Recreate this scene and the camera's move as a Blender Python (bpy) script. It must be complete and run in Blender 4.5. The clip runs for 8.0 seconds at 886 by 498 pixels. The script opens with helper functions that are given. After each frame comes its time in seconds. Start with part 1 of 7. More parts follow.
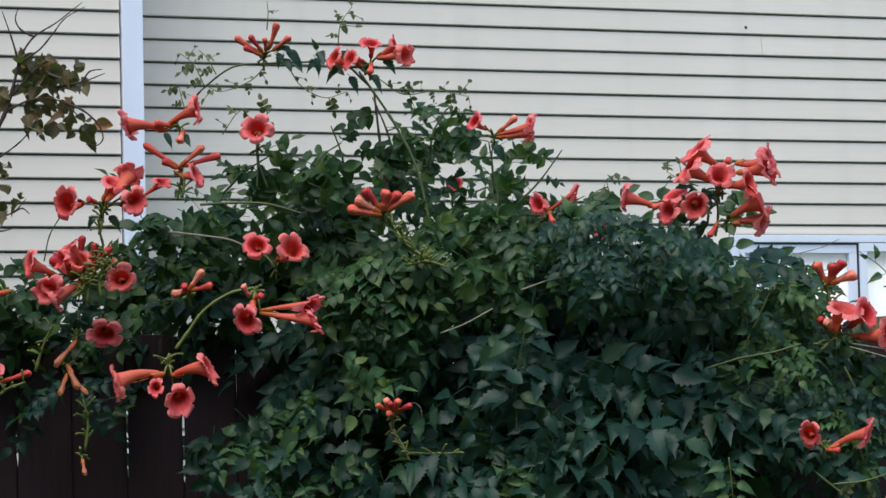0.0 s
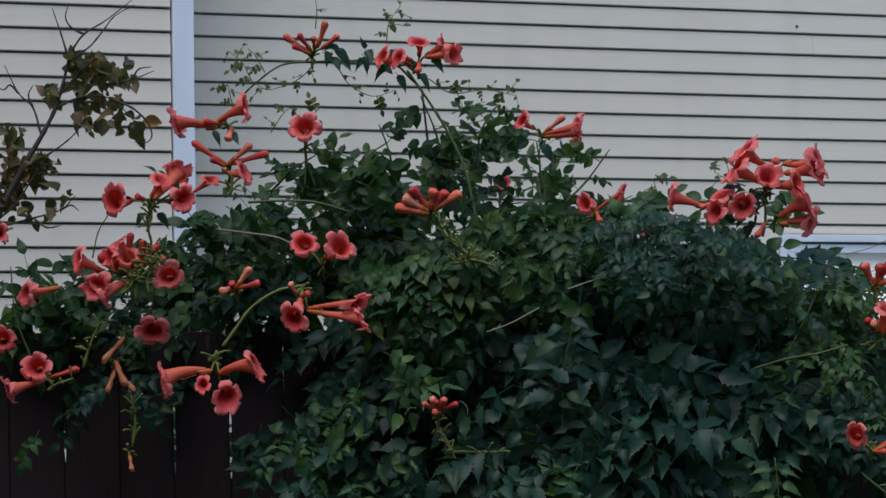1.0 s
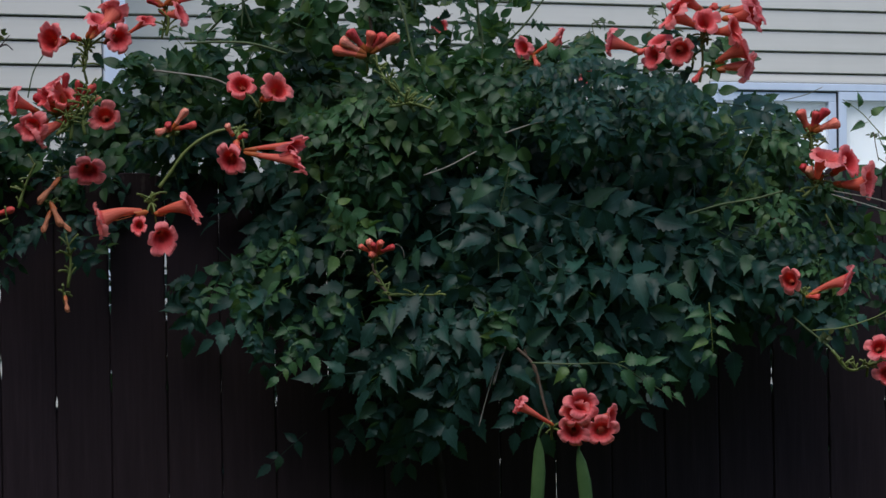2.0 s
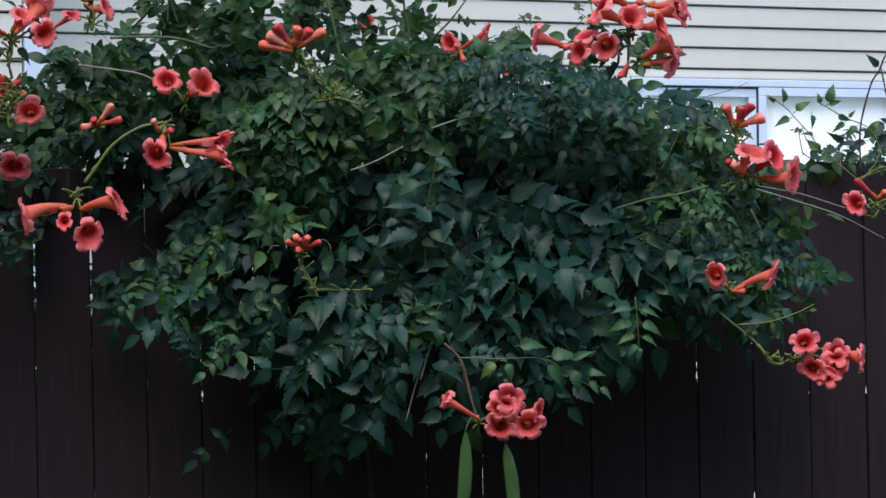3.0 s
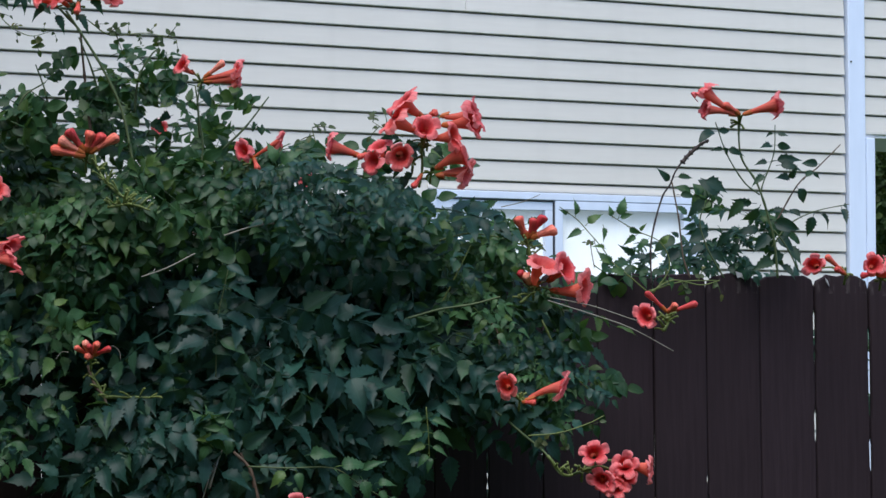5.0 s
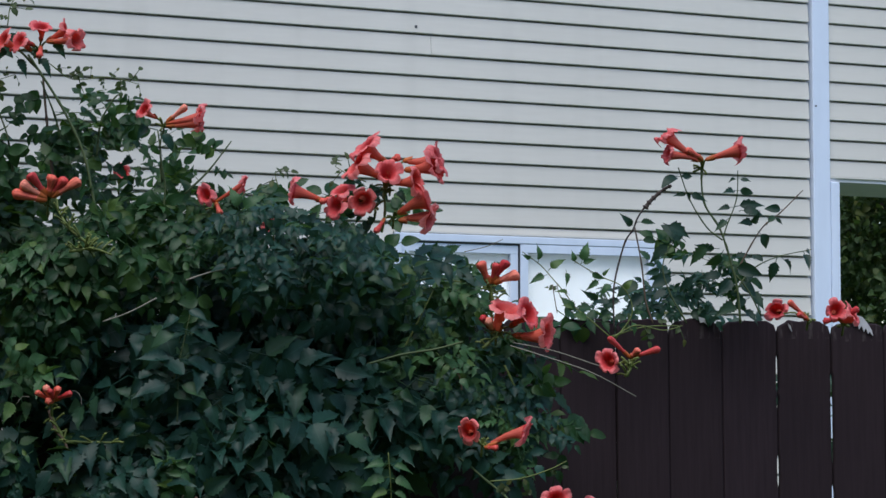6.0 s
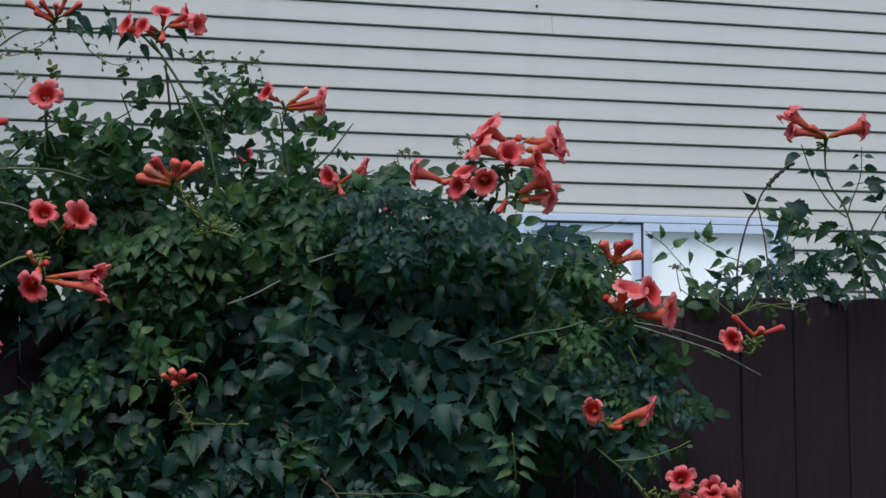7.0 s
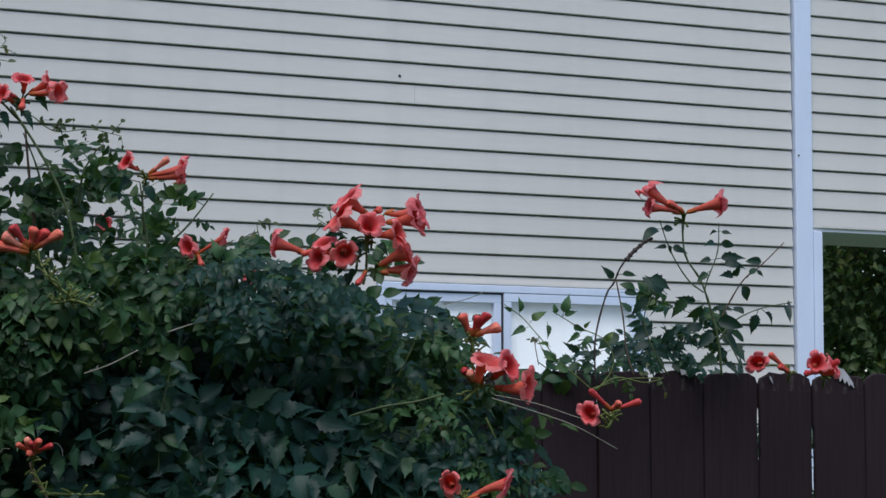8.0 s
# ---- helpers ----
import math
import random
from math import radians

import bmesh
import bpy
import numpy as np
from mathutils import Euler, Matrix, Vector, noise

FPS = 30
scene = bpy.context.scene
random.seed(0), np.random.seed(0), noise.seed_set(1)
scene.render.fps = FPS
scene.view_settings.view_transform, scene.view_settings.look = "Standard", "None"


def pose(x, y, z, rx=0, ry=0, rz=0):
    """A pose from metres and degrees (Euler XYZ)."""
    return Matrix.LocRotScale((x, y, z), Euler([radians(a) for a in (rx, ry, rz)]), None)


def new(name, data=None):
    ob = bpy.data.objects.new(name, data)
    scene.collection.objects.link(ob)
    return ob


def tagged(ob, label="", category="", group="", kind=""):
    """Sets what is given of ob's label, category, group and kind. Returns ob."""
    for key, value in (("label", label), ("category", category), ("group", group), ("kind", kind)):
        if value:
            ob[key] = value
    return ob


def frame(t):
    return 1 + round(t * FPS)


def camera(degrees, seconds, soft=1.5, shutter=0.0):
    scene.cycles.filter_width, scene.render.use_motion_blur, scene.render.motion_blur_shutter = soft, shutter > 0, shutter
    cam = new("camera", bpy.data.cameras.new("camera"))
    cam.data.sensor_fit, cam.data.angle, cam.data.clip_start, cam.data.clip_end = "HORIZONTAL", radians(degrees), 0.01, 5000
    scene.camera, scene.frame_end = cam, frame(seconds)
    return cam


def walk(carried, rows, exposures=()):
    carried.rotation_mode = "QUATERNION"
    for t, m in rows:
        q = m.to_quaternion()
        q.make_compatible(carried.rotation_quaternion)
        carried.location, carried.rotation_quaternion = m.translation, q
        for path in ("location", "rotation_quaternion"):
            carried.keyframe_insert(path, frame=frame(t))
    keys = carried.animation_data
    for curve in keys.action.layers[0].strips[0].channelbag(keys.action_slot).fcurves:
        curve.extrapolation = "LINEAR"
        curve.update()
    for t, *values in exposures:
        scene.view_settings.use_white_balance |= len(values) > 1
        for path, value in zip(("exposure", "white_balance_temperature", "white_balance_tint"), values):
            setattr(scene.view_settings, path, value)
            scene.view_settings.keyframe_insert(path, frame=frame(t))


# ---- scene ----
# camera and its walk: a hand-held long lens that pans over the vine
cam = camera(18.55, 8.0, soft=1.5)
ROWS = [
    (0, 0.0113, -5.3741, 1.6126, 94.042, 1.313, -0.211),
    (0.1, 0.0131, -5.3749, 1.6129, 93.987, 1.653, 0.675),
    (0.2, 0.0148, -5.3757, 1.6132, 93.865, 1.851, 1.226),
    (0.3, 0.0166, -5.3765, 1.6134, 93.804, 1.860, 1.268),
    (0.4, 0.0183, -5.3773, 1.6137, 93.784, 1.807, 0.982),
    (0.5, 0.0201, -5.3781, 1.6140, 93.770, 1.442, 0.636),
    (0.6, 0.0197, -5.3787, 1.6142, 93.851, 1.276, 0.384),
    (0.7, 0.0193, -5.3793, 1.6144, 93.986, 1.131, 0.268),
    (0.8, 0.0190, -5.3799, 1.6145, 94.121, 1.075, 0.419),
    (0.9, 0.0186, -5.3805, 1.6147, 94.116, 1.030, 0.635),
    (1, 0.0182, -5.3811, 1.6149, 94.003, 0.935, 0.836),
    (1.2, 0.0140, -5.3814, 1.6121, 93.480, 0.655, 1.060),
    (1.3, 0.0118, -5.3816, 1.6107, 93.200, 0.634, 1.067),
    (1.4, 0.0097, -5.3817, 1.6093, 92.674, 0.495, 0.965),
    (1.5, 0.0076, -5.3819, 1.6079, 92.151, 0.448, 0.735),
    (1.6, 0.0035, -5.3822, 1.6088, 91.666, 0.575, 0.386),
    (1.7, -0.0006, -5.3825, 1.6097, 91.294, 0.553, 0.000),
    (1.9, -0.0022, -5.3823, 1.6099, 90.854, 0.549, -0.541),
    (2.2, -0.0051, -5.3812, 1.6098, 90.638, 0.563, -1.133),
    (2.5, -0.0081, -5.3801, 1.6096, 90.688, 0.587, -1.587),
    (2.8, -0.0105, -5.3800, 1.6094, 90.705, 0.607, -2.048),
    (3, -0.0179, -5.3833, 1.6090, 90.622, 0.644, -2.474),
    (3.2, -0.0178, -5.3809, 1.6094, 90.480, 0.622, -2.913),
    (3.3, -0.0177, -5.3798, 1.6095, 90.438, 0.523, -3.064),
    (3.5, -0.0176, -5.3774, 1.6099, 90.400, 0.432, -3.452),
    (3.8, -0.0157, -5.3755, 1.6042, 90.622, 0.295, -3.798),
    (4, -0.0145, -5.3742, 1.6004, 90.932, 0.110, -3.660),
    (4.2, -0.0153, -5.3762, 1.6007, 91.365, 0.137, -3.420),
    (4.3, -0.0157, -5.3772, 1.6009, 91.523, 0.047, -3.390),
    (4.5, -0.0165, -5.3792, 1.6012, 91.929, 0.065, -3.535),
    (4.6, -0.0140, -5.3787, 1.6020, 92.112, 0.016, -3.778),
    (4.7, -0.0115, -5.3782, 1.6029, 92.317, 0.068, -4.212),
    (4.8, -0.0089, -5.3778, 1.6037, 92.583, 0.161, -5.102),
    (4.9, -0.0064, -5.3773, 1.6046, 92.758, 0.055, -5.904),
    (5, -0.0039, -5.3768, 1.6054, 92.937, 0.097, -6.725),
    (5.2, -0.0026, -5.3768, 1.6080, 93.304, 0.157, -8.326),
    (5.4, -0.0017, -5.3764, 1.6085, 93.549, 0.151, -9.081),
    (5.6, 0.0003, -5.3753, 1.6092, 93.709, 0.116, -8.978),
    (5.8, 0.0028, -5.3740, 1.6099, 93.797, 0.071, -8.310),
    (6.05, 0.0054, -5.3726, 1.6106, 93.832, 0.029, -7.127),
    (6.3, 0.0064, -5.3720, 1.6108, 93.810, 0.037, -6.087),
    (6.5, 0.0054, -5.3724, 1.6103, 93.770, 0.185, -5.310),
    (6.7, 0.0058, -5.3728, 1.6108, 93.552, 0.410, -4.825),
    (6.8, 0.0059, -5.3729, 1.6111, 93.448, 0.296, -4.703),
    (7, 0.0063, -5.3733, 1.6116, 93.416, 0.398, -4.798),
    (7.2, 0.0039, -5.3757, 1.6133, 93.580, 0.311, -5.282),
    (7.3, 0.0028, -5.3770, 1.6141, 93.707, 0.047, -5.541),
    (7.5, 0.0004, -5.3794, 1.6158, 94.031, 0.081, -6.446),
    (7.7, 0.0039, -5.3802, 1.6175, 94.355, -0.037, -7.271),
    (7.8, 0.0057, -5.3807, 1.6184, 94.501, -0.167, -7.578),
    (8, 0.0092, -5.3815, 1.6201, 94.821, -0.012, -7.761),
]
EXPOSURES = [(0, 0.85, 7060, 12), (0.5, 0.59, 6860, 12), (1, 0.18, 6740, 12), (1.5, 0.03, 6580, 13), (1.7, 0.13, 6560, 12), (2.8, 0.84, 6450, 13), (3.5, 1.02, 6450, 13), (4.5, 0.92, 6530, 13), (5, 0.84, 6450, 12), (6.3, 0.38, 6470, 11), (6.5, 0.33, 6480, 11), (7, 0.45, 6480, 11), (7.5, 0.52, 6440, 12), (8, 0.35, 6420, 13)]
walk(cam, [(t, pose(x, y, z, rx, ry, rz)) for t, x, y, z, rx, ry, rz in ROWS], EXPOSURES)

# world and light: open shade in the evening, a wide soft sun behind thin cloud
SUN_ELEVATION, SUN_AZIMUTH = radians(63), radians(200)
world = bpy.data.worlds.new("sky")
scene.world = world
world.use_nodes = True
wn = world.node_tree.nodes
sky = wn.new("ShaderNodeTexSky")
sky.sky_type = "NISHITA"
sky.sun_disc = False
sky.sun_elevation, sky.sun_rotation = SUN_ELEVATION, SUN_AZIMUTH
sky.air_density, sky.dust_density, sky.ozone_density = 1.0, 1.0, 1.6
world.node_tree.links.new(sky.outputs[0], wn["Background"].inputs[0])
wn["Background"].inputs[1].default_value = 0.15
sun_data = bpy.data.lights.new("sun", "SUN")
sun_data.energy, sun_data.angle, sun_data.color = 1.95, radians(52), (1.0, 0.97, 0.93)
sun = new("sun", sun_data)
sun_from = Vector((math.sin(SUN_AZIMUTH) * math.cos(SUN_ELEVATION), math.cos(SUN_AZIMUTH) * math.cos(SUN_ELEVATION), math.sin(SUN_ELEVATION)))
sun.rotation_euler = (-sun_from).to_track_quat("-Z", "Y").to_euler()

# ---- materials ----


class Mat:
    """A node material with shortcuts for what is used below."""

    def __init__(self, name, rough=0.6, specular=0.5, metallic=0.0):
        self.m = bpy.data.materials.new(name)
        self.m.use_nodes = True
        self.n, self.l = self.m.node_tree.nodes, self.m.node_tree.links
        self.b = self.n["Principled BSDF"]
        self.b.inputs["Roughness"].default_value = rough
        self.b.inputs["Specular IOR Level"].default_value = specular
        self.b.inputs["Metallic"].default_value = metallic

    def link(self, a, b):
        self.l.new(a, b)
        return self

    def coord(self, which="Object", scale=(1, 1, 1)):
        c, m = self.n.new("ShaderNodeTexCoord"), self.n.new("ShaderNodeMapping")
        m.inputs["Scale"].default_value = scale
        self.link(c.outputs[which], m.inputs[0])
        return m.outputs[0]

    def noise(self, scale, detail=4, vec=None, rough=0.55):
        t = self.n.new("ShaderNodeTexNoise")
        t.inputs["Scale"].default_value, t.inputs["Detail"].default_value, t.inputs["Roughness"].default_value = scale, detail, rough
        if vec is not None:
            self.link(vec, t.inputs["Vector"])
        return t.outputs["Fac"]

    def ramp(self, fac, *stops):
        r = self.n.new("ShaderNodeValToRGB")
        while len(r.color_ramp.elements) < len(stops):
            r.color_ramp.elements.new(0.5)
        for e, (p, c) in zip(r.color_ramp.elements, stops):
            e.position, e.color = p, (*c, 1) if len(c) == 3 else c
        self.link(fac, r.inputs[0])
        return r.outputs[0]

    def mix(self, fac, a, b, blend="MIX"):
        x = self.n.new("ShaderNodeMix")
        x.data_type, x.blend_type = "RGBA", blend
        for s, v in ((x.inputs[0], fac), (x.inputs[6], a), (x.inputs[7], b)):
            if isinstance(v, (int, float)):
                s.default_value = v
            elif isinstance(v, tuple):
                s.default_value = (*v, 1)
            else:
                self.link(v, s)
        return x.outputs[2]

    def maths(self, op, a, b=0.0):
        x = self.n.new("ShaderNodeMath")
        x.operation = op
        for s, v in zip(x.inputs, (a, b)):
            if isinstance(v, (int, float)):
                s.default_value = v
            else:
                self.link(v, s)
        return x.outputs[0]

    def random(self):
        """One value for each object, shifted for each loose island."""
        a, b = self.n.new("ShaderNodeObjectInfo").outputs["Random"], self.n.new("ShaderNodeNewGeometry").outputs["Random Per Island"]
        return self.maths("FRACT", self.maths("ADD", a, b))

    def color(self, v):
        if isinstance(v, tuple):
            self.b.inputs["Base Color"].default_value = (*v, 1)
        else:
            self.link(v, self.b.inputs["Base Color"])
        return self

    def bump(self, height, strength=0.3, distance=0.002):
        b = self.n.new("ShaderNodeBump")
        b.inputs["Strength"].default_value, b.inputs["Distance"].default_value = strength, distance
        self.link(height, b.inputs["Height"])
        self.link(b.outputs[0], self.b.inputs["Normal"])
        return self

    def see_through(self, amount, tint):
        """Lets light through a thin leaf or petal."""
        t, x = self.n.new("ShaderNodeBsdfTranslucent"), self.n.new("ShaderNodeMixShader")
        if isinstance(tint, tuple):
            t.inputs[0].default_value = (*tint, 1)
        else:
            self.link(tint, t.inputs[0])
        x.inputs[0].default_value = amount
        self.link(self.b.outputs[0], x.inputs[1]).link(t.outputs[0], x.inputs[2]).link(x.outputs[0], self.n["Material Output"].inputs[0])
        return self


def siding_material():
    m = Mat("beige_vinyl_siding", 0.5, 0.35)
    grain = m.noise(60, 5, m.coord("Object", (0.08, 1, 1)))
    cloud = m.noise(0.9, 4, m.coord("Object"))
    streak = m.noise(5, 4, m.coord("Object", (1.0, 1.0, 0.12)))
    c = m.ramp(cloud, (0.3, (0.625, 0.605, 0.55)), (0.7, (0.685, 0.665, 0.607)))
    c = m.mix(m.ramp(grain, (0.35, (0, 0, 0)), (0.75, (0.35, 0.35, 0.35))), c, (0.575, 0.555, 0.503))
    c = m.mix(m.ramp(streak, (0.52, (0, 0, 0)), (0.75, (0.3, 0.3, 0.3))), c, (0.505, 0.49, 0.445))
    c = m.mix(m.maths("MULTIPLY", m.random(), 0.12), c, (0.545, 0.53, 0.48))
    return m.color(c).bump(grain, 0.25, 0.0008).m


def white_material(name="white_painted_trim"):
    m = Mat(name, 0.4, 0.4)
    n = m.noise(14, 5, m.coord("Object", (1, 1, 0.2)))
    return m.color(m.ramp(n, (0.3, (0.71, 0.80, 0.94)), (0.8, (0.65, 0.735, 0.87)))).bump(m.noise(80), 0.1, 0.0005).m


def fence_material():
    m = Mat("dark_brown_stained_wood", 0.78, 0.22)
    grain = m.noise(24, 8, m.coord("Object", (5.0, 5.0, 0.22)), 0.65)
    blotch = m.noise(4.5, 4, m.coord("Object", (1, 1, 0.5)))
    c = m.ramp(grain, (0.28, (0.0135, 0.0078, 0.0108)), (0.55, (0.0232, 0.0145, 0.019)), (0.8, (0.035, 0.023, 0.029)))
    c = m.mix(m.ramp(blotch, (0.45, (0, 0, 0)), (0.7, (0.5, 0.5, 0.5))), c, (0.0295, 0.019, 0.0245))
    c = m.mix(m.maths("MULTIPLY", m.random(), 0.35), c, (0.013, 0.0074, 0.0088))
    # worn, bleached end grain at the very top of the boards
    z = m.n.new("ShaderNodeSeparateXYZ")
    m.link(m.coord("Object"), z.inputs[0])
    worn = m.maths("MULTIPLY", m.ramp(z.outputs[2], (0.0, (0, 0, 0)), (1.0, (1, 1, 1))), m.ramp(m.noise(28, 5, m.coord("Object", (1.7, 1, 0.5))), (0.55, (0, 0, 0)), (0.66, (1, 1, 1))))
    top = m.maths("MULTIPLY", m.maths("MULTIPLY", m.maths("GREATER_THAN", z.outputs[2], 1.795), m.maths("GREATER_THAN", m.random(), 0.6)), worn)
    c = m.mix(m.maths("MULTIPLY", top, 0.3), c, (0.2, 0.18, 0.17))
    return m.color(c).bump(grain, 0.5, 0.0015).m


def leaf_material(name, dark, light, rib, rough=0.45, thin=0.16):
    m = Mat(name, rough - 0.04, 0.24)
    uv = m.n.new("ShaderNodeSeparateXYZ")
    m.link(m.coord("UV"), uv.inputs[0])
    r = m.random()
    bough = m.noise(9, 3, m.coord("Object"))
    tone = m.maths("ADD", m.maths("MULTIPLY", r, 0.45), m.maths("MULTIPLY", m.ramp(bough, (0.32, (0, 0, 0)), (0.68, (1, 1, 1))), 0.55))
    c = m.mix(m.ramp(tone, (0.1, (0, 0, 0)), (0.6, (0.32, 0.32, 0.32)), (0.95, (1, 1, 1))), dark, light)
    # a few leaves are yellower
    c = m.mix(m.ramp(m.maths("FRACT", m.maths("MULTIPLY", r, 7.3)), (0.78, (0, 0, 0)), (1.0, (0.7, 0.7, 0.7))), c, (light[0] * 1.5, light[1] * 1.05, light[2] * 0.55))
    cells = m.noise(38, 4, m.coord("Object"))
    c = m.mix(m.ramp(cells, (0.4, (0, 0, 0)), (0.7, (0.45, 0.45, 0.45))), c, tuple(0.55 * v for v in dark))
    # midrib and side veins from the blade's own coordinates
    side = m.maths("ABSOLUTE", m.maths("SUBTRACT", uv.outputs[0], 0.5))
    mid = m.maths("LESS_THAN", side, 0.022)
    wave = m.maths("FRACT", m.maths("MULTIPLY", m.maths("SUBTRACT", uv.outputs[1], m.maths("MULTIPLY", side, 0.7)), 7.0))
    vein = m.maths("MULTIPLY", m.maths("LESS_THAN", wave, 0.09), 0.22)
    veins = m.maths("MAXIMUM", mid, vein)
    c = m.mix(m.maths("MULTIPLY", veins, 0.32), c, rib)
    return m.color(c).bump(m.maths("SUBTRACT", m.maths("MULTIPLY", cells, 0.4), veins), 0.35, 0.0012).see_through(thin, m.mix(0.6, c, (0.1, 0.22, 0.02))).m


def petal_material():
    m = Mat("coral_red_petal", 0.5, 0.3)
    uv = m.n.new("ShaderNodeSeparateXYZ")
    m.link(m.coord("UV"), uv.inputs[0])
    c = m.ramp(uv.outputs[1], (0.0, (0.74, 0.16, 0.07)), (0.38, (0.86, 0.21, 0.14)), (0.53, (0.56, 0.035, 0.04)), (0.62, (0.68, 0.055, 0.065)), (0.72, (0.95, 0.18, 0.19)), (1.0, (0.99, 0.34, 0.34)))
    ribs = m.maths("ABSOLUTE", m.maths("SINE", m.maths("MULTIPLY", uv.outputs[0], 47.12)))
    c = m.mix(m.maths("MULTIPLY", m.maths("LESS_THAN", ribs, 0.22), 0.3), c, (0.42, 0.02, 0.02))
    c = m.mix(m.maths("MULTIPLY", m.noise(5, 4, m.coord("Object")), 0.3), c, (0.84, 0.2, 0.19))
    # paler crinkled margin of the lobes, with their edge highlights put into the colour
    c = m.mix(m.maths("MULTIPLY", m.ramp(uv.outputs[1], (0.84, (0, 0, 0)), (1.0, (1, 1, 1))), m.ramp(m.noise(6, 3, m.coord("Object")), (0.42, (0, 0, 0)), (0.62, (0.8, 0.8, 0.8)))), c, (0.94, 0.42, 0.43))
    one = m.n.new("ShaderNodeObjectInfo").outputs["Random"]
    tone = m.ramp(one, (0.0, (0.88, 0.22, 0.22)), (0.3, (0.78, 0.08, 0.1)), (0.6, (0.6, 0.025, 0.05)), (0.8, (0.82, 0.13, 0.07)), (1.0, (0.88, 0.24, 0.13)))
    c = m.mix(0.18, c, tone)
    fade = m.noise(3.2, 4, m.coord("Object", (1, 1, 0.6)))
    c = m.mix(m.ramp(fade, (0.5, (0, 0, 0)), (0.74, (0.18, 0.18, 0.18))), c, (0.5, 0.04, 0.05))
    return m.color(c).bump(m.noise(9, 4, m.coord("Object", (1, 1, 0.6))), 0.45, 0.0025).see_through(0.42, c).m


def plain(name, a, b, scale=30, rough=0.6, specular=0.3, bump=0.3, squash=(1, 1, 1)):
    m = Mat(name, rough, specular)
    n = m.noise(scale, 5, m.coord("Object", squash))
    c = m.mix(m.maths("MULTIPLY", m.random(), 0.4), m.ramp(n, (0.3, a), (0.7, b)), b)
    return m.color(c).bump(n, bump, 0.0015).m


SIDING, WHITE, FENCE = siding_material(), white_material(), fence_material()
LEAF = leaf_material("dark_green_leaf", (0.01, 0.038, 0.032), (0.035, 0.113, 0.083), (0.04, 0.12, 0.088), 0.45, 0.3)
# darker copy of the leaf: the shoots' backlit shade put into the colour
SHADED_LEAF = leaf_material("shaded_green_leaf", (0.008, 0.028, 0.023), (0.022, 0.072, 0.05), (0.03, 0.09, 0.065), 0.48, 0.2)
TOP_LEAF = leaf_material("green_leaf", (0.011, 0.046, 0.021), (0.056, 0.134, 0.046), (0.066, 0.142, 0.056), 0.45, 0.32)
YOUNG = leaf_material("fresh_green_leaf", (0.03, 0.09, 0.037), (0.08, 0.175, 0.06), (0.1, 0.195, 0.08), 0.45, 0.25)
BROWN_LEAF = leaf_material("browning_leaf", (0.07, 0.08, 0.045), (0.36, 0.2, 0.125), (0.3, 0.22, 0.15), 0.6, 0.3)
TENDRIL_LEAF = leaf_material("olive_tendril_leaf", (0.05, 0.08, 0.035), (0.13, 0.16, 0.075), (0.14, 0.17, 0.09), 0.5, 0.3)
FAR_LEAF = leaf_material("far_tree_leaf", (0.035, 0.07, 0.028), (0.1, 0.15, 0.05), (0.07, 0.1, 0.03), 0.55, 0.25)
PETAL = petal_material()


def bud_material():
    m = Mat("orange_red_bud", 0.5, 0.3)
    one = m.n.new("ShaderNodeObjectInfo").outputs["Random"]
    c = m.ramp(one, (0.0, (0.44, 0.03, 0.04)), (0.4, (0.62, 0.08, 0.065)), (0.75, (0.76, 0.16, 0.1)), (1.0, (0.88, 0.34, 0.24)))
    fade = m.noise(3.5, 4, m.coord("Object", (1, 1, 0.8)))
    c = m.mix(m.ramp(fade, (0.45, (0, 0, 0)), (0.7, (0.7, 0.7, 0.7))), c, (0.3, 0.02, 0.03))
    return m.color(c).bump(fade, 0.5, 0.003).m


BUD = bud_material()
WILTED = plain("wilted_orange_petal", (0.26, 0.07, 0.035), (0.46, 0.18, 0.09), 4, 0.7, 0.3, 0.6)
CALYX = plain("orange_calyx", (0.3, 0.05, 0.02), (0.48, 0.14, 0.035), 5, 0.5)
STALK = plain("yellow_green_stalk", (0.075, 0.11, 0.028), (0.13, 0.165, 0.045), 50, 0.5)
GREEN_STEM = plain("green_stem", (0.04, 0.07, 0.026), (0.075, 0.105, 0.042), 40, 0.55)
WOODY = plain("brown_woody_stem", (0.07, 0.048, 0.034), (0.13, 0.095, 0.07), 60, 0.8, 0.2, 0.6)
PALE_TWIG = plain("pale_dry_twig", (0.15, 0.15, 0.12), (0.26, 0.25, 0.21), 60, 0.8, 0.2, 0.5)
BLEACHED = plain("bleached_wood", (0.3, 0.31, 0.33), (0.5, 0.51, 0.54), 30, 0.8, 0.2, 0.4, (4, 4, 0.4))
POD = plain("green_seed_pod", (0.04, 0.09, 0.028), (0.062, 0.122, 0.04), 30, 0.5)
DARK_WOOD = plain("dark_vine_trunk", (0.016, 0.012, 0.011), (0.034, 0.027, 0.024), 40, 0.9, 0.15, 0.7)
BARK = plain("grey_bark", (0.034, 0.027, 0.026), (0.075, 0.062, 0.058), 20, 0.9, 0.15, 0.9, (1, 1, 0.3))
CURTAIN = plain("white_curtain_cloth", (0.86, 0.94, 1.0), (0.88, 0.95, 1.0), 90, 0.9, 0.1)
INSIDE = plain("inner_wall", (0.4, 0.4, 0.4), (0.45, 0.45, 0.44), 5, 0.9, 0.1)
SOFFIT = plain("grey_soffit", (0.66, 0.66, 0.68), (0.74, 0.74, 0.76), 12, 0.7)
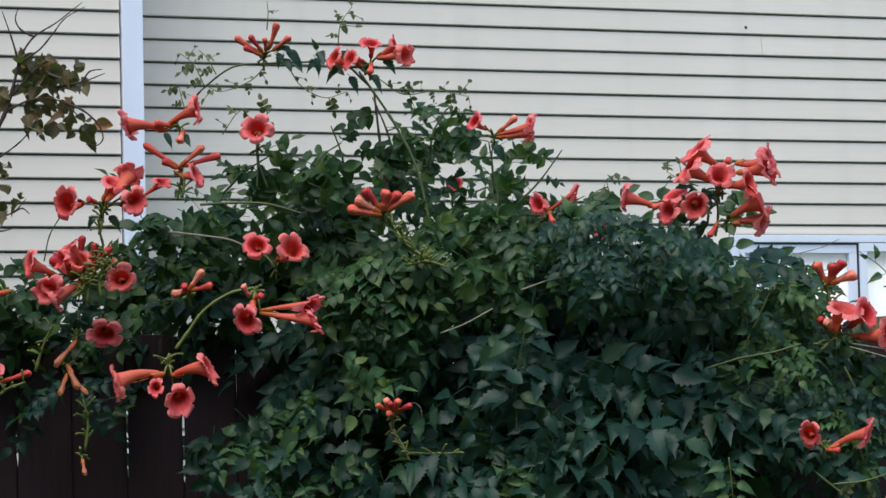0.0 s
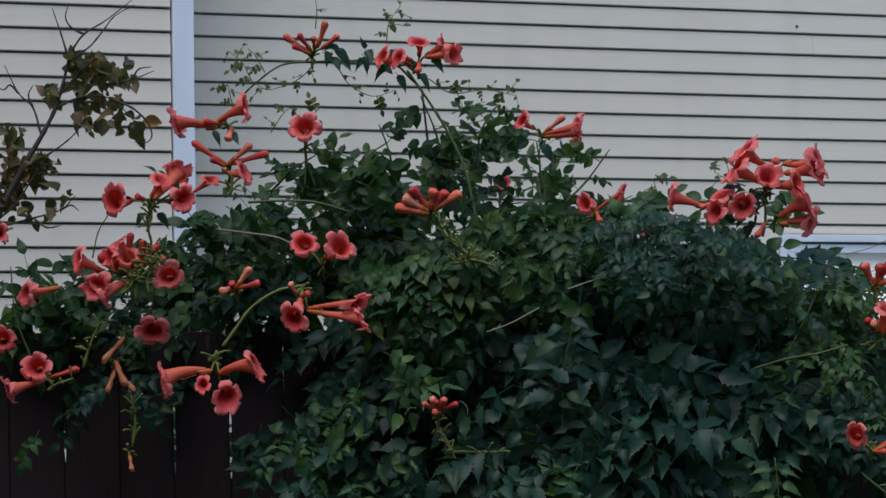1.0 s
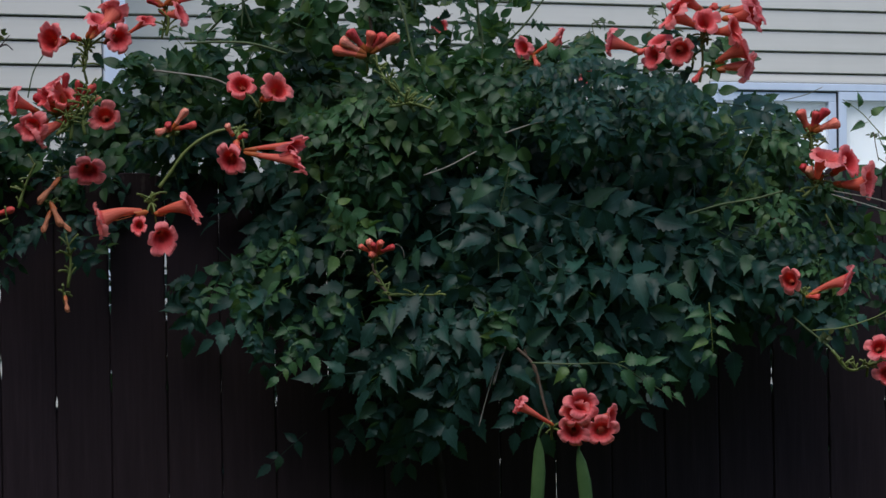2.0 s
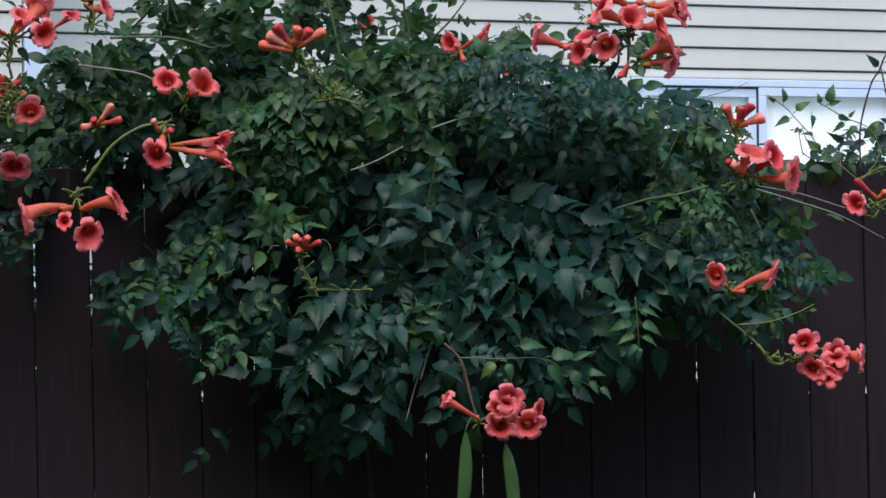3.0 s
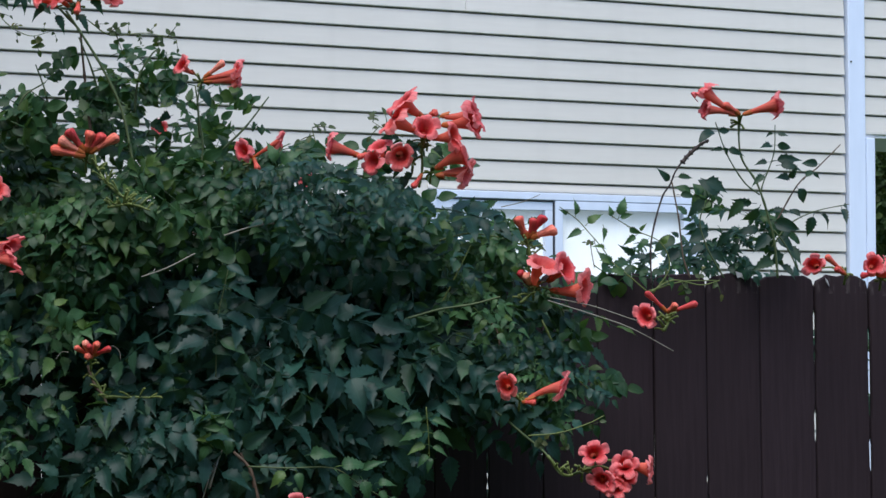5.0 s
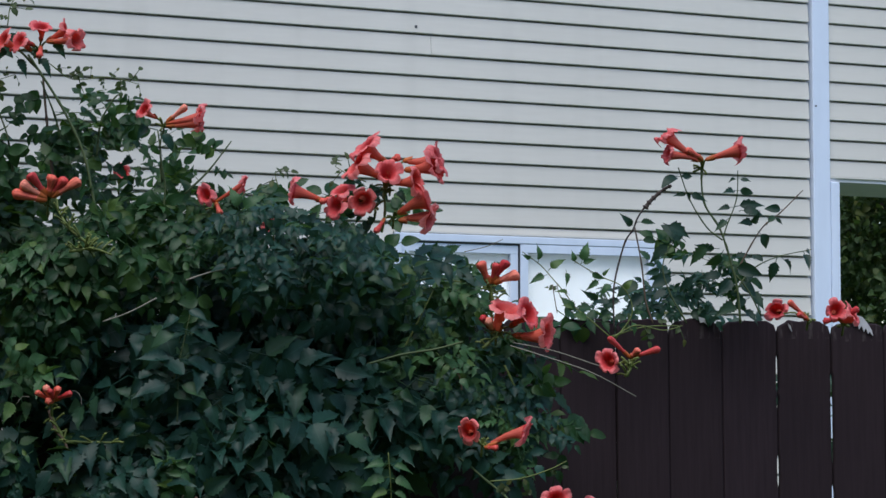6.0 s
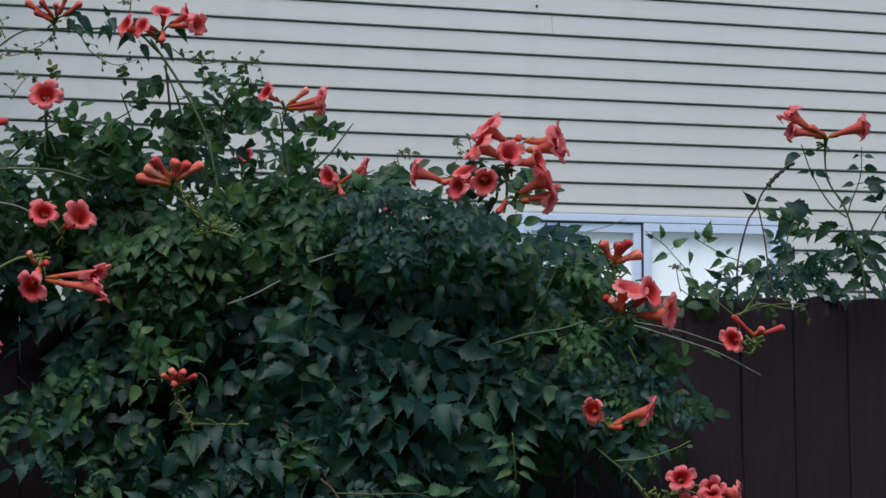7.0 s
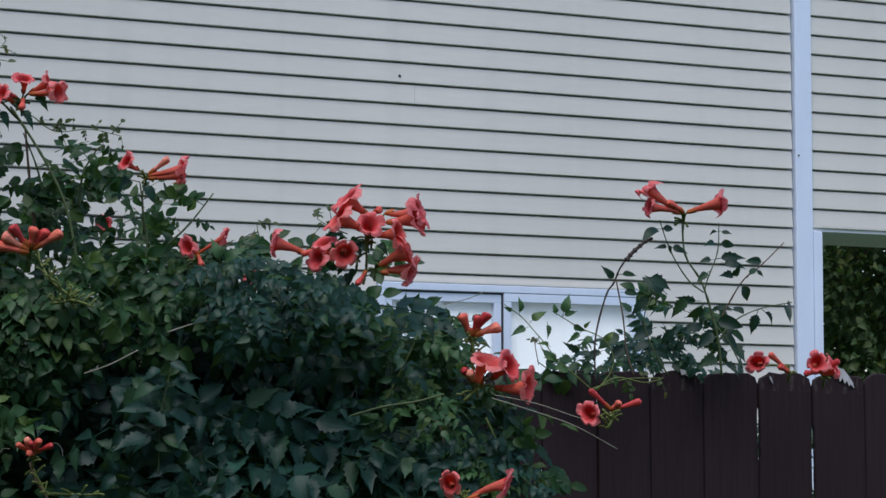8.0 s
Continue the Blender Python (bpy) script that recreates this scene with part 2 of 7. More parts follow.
DARK = plain("dark_gasket", (0.03, 0.035, 0.045), (0.045, 0.05, 0.06), 20, 0.5)
GRASS = plain("lawn", (0.03, 0.06, 0.015), (0.07, 0.1, 0.03), 3, 0.9, 0.1, 0.8)


def glass_material():
    m = Mat("window_glass", 0.02, 0.5)
    m.b.inputs["Base Color"].default_value = (1, 1, 1, 1)
    m.b.inputs["Transmission Weight"].default_value = 1.0
    m.b.inputs["IOR"].default_value = 1.5
    return m.m


GLASS = glass_material()

# ---- mesh helpers ----


def link_mesh(name, bm, material, smooth=False):
    me = bpy.data.meshes.new(name)
    bm.to_mesh(me)
    bm.free()
    for one in material if isinstance(material, (list, tuple)) else [material]:
        me.materials.append(one)
    if smooth:
        me.polygons.foreach_set("use_smooth", [True] * len(me.polygons))
    return me


def part(name, data, material=None, parent=None, label="", m=None, smooth=False):
    """Links a bmesh or a mesh as one object, under its thing or its part."""
    me = data if isinstance(data, bpy.types.Mesh) else link_mesh(name, data, material, smooth)
    ob = new(name, me)
    if parent is not None:
        ob.parent = parent
    if m is not None:
        ob.matrix_basis = m
    return tagged(ob, label)


def thing(name, label, category, at=(0, 0, 0), kind="", group="", turn=0.0):
    ob = new(name)
    ob.matrix_basis = pose(*at, 0, 0, turn)
    ob.empty_display_size = 0.1
    return tagged(ob, label, category, group, kind)


def box(bm, x0, x1, y0, y1, z0, z1, bevel=0.0):
    r = bmesh.ops.create_cube(bm, size=1, matrix=Matrix.Translation(((x0 + x1) / 2, (y0 + y1) / 2, (z0 + z1) / 2)) @ Matrix.Diagonal((x1 - x0, y1 - y0, z1 - z0, 1)))
    if bevel:
        edges = {e for v in r["verts"] for e in v.link_edges}
        bmesh.ops.bevel(bm, geom=list(edges), offset=bevel, segments=2, affect="EDGES", profile=0.6)
    return bm


def boxes(*rows, bevel=0.0):
    bm = bmesh.new()
    for r in rows:
        box(bm, *r, bevel=bevel)
    return bm


def prism(bm, outline, x0, x1):
    """A profile of (y, z) pairs drawn along x."""
    a, b = [bm.verts.new((x0, y, z)) for y, z in outline], [bm.verts.new((x1, y, z)) for y, z in outline]
    n = len(outline)
    for i in range(n):
        bm.faces.new((a[i], a[(i + 1) % n], b[(i + 1) % n], b[i]))
    bm.faces.new(a[::-1])
    bm.faces.new(b)
    bmesh.ops.recalc_face_normals(bm, faces=bm.faces[-n - 2:])
    return bm


def smooth_line(points, steps=6):
    """Catmull-Rom through the points."""
    p = [Vector(q) for q in points]
    p = [p[0] * 2 - p[1], *p, p[-1] * 2 - p[-2]]
    out = []
    for i in range(1, len(p) - 2):
        a, b, c, d = p[i - 1:i + 3]
        for k in range(steps):
            t = k / steps
            out.append(0.5 * (2 * b + (c - a) * t + (2 * a - 5 * b + 4 * c - d) * t * t + (3 * b - a - 3 * c + d) * t ** 3))
    return out + [p[-2]]


def tube(bm, points, r0, r1, sides=6, steps=6, knots=0.0):
    line = smooth_line(points, steps) if steps > 1 else [Vector(q) for q in points]
    rings = []
    for i, c in enumerate(line):
        d = (line[min(i + 1, len(line) - 1)] - line[max(i - 1, 0)]).normalized()
        u = d.cross(Vector((0.13, 0.97, 0.21))).normalized()
        v = d.cross(u)
        t = i / (len(line) - 1)
        r = (r0 + (r1 - r0) * t) * (1 + (knots if i % 5 == 2 else 0) + random.uniform(-0.06, 0.06))
        rings.append([bm.verts.new(c + r * (math.cos(a) * u + math.sin(a) * v)) for a in [2 * math.pi * k / sides for k in range(sides)]])
    for a, b in zip(rings, rings[1:]):
        for k in range(sides):
            bm.faces.new((a[k], a[(k + 1) % sides], b[(k + 1) % sides], b[k])).smooth = True
    bm.faces.new(rings[0][::-1])
    bm.faces.new(rings[-1])
    return bm


def axis_pose(base, tip, spin=0.0, normal=None):
    """The pose whose z axis runs from base to tip."""
    base, tip = Vector(base), Vector(tip)
    z = (tip - base).normalized()
    if normal is None:
        q = z.to_track_quat("Z", "Y").to_matrix().to_4x4()
        return Matrix.Translation(base) @ q @ pose(0, 0, 0, 0, 0, spin)
    y = (Vector(normal) - z * z.dot(Vector(normal))).normalized()
    x = y.cross(z)
    return Matrix(((x.x, y.x, z.x, base.x), (x.y, y.y, z.y, base.y), (x.z, y.z, z.z, base.z), (0, 0, 0, 1)))


# ---- the setting ----
def ground_height(x, y):
    return 0.03 * noise.noise(Vector((x * 0.15, y * 0.15, 0))) * min(1, max(0, (abs(x) + abs(y) - 6) / 20))


bm = bmesh.new()
bmesh.ops.create_grid(bm, x_segments=60, y_segments=60, size=1)
for v in bm.verts:
    v.co.x, v.co.y = [400 * math.copysign(abs(c) ** 3, c) for c in v.co.xy]
    v.co.z = ground_height(v.co.x, v.co.y)
tagged(part("ground", bm, GRASS, smooth=True), "mown green lawn of the yards", "ground", kind="structure")

# the house stands at an angle to the fence: its own axes are s along the wall, n into the house
HOUSE = (-0.103, 6.945, 0.0105)
TURN_HOUSE = 19.01
COURSE, FIRST = 0.1016, 3.5108


def board_profile(h=COURSE, out=0.016):
    """One course of lap siding: a sloping face, a rounded drip edge, and a recess under the next course."""
    return [(0.028, 0.0), (-out + 0.003, 0.0), (-out, 0.004), (-out + 0.001, 0.012), (-0.0065, h - 0.0088), (0.028, h - 0.0078), (0.028, h)]


def siding(wall, s0, s1, y, first, low, high, joints=()):
    """Courses of siding under a wall, in its own coordinates; joints names courses that are made of two lengths."""
    whole = link_mesh("siding_board", prism(bmesh.new(), board_profile(), s0, s1), SIDING)
    k = math.floor((low - first) / COURSE)
    while first + k * COURSE < high:
        z = first + k * COURSE
        cut = dict(joints).get(k)
        if cut is None:
            part("siding_board", whole, parent=wall, m=pose(0, y, z))
        else:
            part("siding_board", prism(bmesh.new(), board_profile(), s0, cut - 0.0007), SIDING, wall, m=pose(0, y, z))
            part("siding_board", prism(bmesh.new(), board_profile(out=0.0172), cut + 0.0007, s1), SIDING, wall, m=pose(0, y, z))
        k += 1


house = thing("house", "two-storey house clad in beige lap siding with white corner boards", "house", HOUSE, turn=TURN_HOUSE)
WIN = (1.63, 3.12, 1.45, 2.545)  # s0, s1, z0, z1 of the window's outer frame
TOP = 6.2
# main wall, with the window's opening
main_wall = part("wall", boxes((-1.7, WIN[0], 0.03, 0.22, -0.1, TOP), (WIN[1], 4.035, 0.03, 0.22, -0.1, TOP), (WIN[0], WIN[1], 0.03, 0.22, -0.1, WIN[2]), (WIN[0], WIN[1], 0.03, 0.22, WIN[3], TOP)), SIDING, house, "beige lap siding wall")
siding(main_wall, -1.7, 4.011, 0.0, FIRST, 2.6, TOP, joints=((-1, 1.829), (6, 0.4), (11, 2.9)))
siding(main_wall, -1.7, WIN[0] - 0.004, 0.0, FIRST, 0.2, 2.5)
siding(main_wall, WIN[1] + 0.004, 4.011, 0.0, FIRST, 0.2, 2.5)
part("siding_board", prism(bmesh.new(), [(y, z) for y, z in board_profile(0.05)], WIN[0] - 0.004, WIN[1] + 0.004), SIDING, main_wall, m=pose(0, 0, 2.547))
part("vent_hole", boxes((1.741, 1.753, -0.017, 0.002, 3.535, 3.549), bevel=0.003), DARK, main_wall, "small dark hole")
# the projecting part with its corner board
LEFT_Y = -0.55
left_wall = part("wall", boxes((-7.0, -1.33, LEFT_Y + 0.03, LEFT_Y + 0.2, -0.1, TOP), (-2.0, -1.75, LEFT_Y + 0.2, 0.006, -0.1, TOP)), SIDING, house, "beige lap siding wall")
siding(left_wall, -7.0, -1.427, LEFT_Y, 3.134, 0.2, TOP)
part("corner_board", boxes((-1.420, -1.328, LEFT_Y - 0.03, LEFT_Y + 0.1, -0.1, TOP), bevel=0.006), WHITE, house, "white vertical corner board")
# the overhanging upper wall beyond the far corner, with its soffit and post
upper_wall = part("wall", boxes((4.12, 9.0, 0.03, 0.62, 2.92, TOP)), SIDING, house, "beige lap siding wall of the overhang")
siding(upper_wall, 4.12, 9.0, 0.0, FIRST + 0.004, 3.0, TOP)
part("siding_board", prism(bmesh.new(), board_profile(0.095), 4.12, 9.0), SIDING, upper_wall, m=pose(0, 0, 2.912))
part("soffit", boxes((4.115, 9.0, -0.005, 0.66, 2.888, 2.912), bevel=0.003), SOFFIT, house, "shaded grey soffit")
right_corner = part("corner_board", boxes((4.0237, 4.127, -0.032, 0.25, -0.1, TOP), bevel=0.006), WHITE, house, "white vertical corner board")
part("post", boxes((4.129, 4.182, -0.036, 0.1, -0.1, 2.886), bevel=0.005), WHITE, house, "white porch post")
part("nail", boxes((4.035, 4.043, -0.038, -0.03, 3.273, 3.281), bevel=0.002), DARK, right_corner)
part("wall", boxes((3.9, 4.045, 0.22, 6.0, -0.1, TOP), (-7.0, -6.8, -0.35, 6.0, -0.1, TOP), (-7.0, 4.045, 5.8, 6.0, -0.1, TOP)), SIDING, house, "beige outer walls")
bm = prism(bmesh.new(), [(-0.5, TOP), (-0.5, TOP + 0.12), (2.95, TOP + 2.0), (6.4, TOP + 0.12), (6.4, TOP)], -7.4, 4.3)
prism(bm, [(-0.5, TOP), (-0.5, TOP + 0.12), (0.3, TOP + 0.5), (1.1, TOP + 0.12), (1.1, TOP)], 4.305, 9.2)
part("roof", bm, BARK, house, "grey pitched roof with eaves")
part("post", boxes((8.86, 8.99, 0.2, 0.33, -0.1, 2.886), bevel=0.005), WHITE, house, "white porch post")

# the sliding window
window = part("window", boxes((WIN[0], WIN[1], -0.022, 0.05, WIN[3] - 0.035, WIN[3]), (WIN[0], WIN[0] + 0.04, -0.022, 0.05, WIN[2], WIN[3] - 0.035), (WIN[1] - 0.04, WIN[1], -0.022, 0.05, WIN[2], WIN[3] - 0.035), (WIN[0], WIN[1], -0.045, 0.05, WIN[2] - 0.04, WIN[2]), bevel=0.004), WHITE, house, "white vinyl sliding window")
part("channel", boxes((WIN[0] + 0.04, 2.305, -0.012, 0.05, WIN[3] - 0.043, WIN[3] - 0.037)), DARK, window, "dark track")
Z1 = WIN[3] - 0.037


def sash(s0, s1, y, top):
    w = 0.042
    f = part("sash", boxes((s0, s1, y, y + 0.03, top - w, top), (s0, s1, y, y + 0.03, WIN[2], WIN[2] + w), (s0, s0 + w, y, y + 0.03, WIN[2] + w, top - w), (s1 - w, s1, y, y + 0.03, WIN[2] + w, top - w), bevel=0.003), WHITE, window, "white sash")
    pane = part("pane", boxes((s0 + w, s1 - w, y + 0.012, y + 0.016, WIN[2] + w, top - w)), GLASS, f, "clear glass pane")
    pane.visible_shadow = False


sash(WIN[0] + 0.04, 2.3045, -0.008, Z1 - 0.007)
sash(2.312, WIN[1] - 0.04, -0.02, Z1)
part("meeting_gasket", boxes((2.306, 2.311, -0.015, 0.011, WIN[2], Z1 - 0.002)), DARK, window, "dark meeting seal")
bm = bmesh.new()
for i in range(180):
    s, t = [WIN[0] + 0.02 + (WIN[1] - WIN[0] - 0.04) * k / 180 for k in (i, i + 1)]
    d0, d1 = [0.03 + 0.0012 * math.sin(k * 0.9) + 0.0012 * math.sin(k * 0.31 + 1) for k in (i, i + 1)]
    prism(bm, [(d0, WIN[2] - 0.03), (d0, WIN[3] - 0.004), (d1 + 0.004, WIN[3] - 0.004), (d1 + 0.004, WIN[2] - 0.03)], s, t)
tagged(part("curtain", bm, CURTAIN, m=pose(*HOUSE, 0, 0, TURN_HOUSE)), "plain white curtain drawn behind the window glass", "curtain")
part("room", boxes((1.0, 3.7, 2.0, 2.1, 0.5, 3.0), (1.0, 1.1, 0.25, 2.0, 0.5, 3.0), (3.6, 3.7, 0.25, 2.0, 0.5, 3.0), (1.0, 3.7, 0.25, 2.1, 3.0, 3.1), (1.0, 3.7, 0.25, 2.1, 0.4, 0.5)), INSIDE, house, "inner room walls")

# added out of view: keeps sky light from the left off the house
tagged(part("wall_west", boxes((-3.9, -3.7, 0.3, 5.2, 0, 6.2), bevel=0.01), BARK), "unseen plain grey wall added to shade the house's left part", "wall", kind="structure")

# added light blocker, never in view: dims the left of fence and vine
tagged(part("wall_yard", boxes((-2.5, -2.3, -4.0, -0.15, 0, 4.3), bevel=0.01), BARK), "unseen plain grey wall added to shade the fence's left end", "wall", kind="structure")

# added behind the camera to block low sky light and deepen shade below
tagged(part("wall_south", boxes((-14, 14, -11.2, -11.0, 0, 5.6), bevel=0.01), BARK), "unseen plain grey wall added behind to cut low frontal light", "wall", kind="structure")

# ---- the fence ----
fence = thing("fence", "tall dark-brown stained dog-ear board fence", "fence")
FENCE_TOP = 1.835


def picket_mesh(width, variant, left_open, right_open):
    """A dog-ear board whose rough edges stand apart from the next board in the given stretches of height and nearly
    touch it elsewhere: its face looks to -y."""
    rng = random.Random(variant)
    w, h, c = width / 2, FENCE_TOP, rng.uniform(0.011, 0.018)
    z0 = 0.04
    levels = [0.1 + 0.12 * k for k in range(8)] + [1.06 + 0.012 * k for k in range(61)]

    def edge(seed, stretches):
        """How far one edge lies in from the middle of the joint."""
        rows = []
        for z in levels:
            chips = 0.0008 * noise.noise(Vector((seed, z * 9.0, 1.7))) + 0.0007 * max(0.0, noise.noise(Vector((seed, z * 47.0, 8.3))))
            ajar = max([min(1.0, max(0.0, (min(z - low, high - z) + 0.006) / 0.012)) for low, high in stretches] or [0.0])
            rows.append(0.0005 + 0.0019 * ajar + (0.4 + 0.6 * ajar) * chips)
        return rows

    right, left = edge(variant * 3.7, right_open), edge(variant * 3.7 + 50, left_open)
    top = h + rng.uniform(-0.004, 0.003)
    deep, deeper = rng.uniform(0.004, 0.016), rng.uniform(0.004, 0.016)
    ears = [(-w + 0.0005, z0), (w - 0.0005, z0), *[(w - d, z) for d, z in zip(right, levels)], (w - 0.001, top - c - deep), (w - 0.35 * c, top - 0.55 * c - 0.3 * deep), (w - c - rng.uniform(0, 0.006), top - 0.003), (0.62 * w, top + rng.uniform(-0.003, 0.002)), (0.25 * w, top + rng.uniform(-0.002, 0.004)), (-0.15 * w, top + rng.uniform(-0.003, 0.003)), (-0.55 * w, top + rng.uniform(-0.003, 0.002)), (-w + c + rng.uniform(0, 0.006), top - 0.003), (-w + 0.35 * c, top - 0.55 * c - 0.3 * deeper), (-w + 0.001, top - c - deeper), *[(-w + d, z) for d, z in reversed(list(zip(left, levels)))]]
    bm = bmesh.new()
    e = 0.0022
    rings = []
    for y, inset in ((-0.016, e), (-0.016 + e, 0.0), (-e, 0.0), (0.0, e)):
        rings.append([bm.verts.new((x - math.copysign(min(inset, abs(x)), x), y, z - (inset if z > h - 0.03 else -inset if z < 0.1 else 0))) for x, z in ears])
    n = len(ears)
    for a, b in zip(rings, rings[1:]):
        for i in range(n):
            bm.faces.new((a[i], a[(i + 1) % n], b[(i + 1) % n], b[i]))
    bm.faces.new(rings[0])
    bm.faces.new(rings[-1][::-1])
    bmesh.ops.recalc_face_normals(bm, faces=bm.faces)
    return link_mesh("picket", bm, FENCE)


def picket_edges():
    """The joints between boards, from the far left to the far right."""
    seen = [-0.81, -0.701, -0.592, -0.481, -0.374, -0.267, -0.162, -0.053, 0.057, 0.176, 0.287, 0.397, 0.503, 0.611, 0.719, 0.83, 0.944, 1.059, 1.166, 1.277, 1.391, 1.5037, 1.6135]
    left = [seen[0] - 0.1095 * k for k in range(28, 0, -1)]
    return left + seen + [seen[-1] + 0.1105 * k for k in range(1, 32)]


joints = picket_edges()
# where the joints stand open, in height; elsewhere the boards nearly touch
OPEN = {
    -0.81: [(1.59, 1.646), (1.44, 1.47)],
    -0.701: [(1.36, 1.39)],
    -0.592: [(1.556, 1.69), (1.4, 1.44)],
    -0.481: [(1.61, 1.672), (1.548, 1.6), (1.4, 1.415)],
    -0.374: [(1.235, 1.25), (1.436, 1.442)],
    -0.267: [(1.638, 1.656), (1.568, 1.58), (1.375, 1.41)],
    -0.162: [(1.28, 1.286)],
    -0.053: [(1.258, 1.278)],
    0.057: [(1.1, 1.16)],
    0.719: [(1.43, 1.473), (1.388, 1.412), (1.338, 1.344)],
    0.83: [(1.605, 1.65), (1.463, 1.474), (1.368, 1.386), (1.268, 1.297), (1.1, 1.172)],
    0.944: [(1.618, 1.636), (1.355, 1.374)],
    1.059: [(1.358, 1.374)],
    1.166: [(1.412, 1.43), (1.362, 1.386)],
    1.391: [(1.69, 1.76), (1.658, 1.678), (1.5, 1.56)],
    1.5037: [(1.55, 1.725), (1.44, 1.5)],
    1.6135: [(1.4, 1.45)],
}
rng = random.Random(5)
for i, (a, b) in enumerate(zip(joints, joints[1:])):
    board = picket_mesh(b - a, i, OPEN.get(a, []), OPEN.get(b, []))
    part("picket", board, parent=fence, m=pose((a + b) / 2 + 0.012, 0.016 + rng.uniform(-0.003, 0.003), rng.uniform(-0.005, 0.003), rng.uniform(-0.06, 0.06), -0.45, rng.uniform(-0.9, 0.9)))
for z in (0.35, 0.95, 1.28):
    part("rail", boxes((-3.9, 5.1, 0.022, 0.06, z, z + 0.088), bevel=0.003), FENCE, fence)
for x in (-3.6, -1.36, 2.3, 4.6):
    part("post", boxes((x - 0.045, x + 0.045, 0.062, 0.15, 0, 1.74), bevel=0.004), FENCE, fence)


def splinter(*outline):
    """A bleached flake of wood on a board's worn top."""
    bm = bmesh.new()
    front = [bm.verts.new((x, -0.0075, z)) for x, z in outline]
    back = [bm.verts.new((x, -0.0035, z)) for x, z in outline]
    n = len(outline)
    for i in range(n):
        bm.faces.new((front[i], front[(i + 1) % n], back[(i + 1) % n], back[i]))
    bm.faces.new(front)
    bm.faces.new(back[::-1])
    bmesh.ops.recalc_face_normals(bm, faces=bm.faces)
    return part("splinter", bm, BLEACHED, fence, "pale bleached splintered wood at a board's top")


splinter((1.530, 1.843), (1.549, 1.846), (1.566, 1.841), (1.577, 1.828), (1.586, 1.813), (1.588, 1.802), (1.581, 1.811), (1.578, 1.806), (1.573, 1.818), (1.569, 1.811), (1.564, 1.823), (1.559, 1.815), (1.556, 1.828), (1.549, 1.821), (1.544, 1.834), (1.537, 1.829))
splinter((1.225, 1.840), (1.236, 1.837), (1.246, 1.832), (1.244, 1.823), (1.236, 1.829), (1.229, 1.827))
splinter((1.006, 1.840), (1.012, 1.842), (1.013, 1.822), (1.008, 1.817))
splinter((1.411, 1.827), (1.416, 1.822), (1.419, 1.810), (1.413, 1.819))

# ---- leaves, flowers and stems of the climbing plants ----
UVS = "UVMap"


def blade_stations(teeth):
    """How wide an oval, long-pointed blade is along its length; a toothed one steps in after each tooth."""
    def full(t):
        return (t / 0.3) ** 0.55 if t < 0.3 else max(0.0, 1 - ((t - 0.3) / 0.74) ** 1.25)

    rows = [(0.0, 0.07), (0.05, 0.36), (0.12, 0.58)]
    if teeth:
        for k in range(teeth):
            t = 0.22 + 0.58 * k / teeth
            rows += [(t, full(t) * 1.08), (t + 0.045, full(t + 0.045) * 0.78)]
    else:
        # a blunt, nearly round blade
        return rows + [(0.22, 0.86), (0.36, 1.0), (0.52, 0.98), (0.68, 0.82), (0.82, 0.55), (0.93, 0.22), (1.0, 0.0)]
    return rows + [(0.87, 0.13), (1.0, 0.0)]


STATIONS = {n: blade_stations(n) for n in (0, 3, 4, 5)}


def leaflet(bm, uv, m, length, width, teeth=True, cup=0.16, droop=0.18, rng=random):
    """A pointed oval blade along +z of m, its face to +y, folded along the midrib, wavy at the margin."""
    stations = STATIONS[rng.choice((3, 4, 4, 5)) if teeth else 0]
    twist, roll = rng.uniform(-0.3, 0.3), rng.uniform(-0.25, 0.25)
    phase, wave = rng.uniform(0, 6.3), rng.uniform(0.02, 0.09)
    rows = []
    for t, w in stations:
        h = w * width / 2
        lift = cup * h * 2
        sag = -droop * length * t * t
        z = length * t * (1 - 0.25 * abs(droop) * t)
        side = twist * t * t * length * 0.4
        if w == 0.0:
            rows.append([(bm.verts.new(m @ Vector((side, sag, z))), (0.5, 1.0))])
        else:
            rows.append([(bm.verts.new(m @ Vector((side + k * h, sag + abs(k) * (lift + wave * width * math.sin(9 * t + phase + k)) + roll * k * h, z - 0.1 * abs(k) * h))), (0.5 + 0.5 * k * w, t)) for k in (-1, 0, 1)])
    for a, b in zip(rows, rows[1:]):
        if len(b) == 1:
            quads = [(a[0], a[1], b[0]), (a[1], a[2], b[0])]
        else:
            quads = [(a[0], a[1], b[1], b[0]), (a[1], a[2], b[2], b[1])]
        for q in quads:
            f = bm.faces.new([v for v, _ in q])
            f.smooth = True
            for loop, (_, c) in zip(f.loops, q):
                loop[uv].uv = c


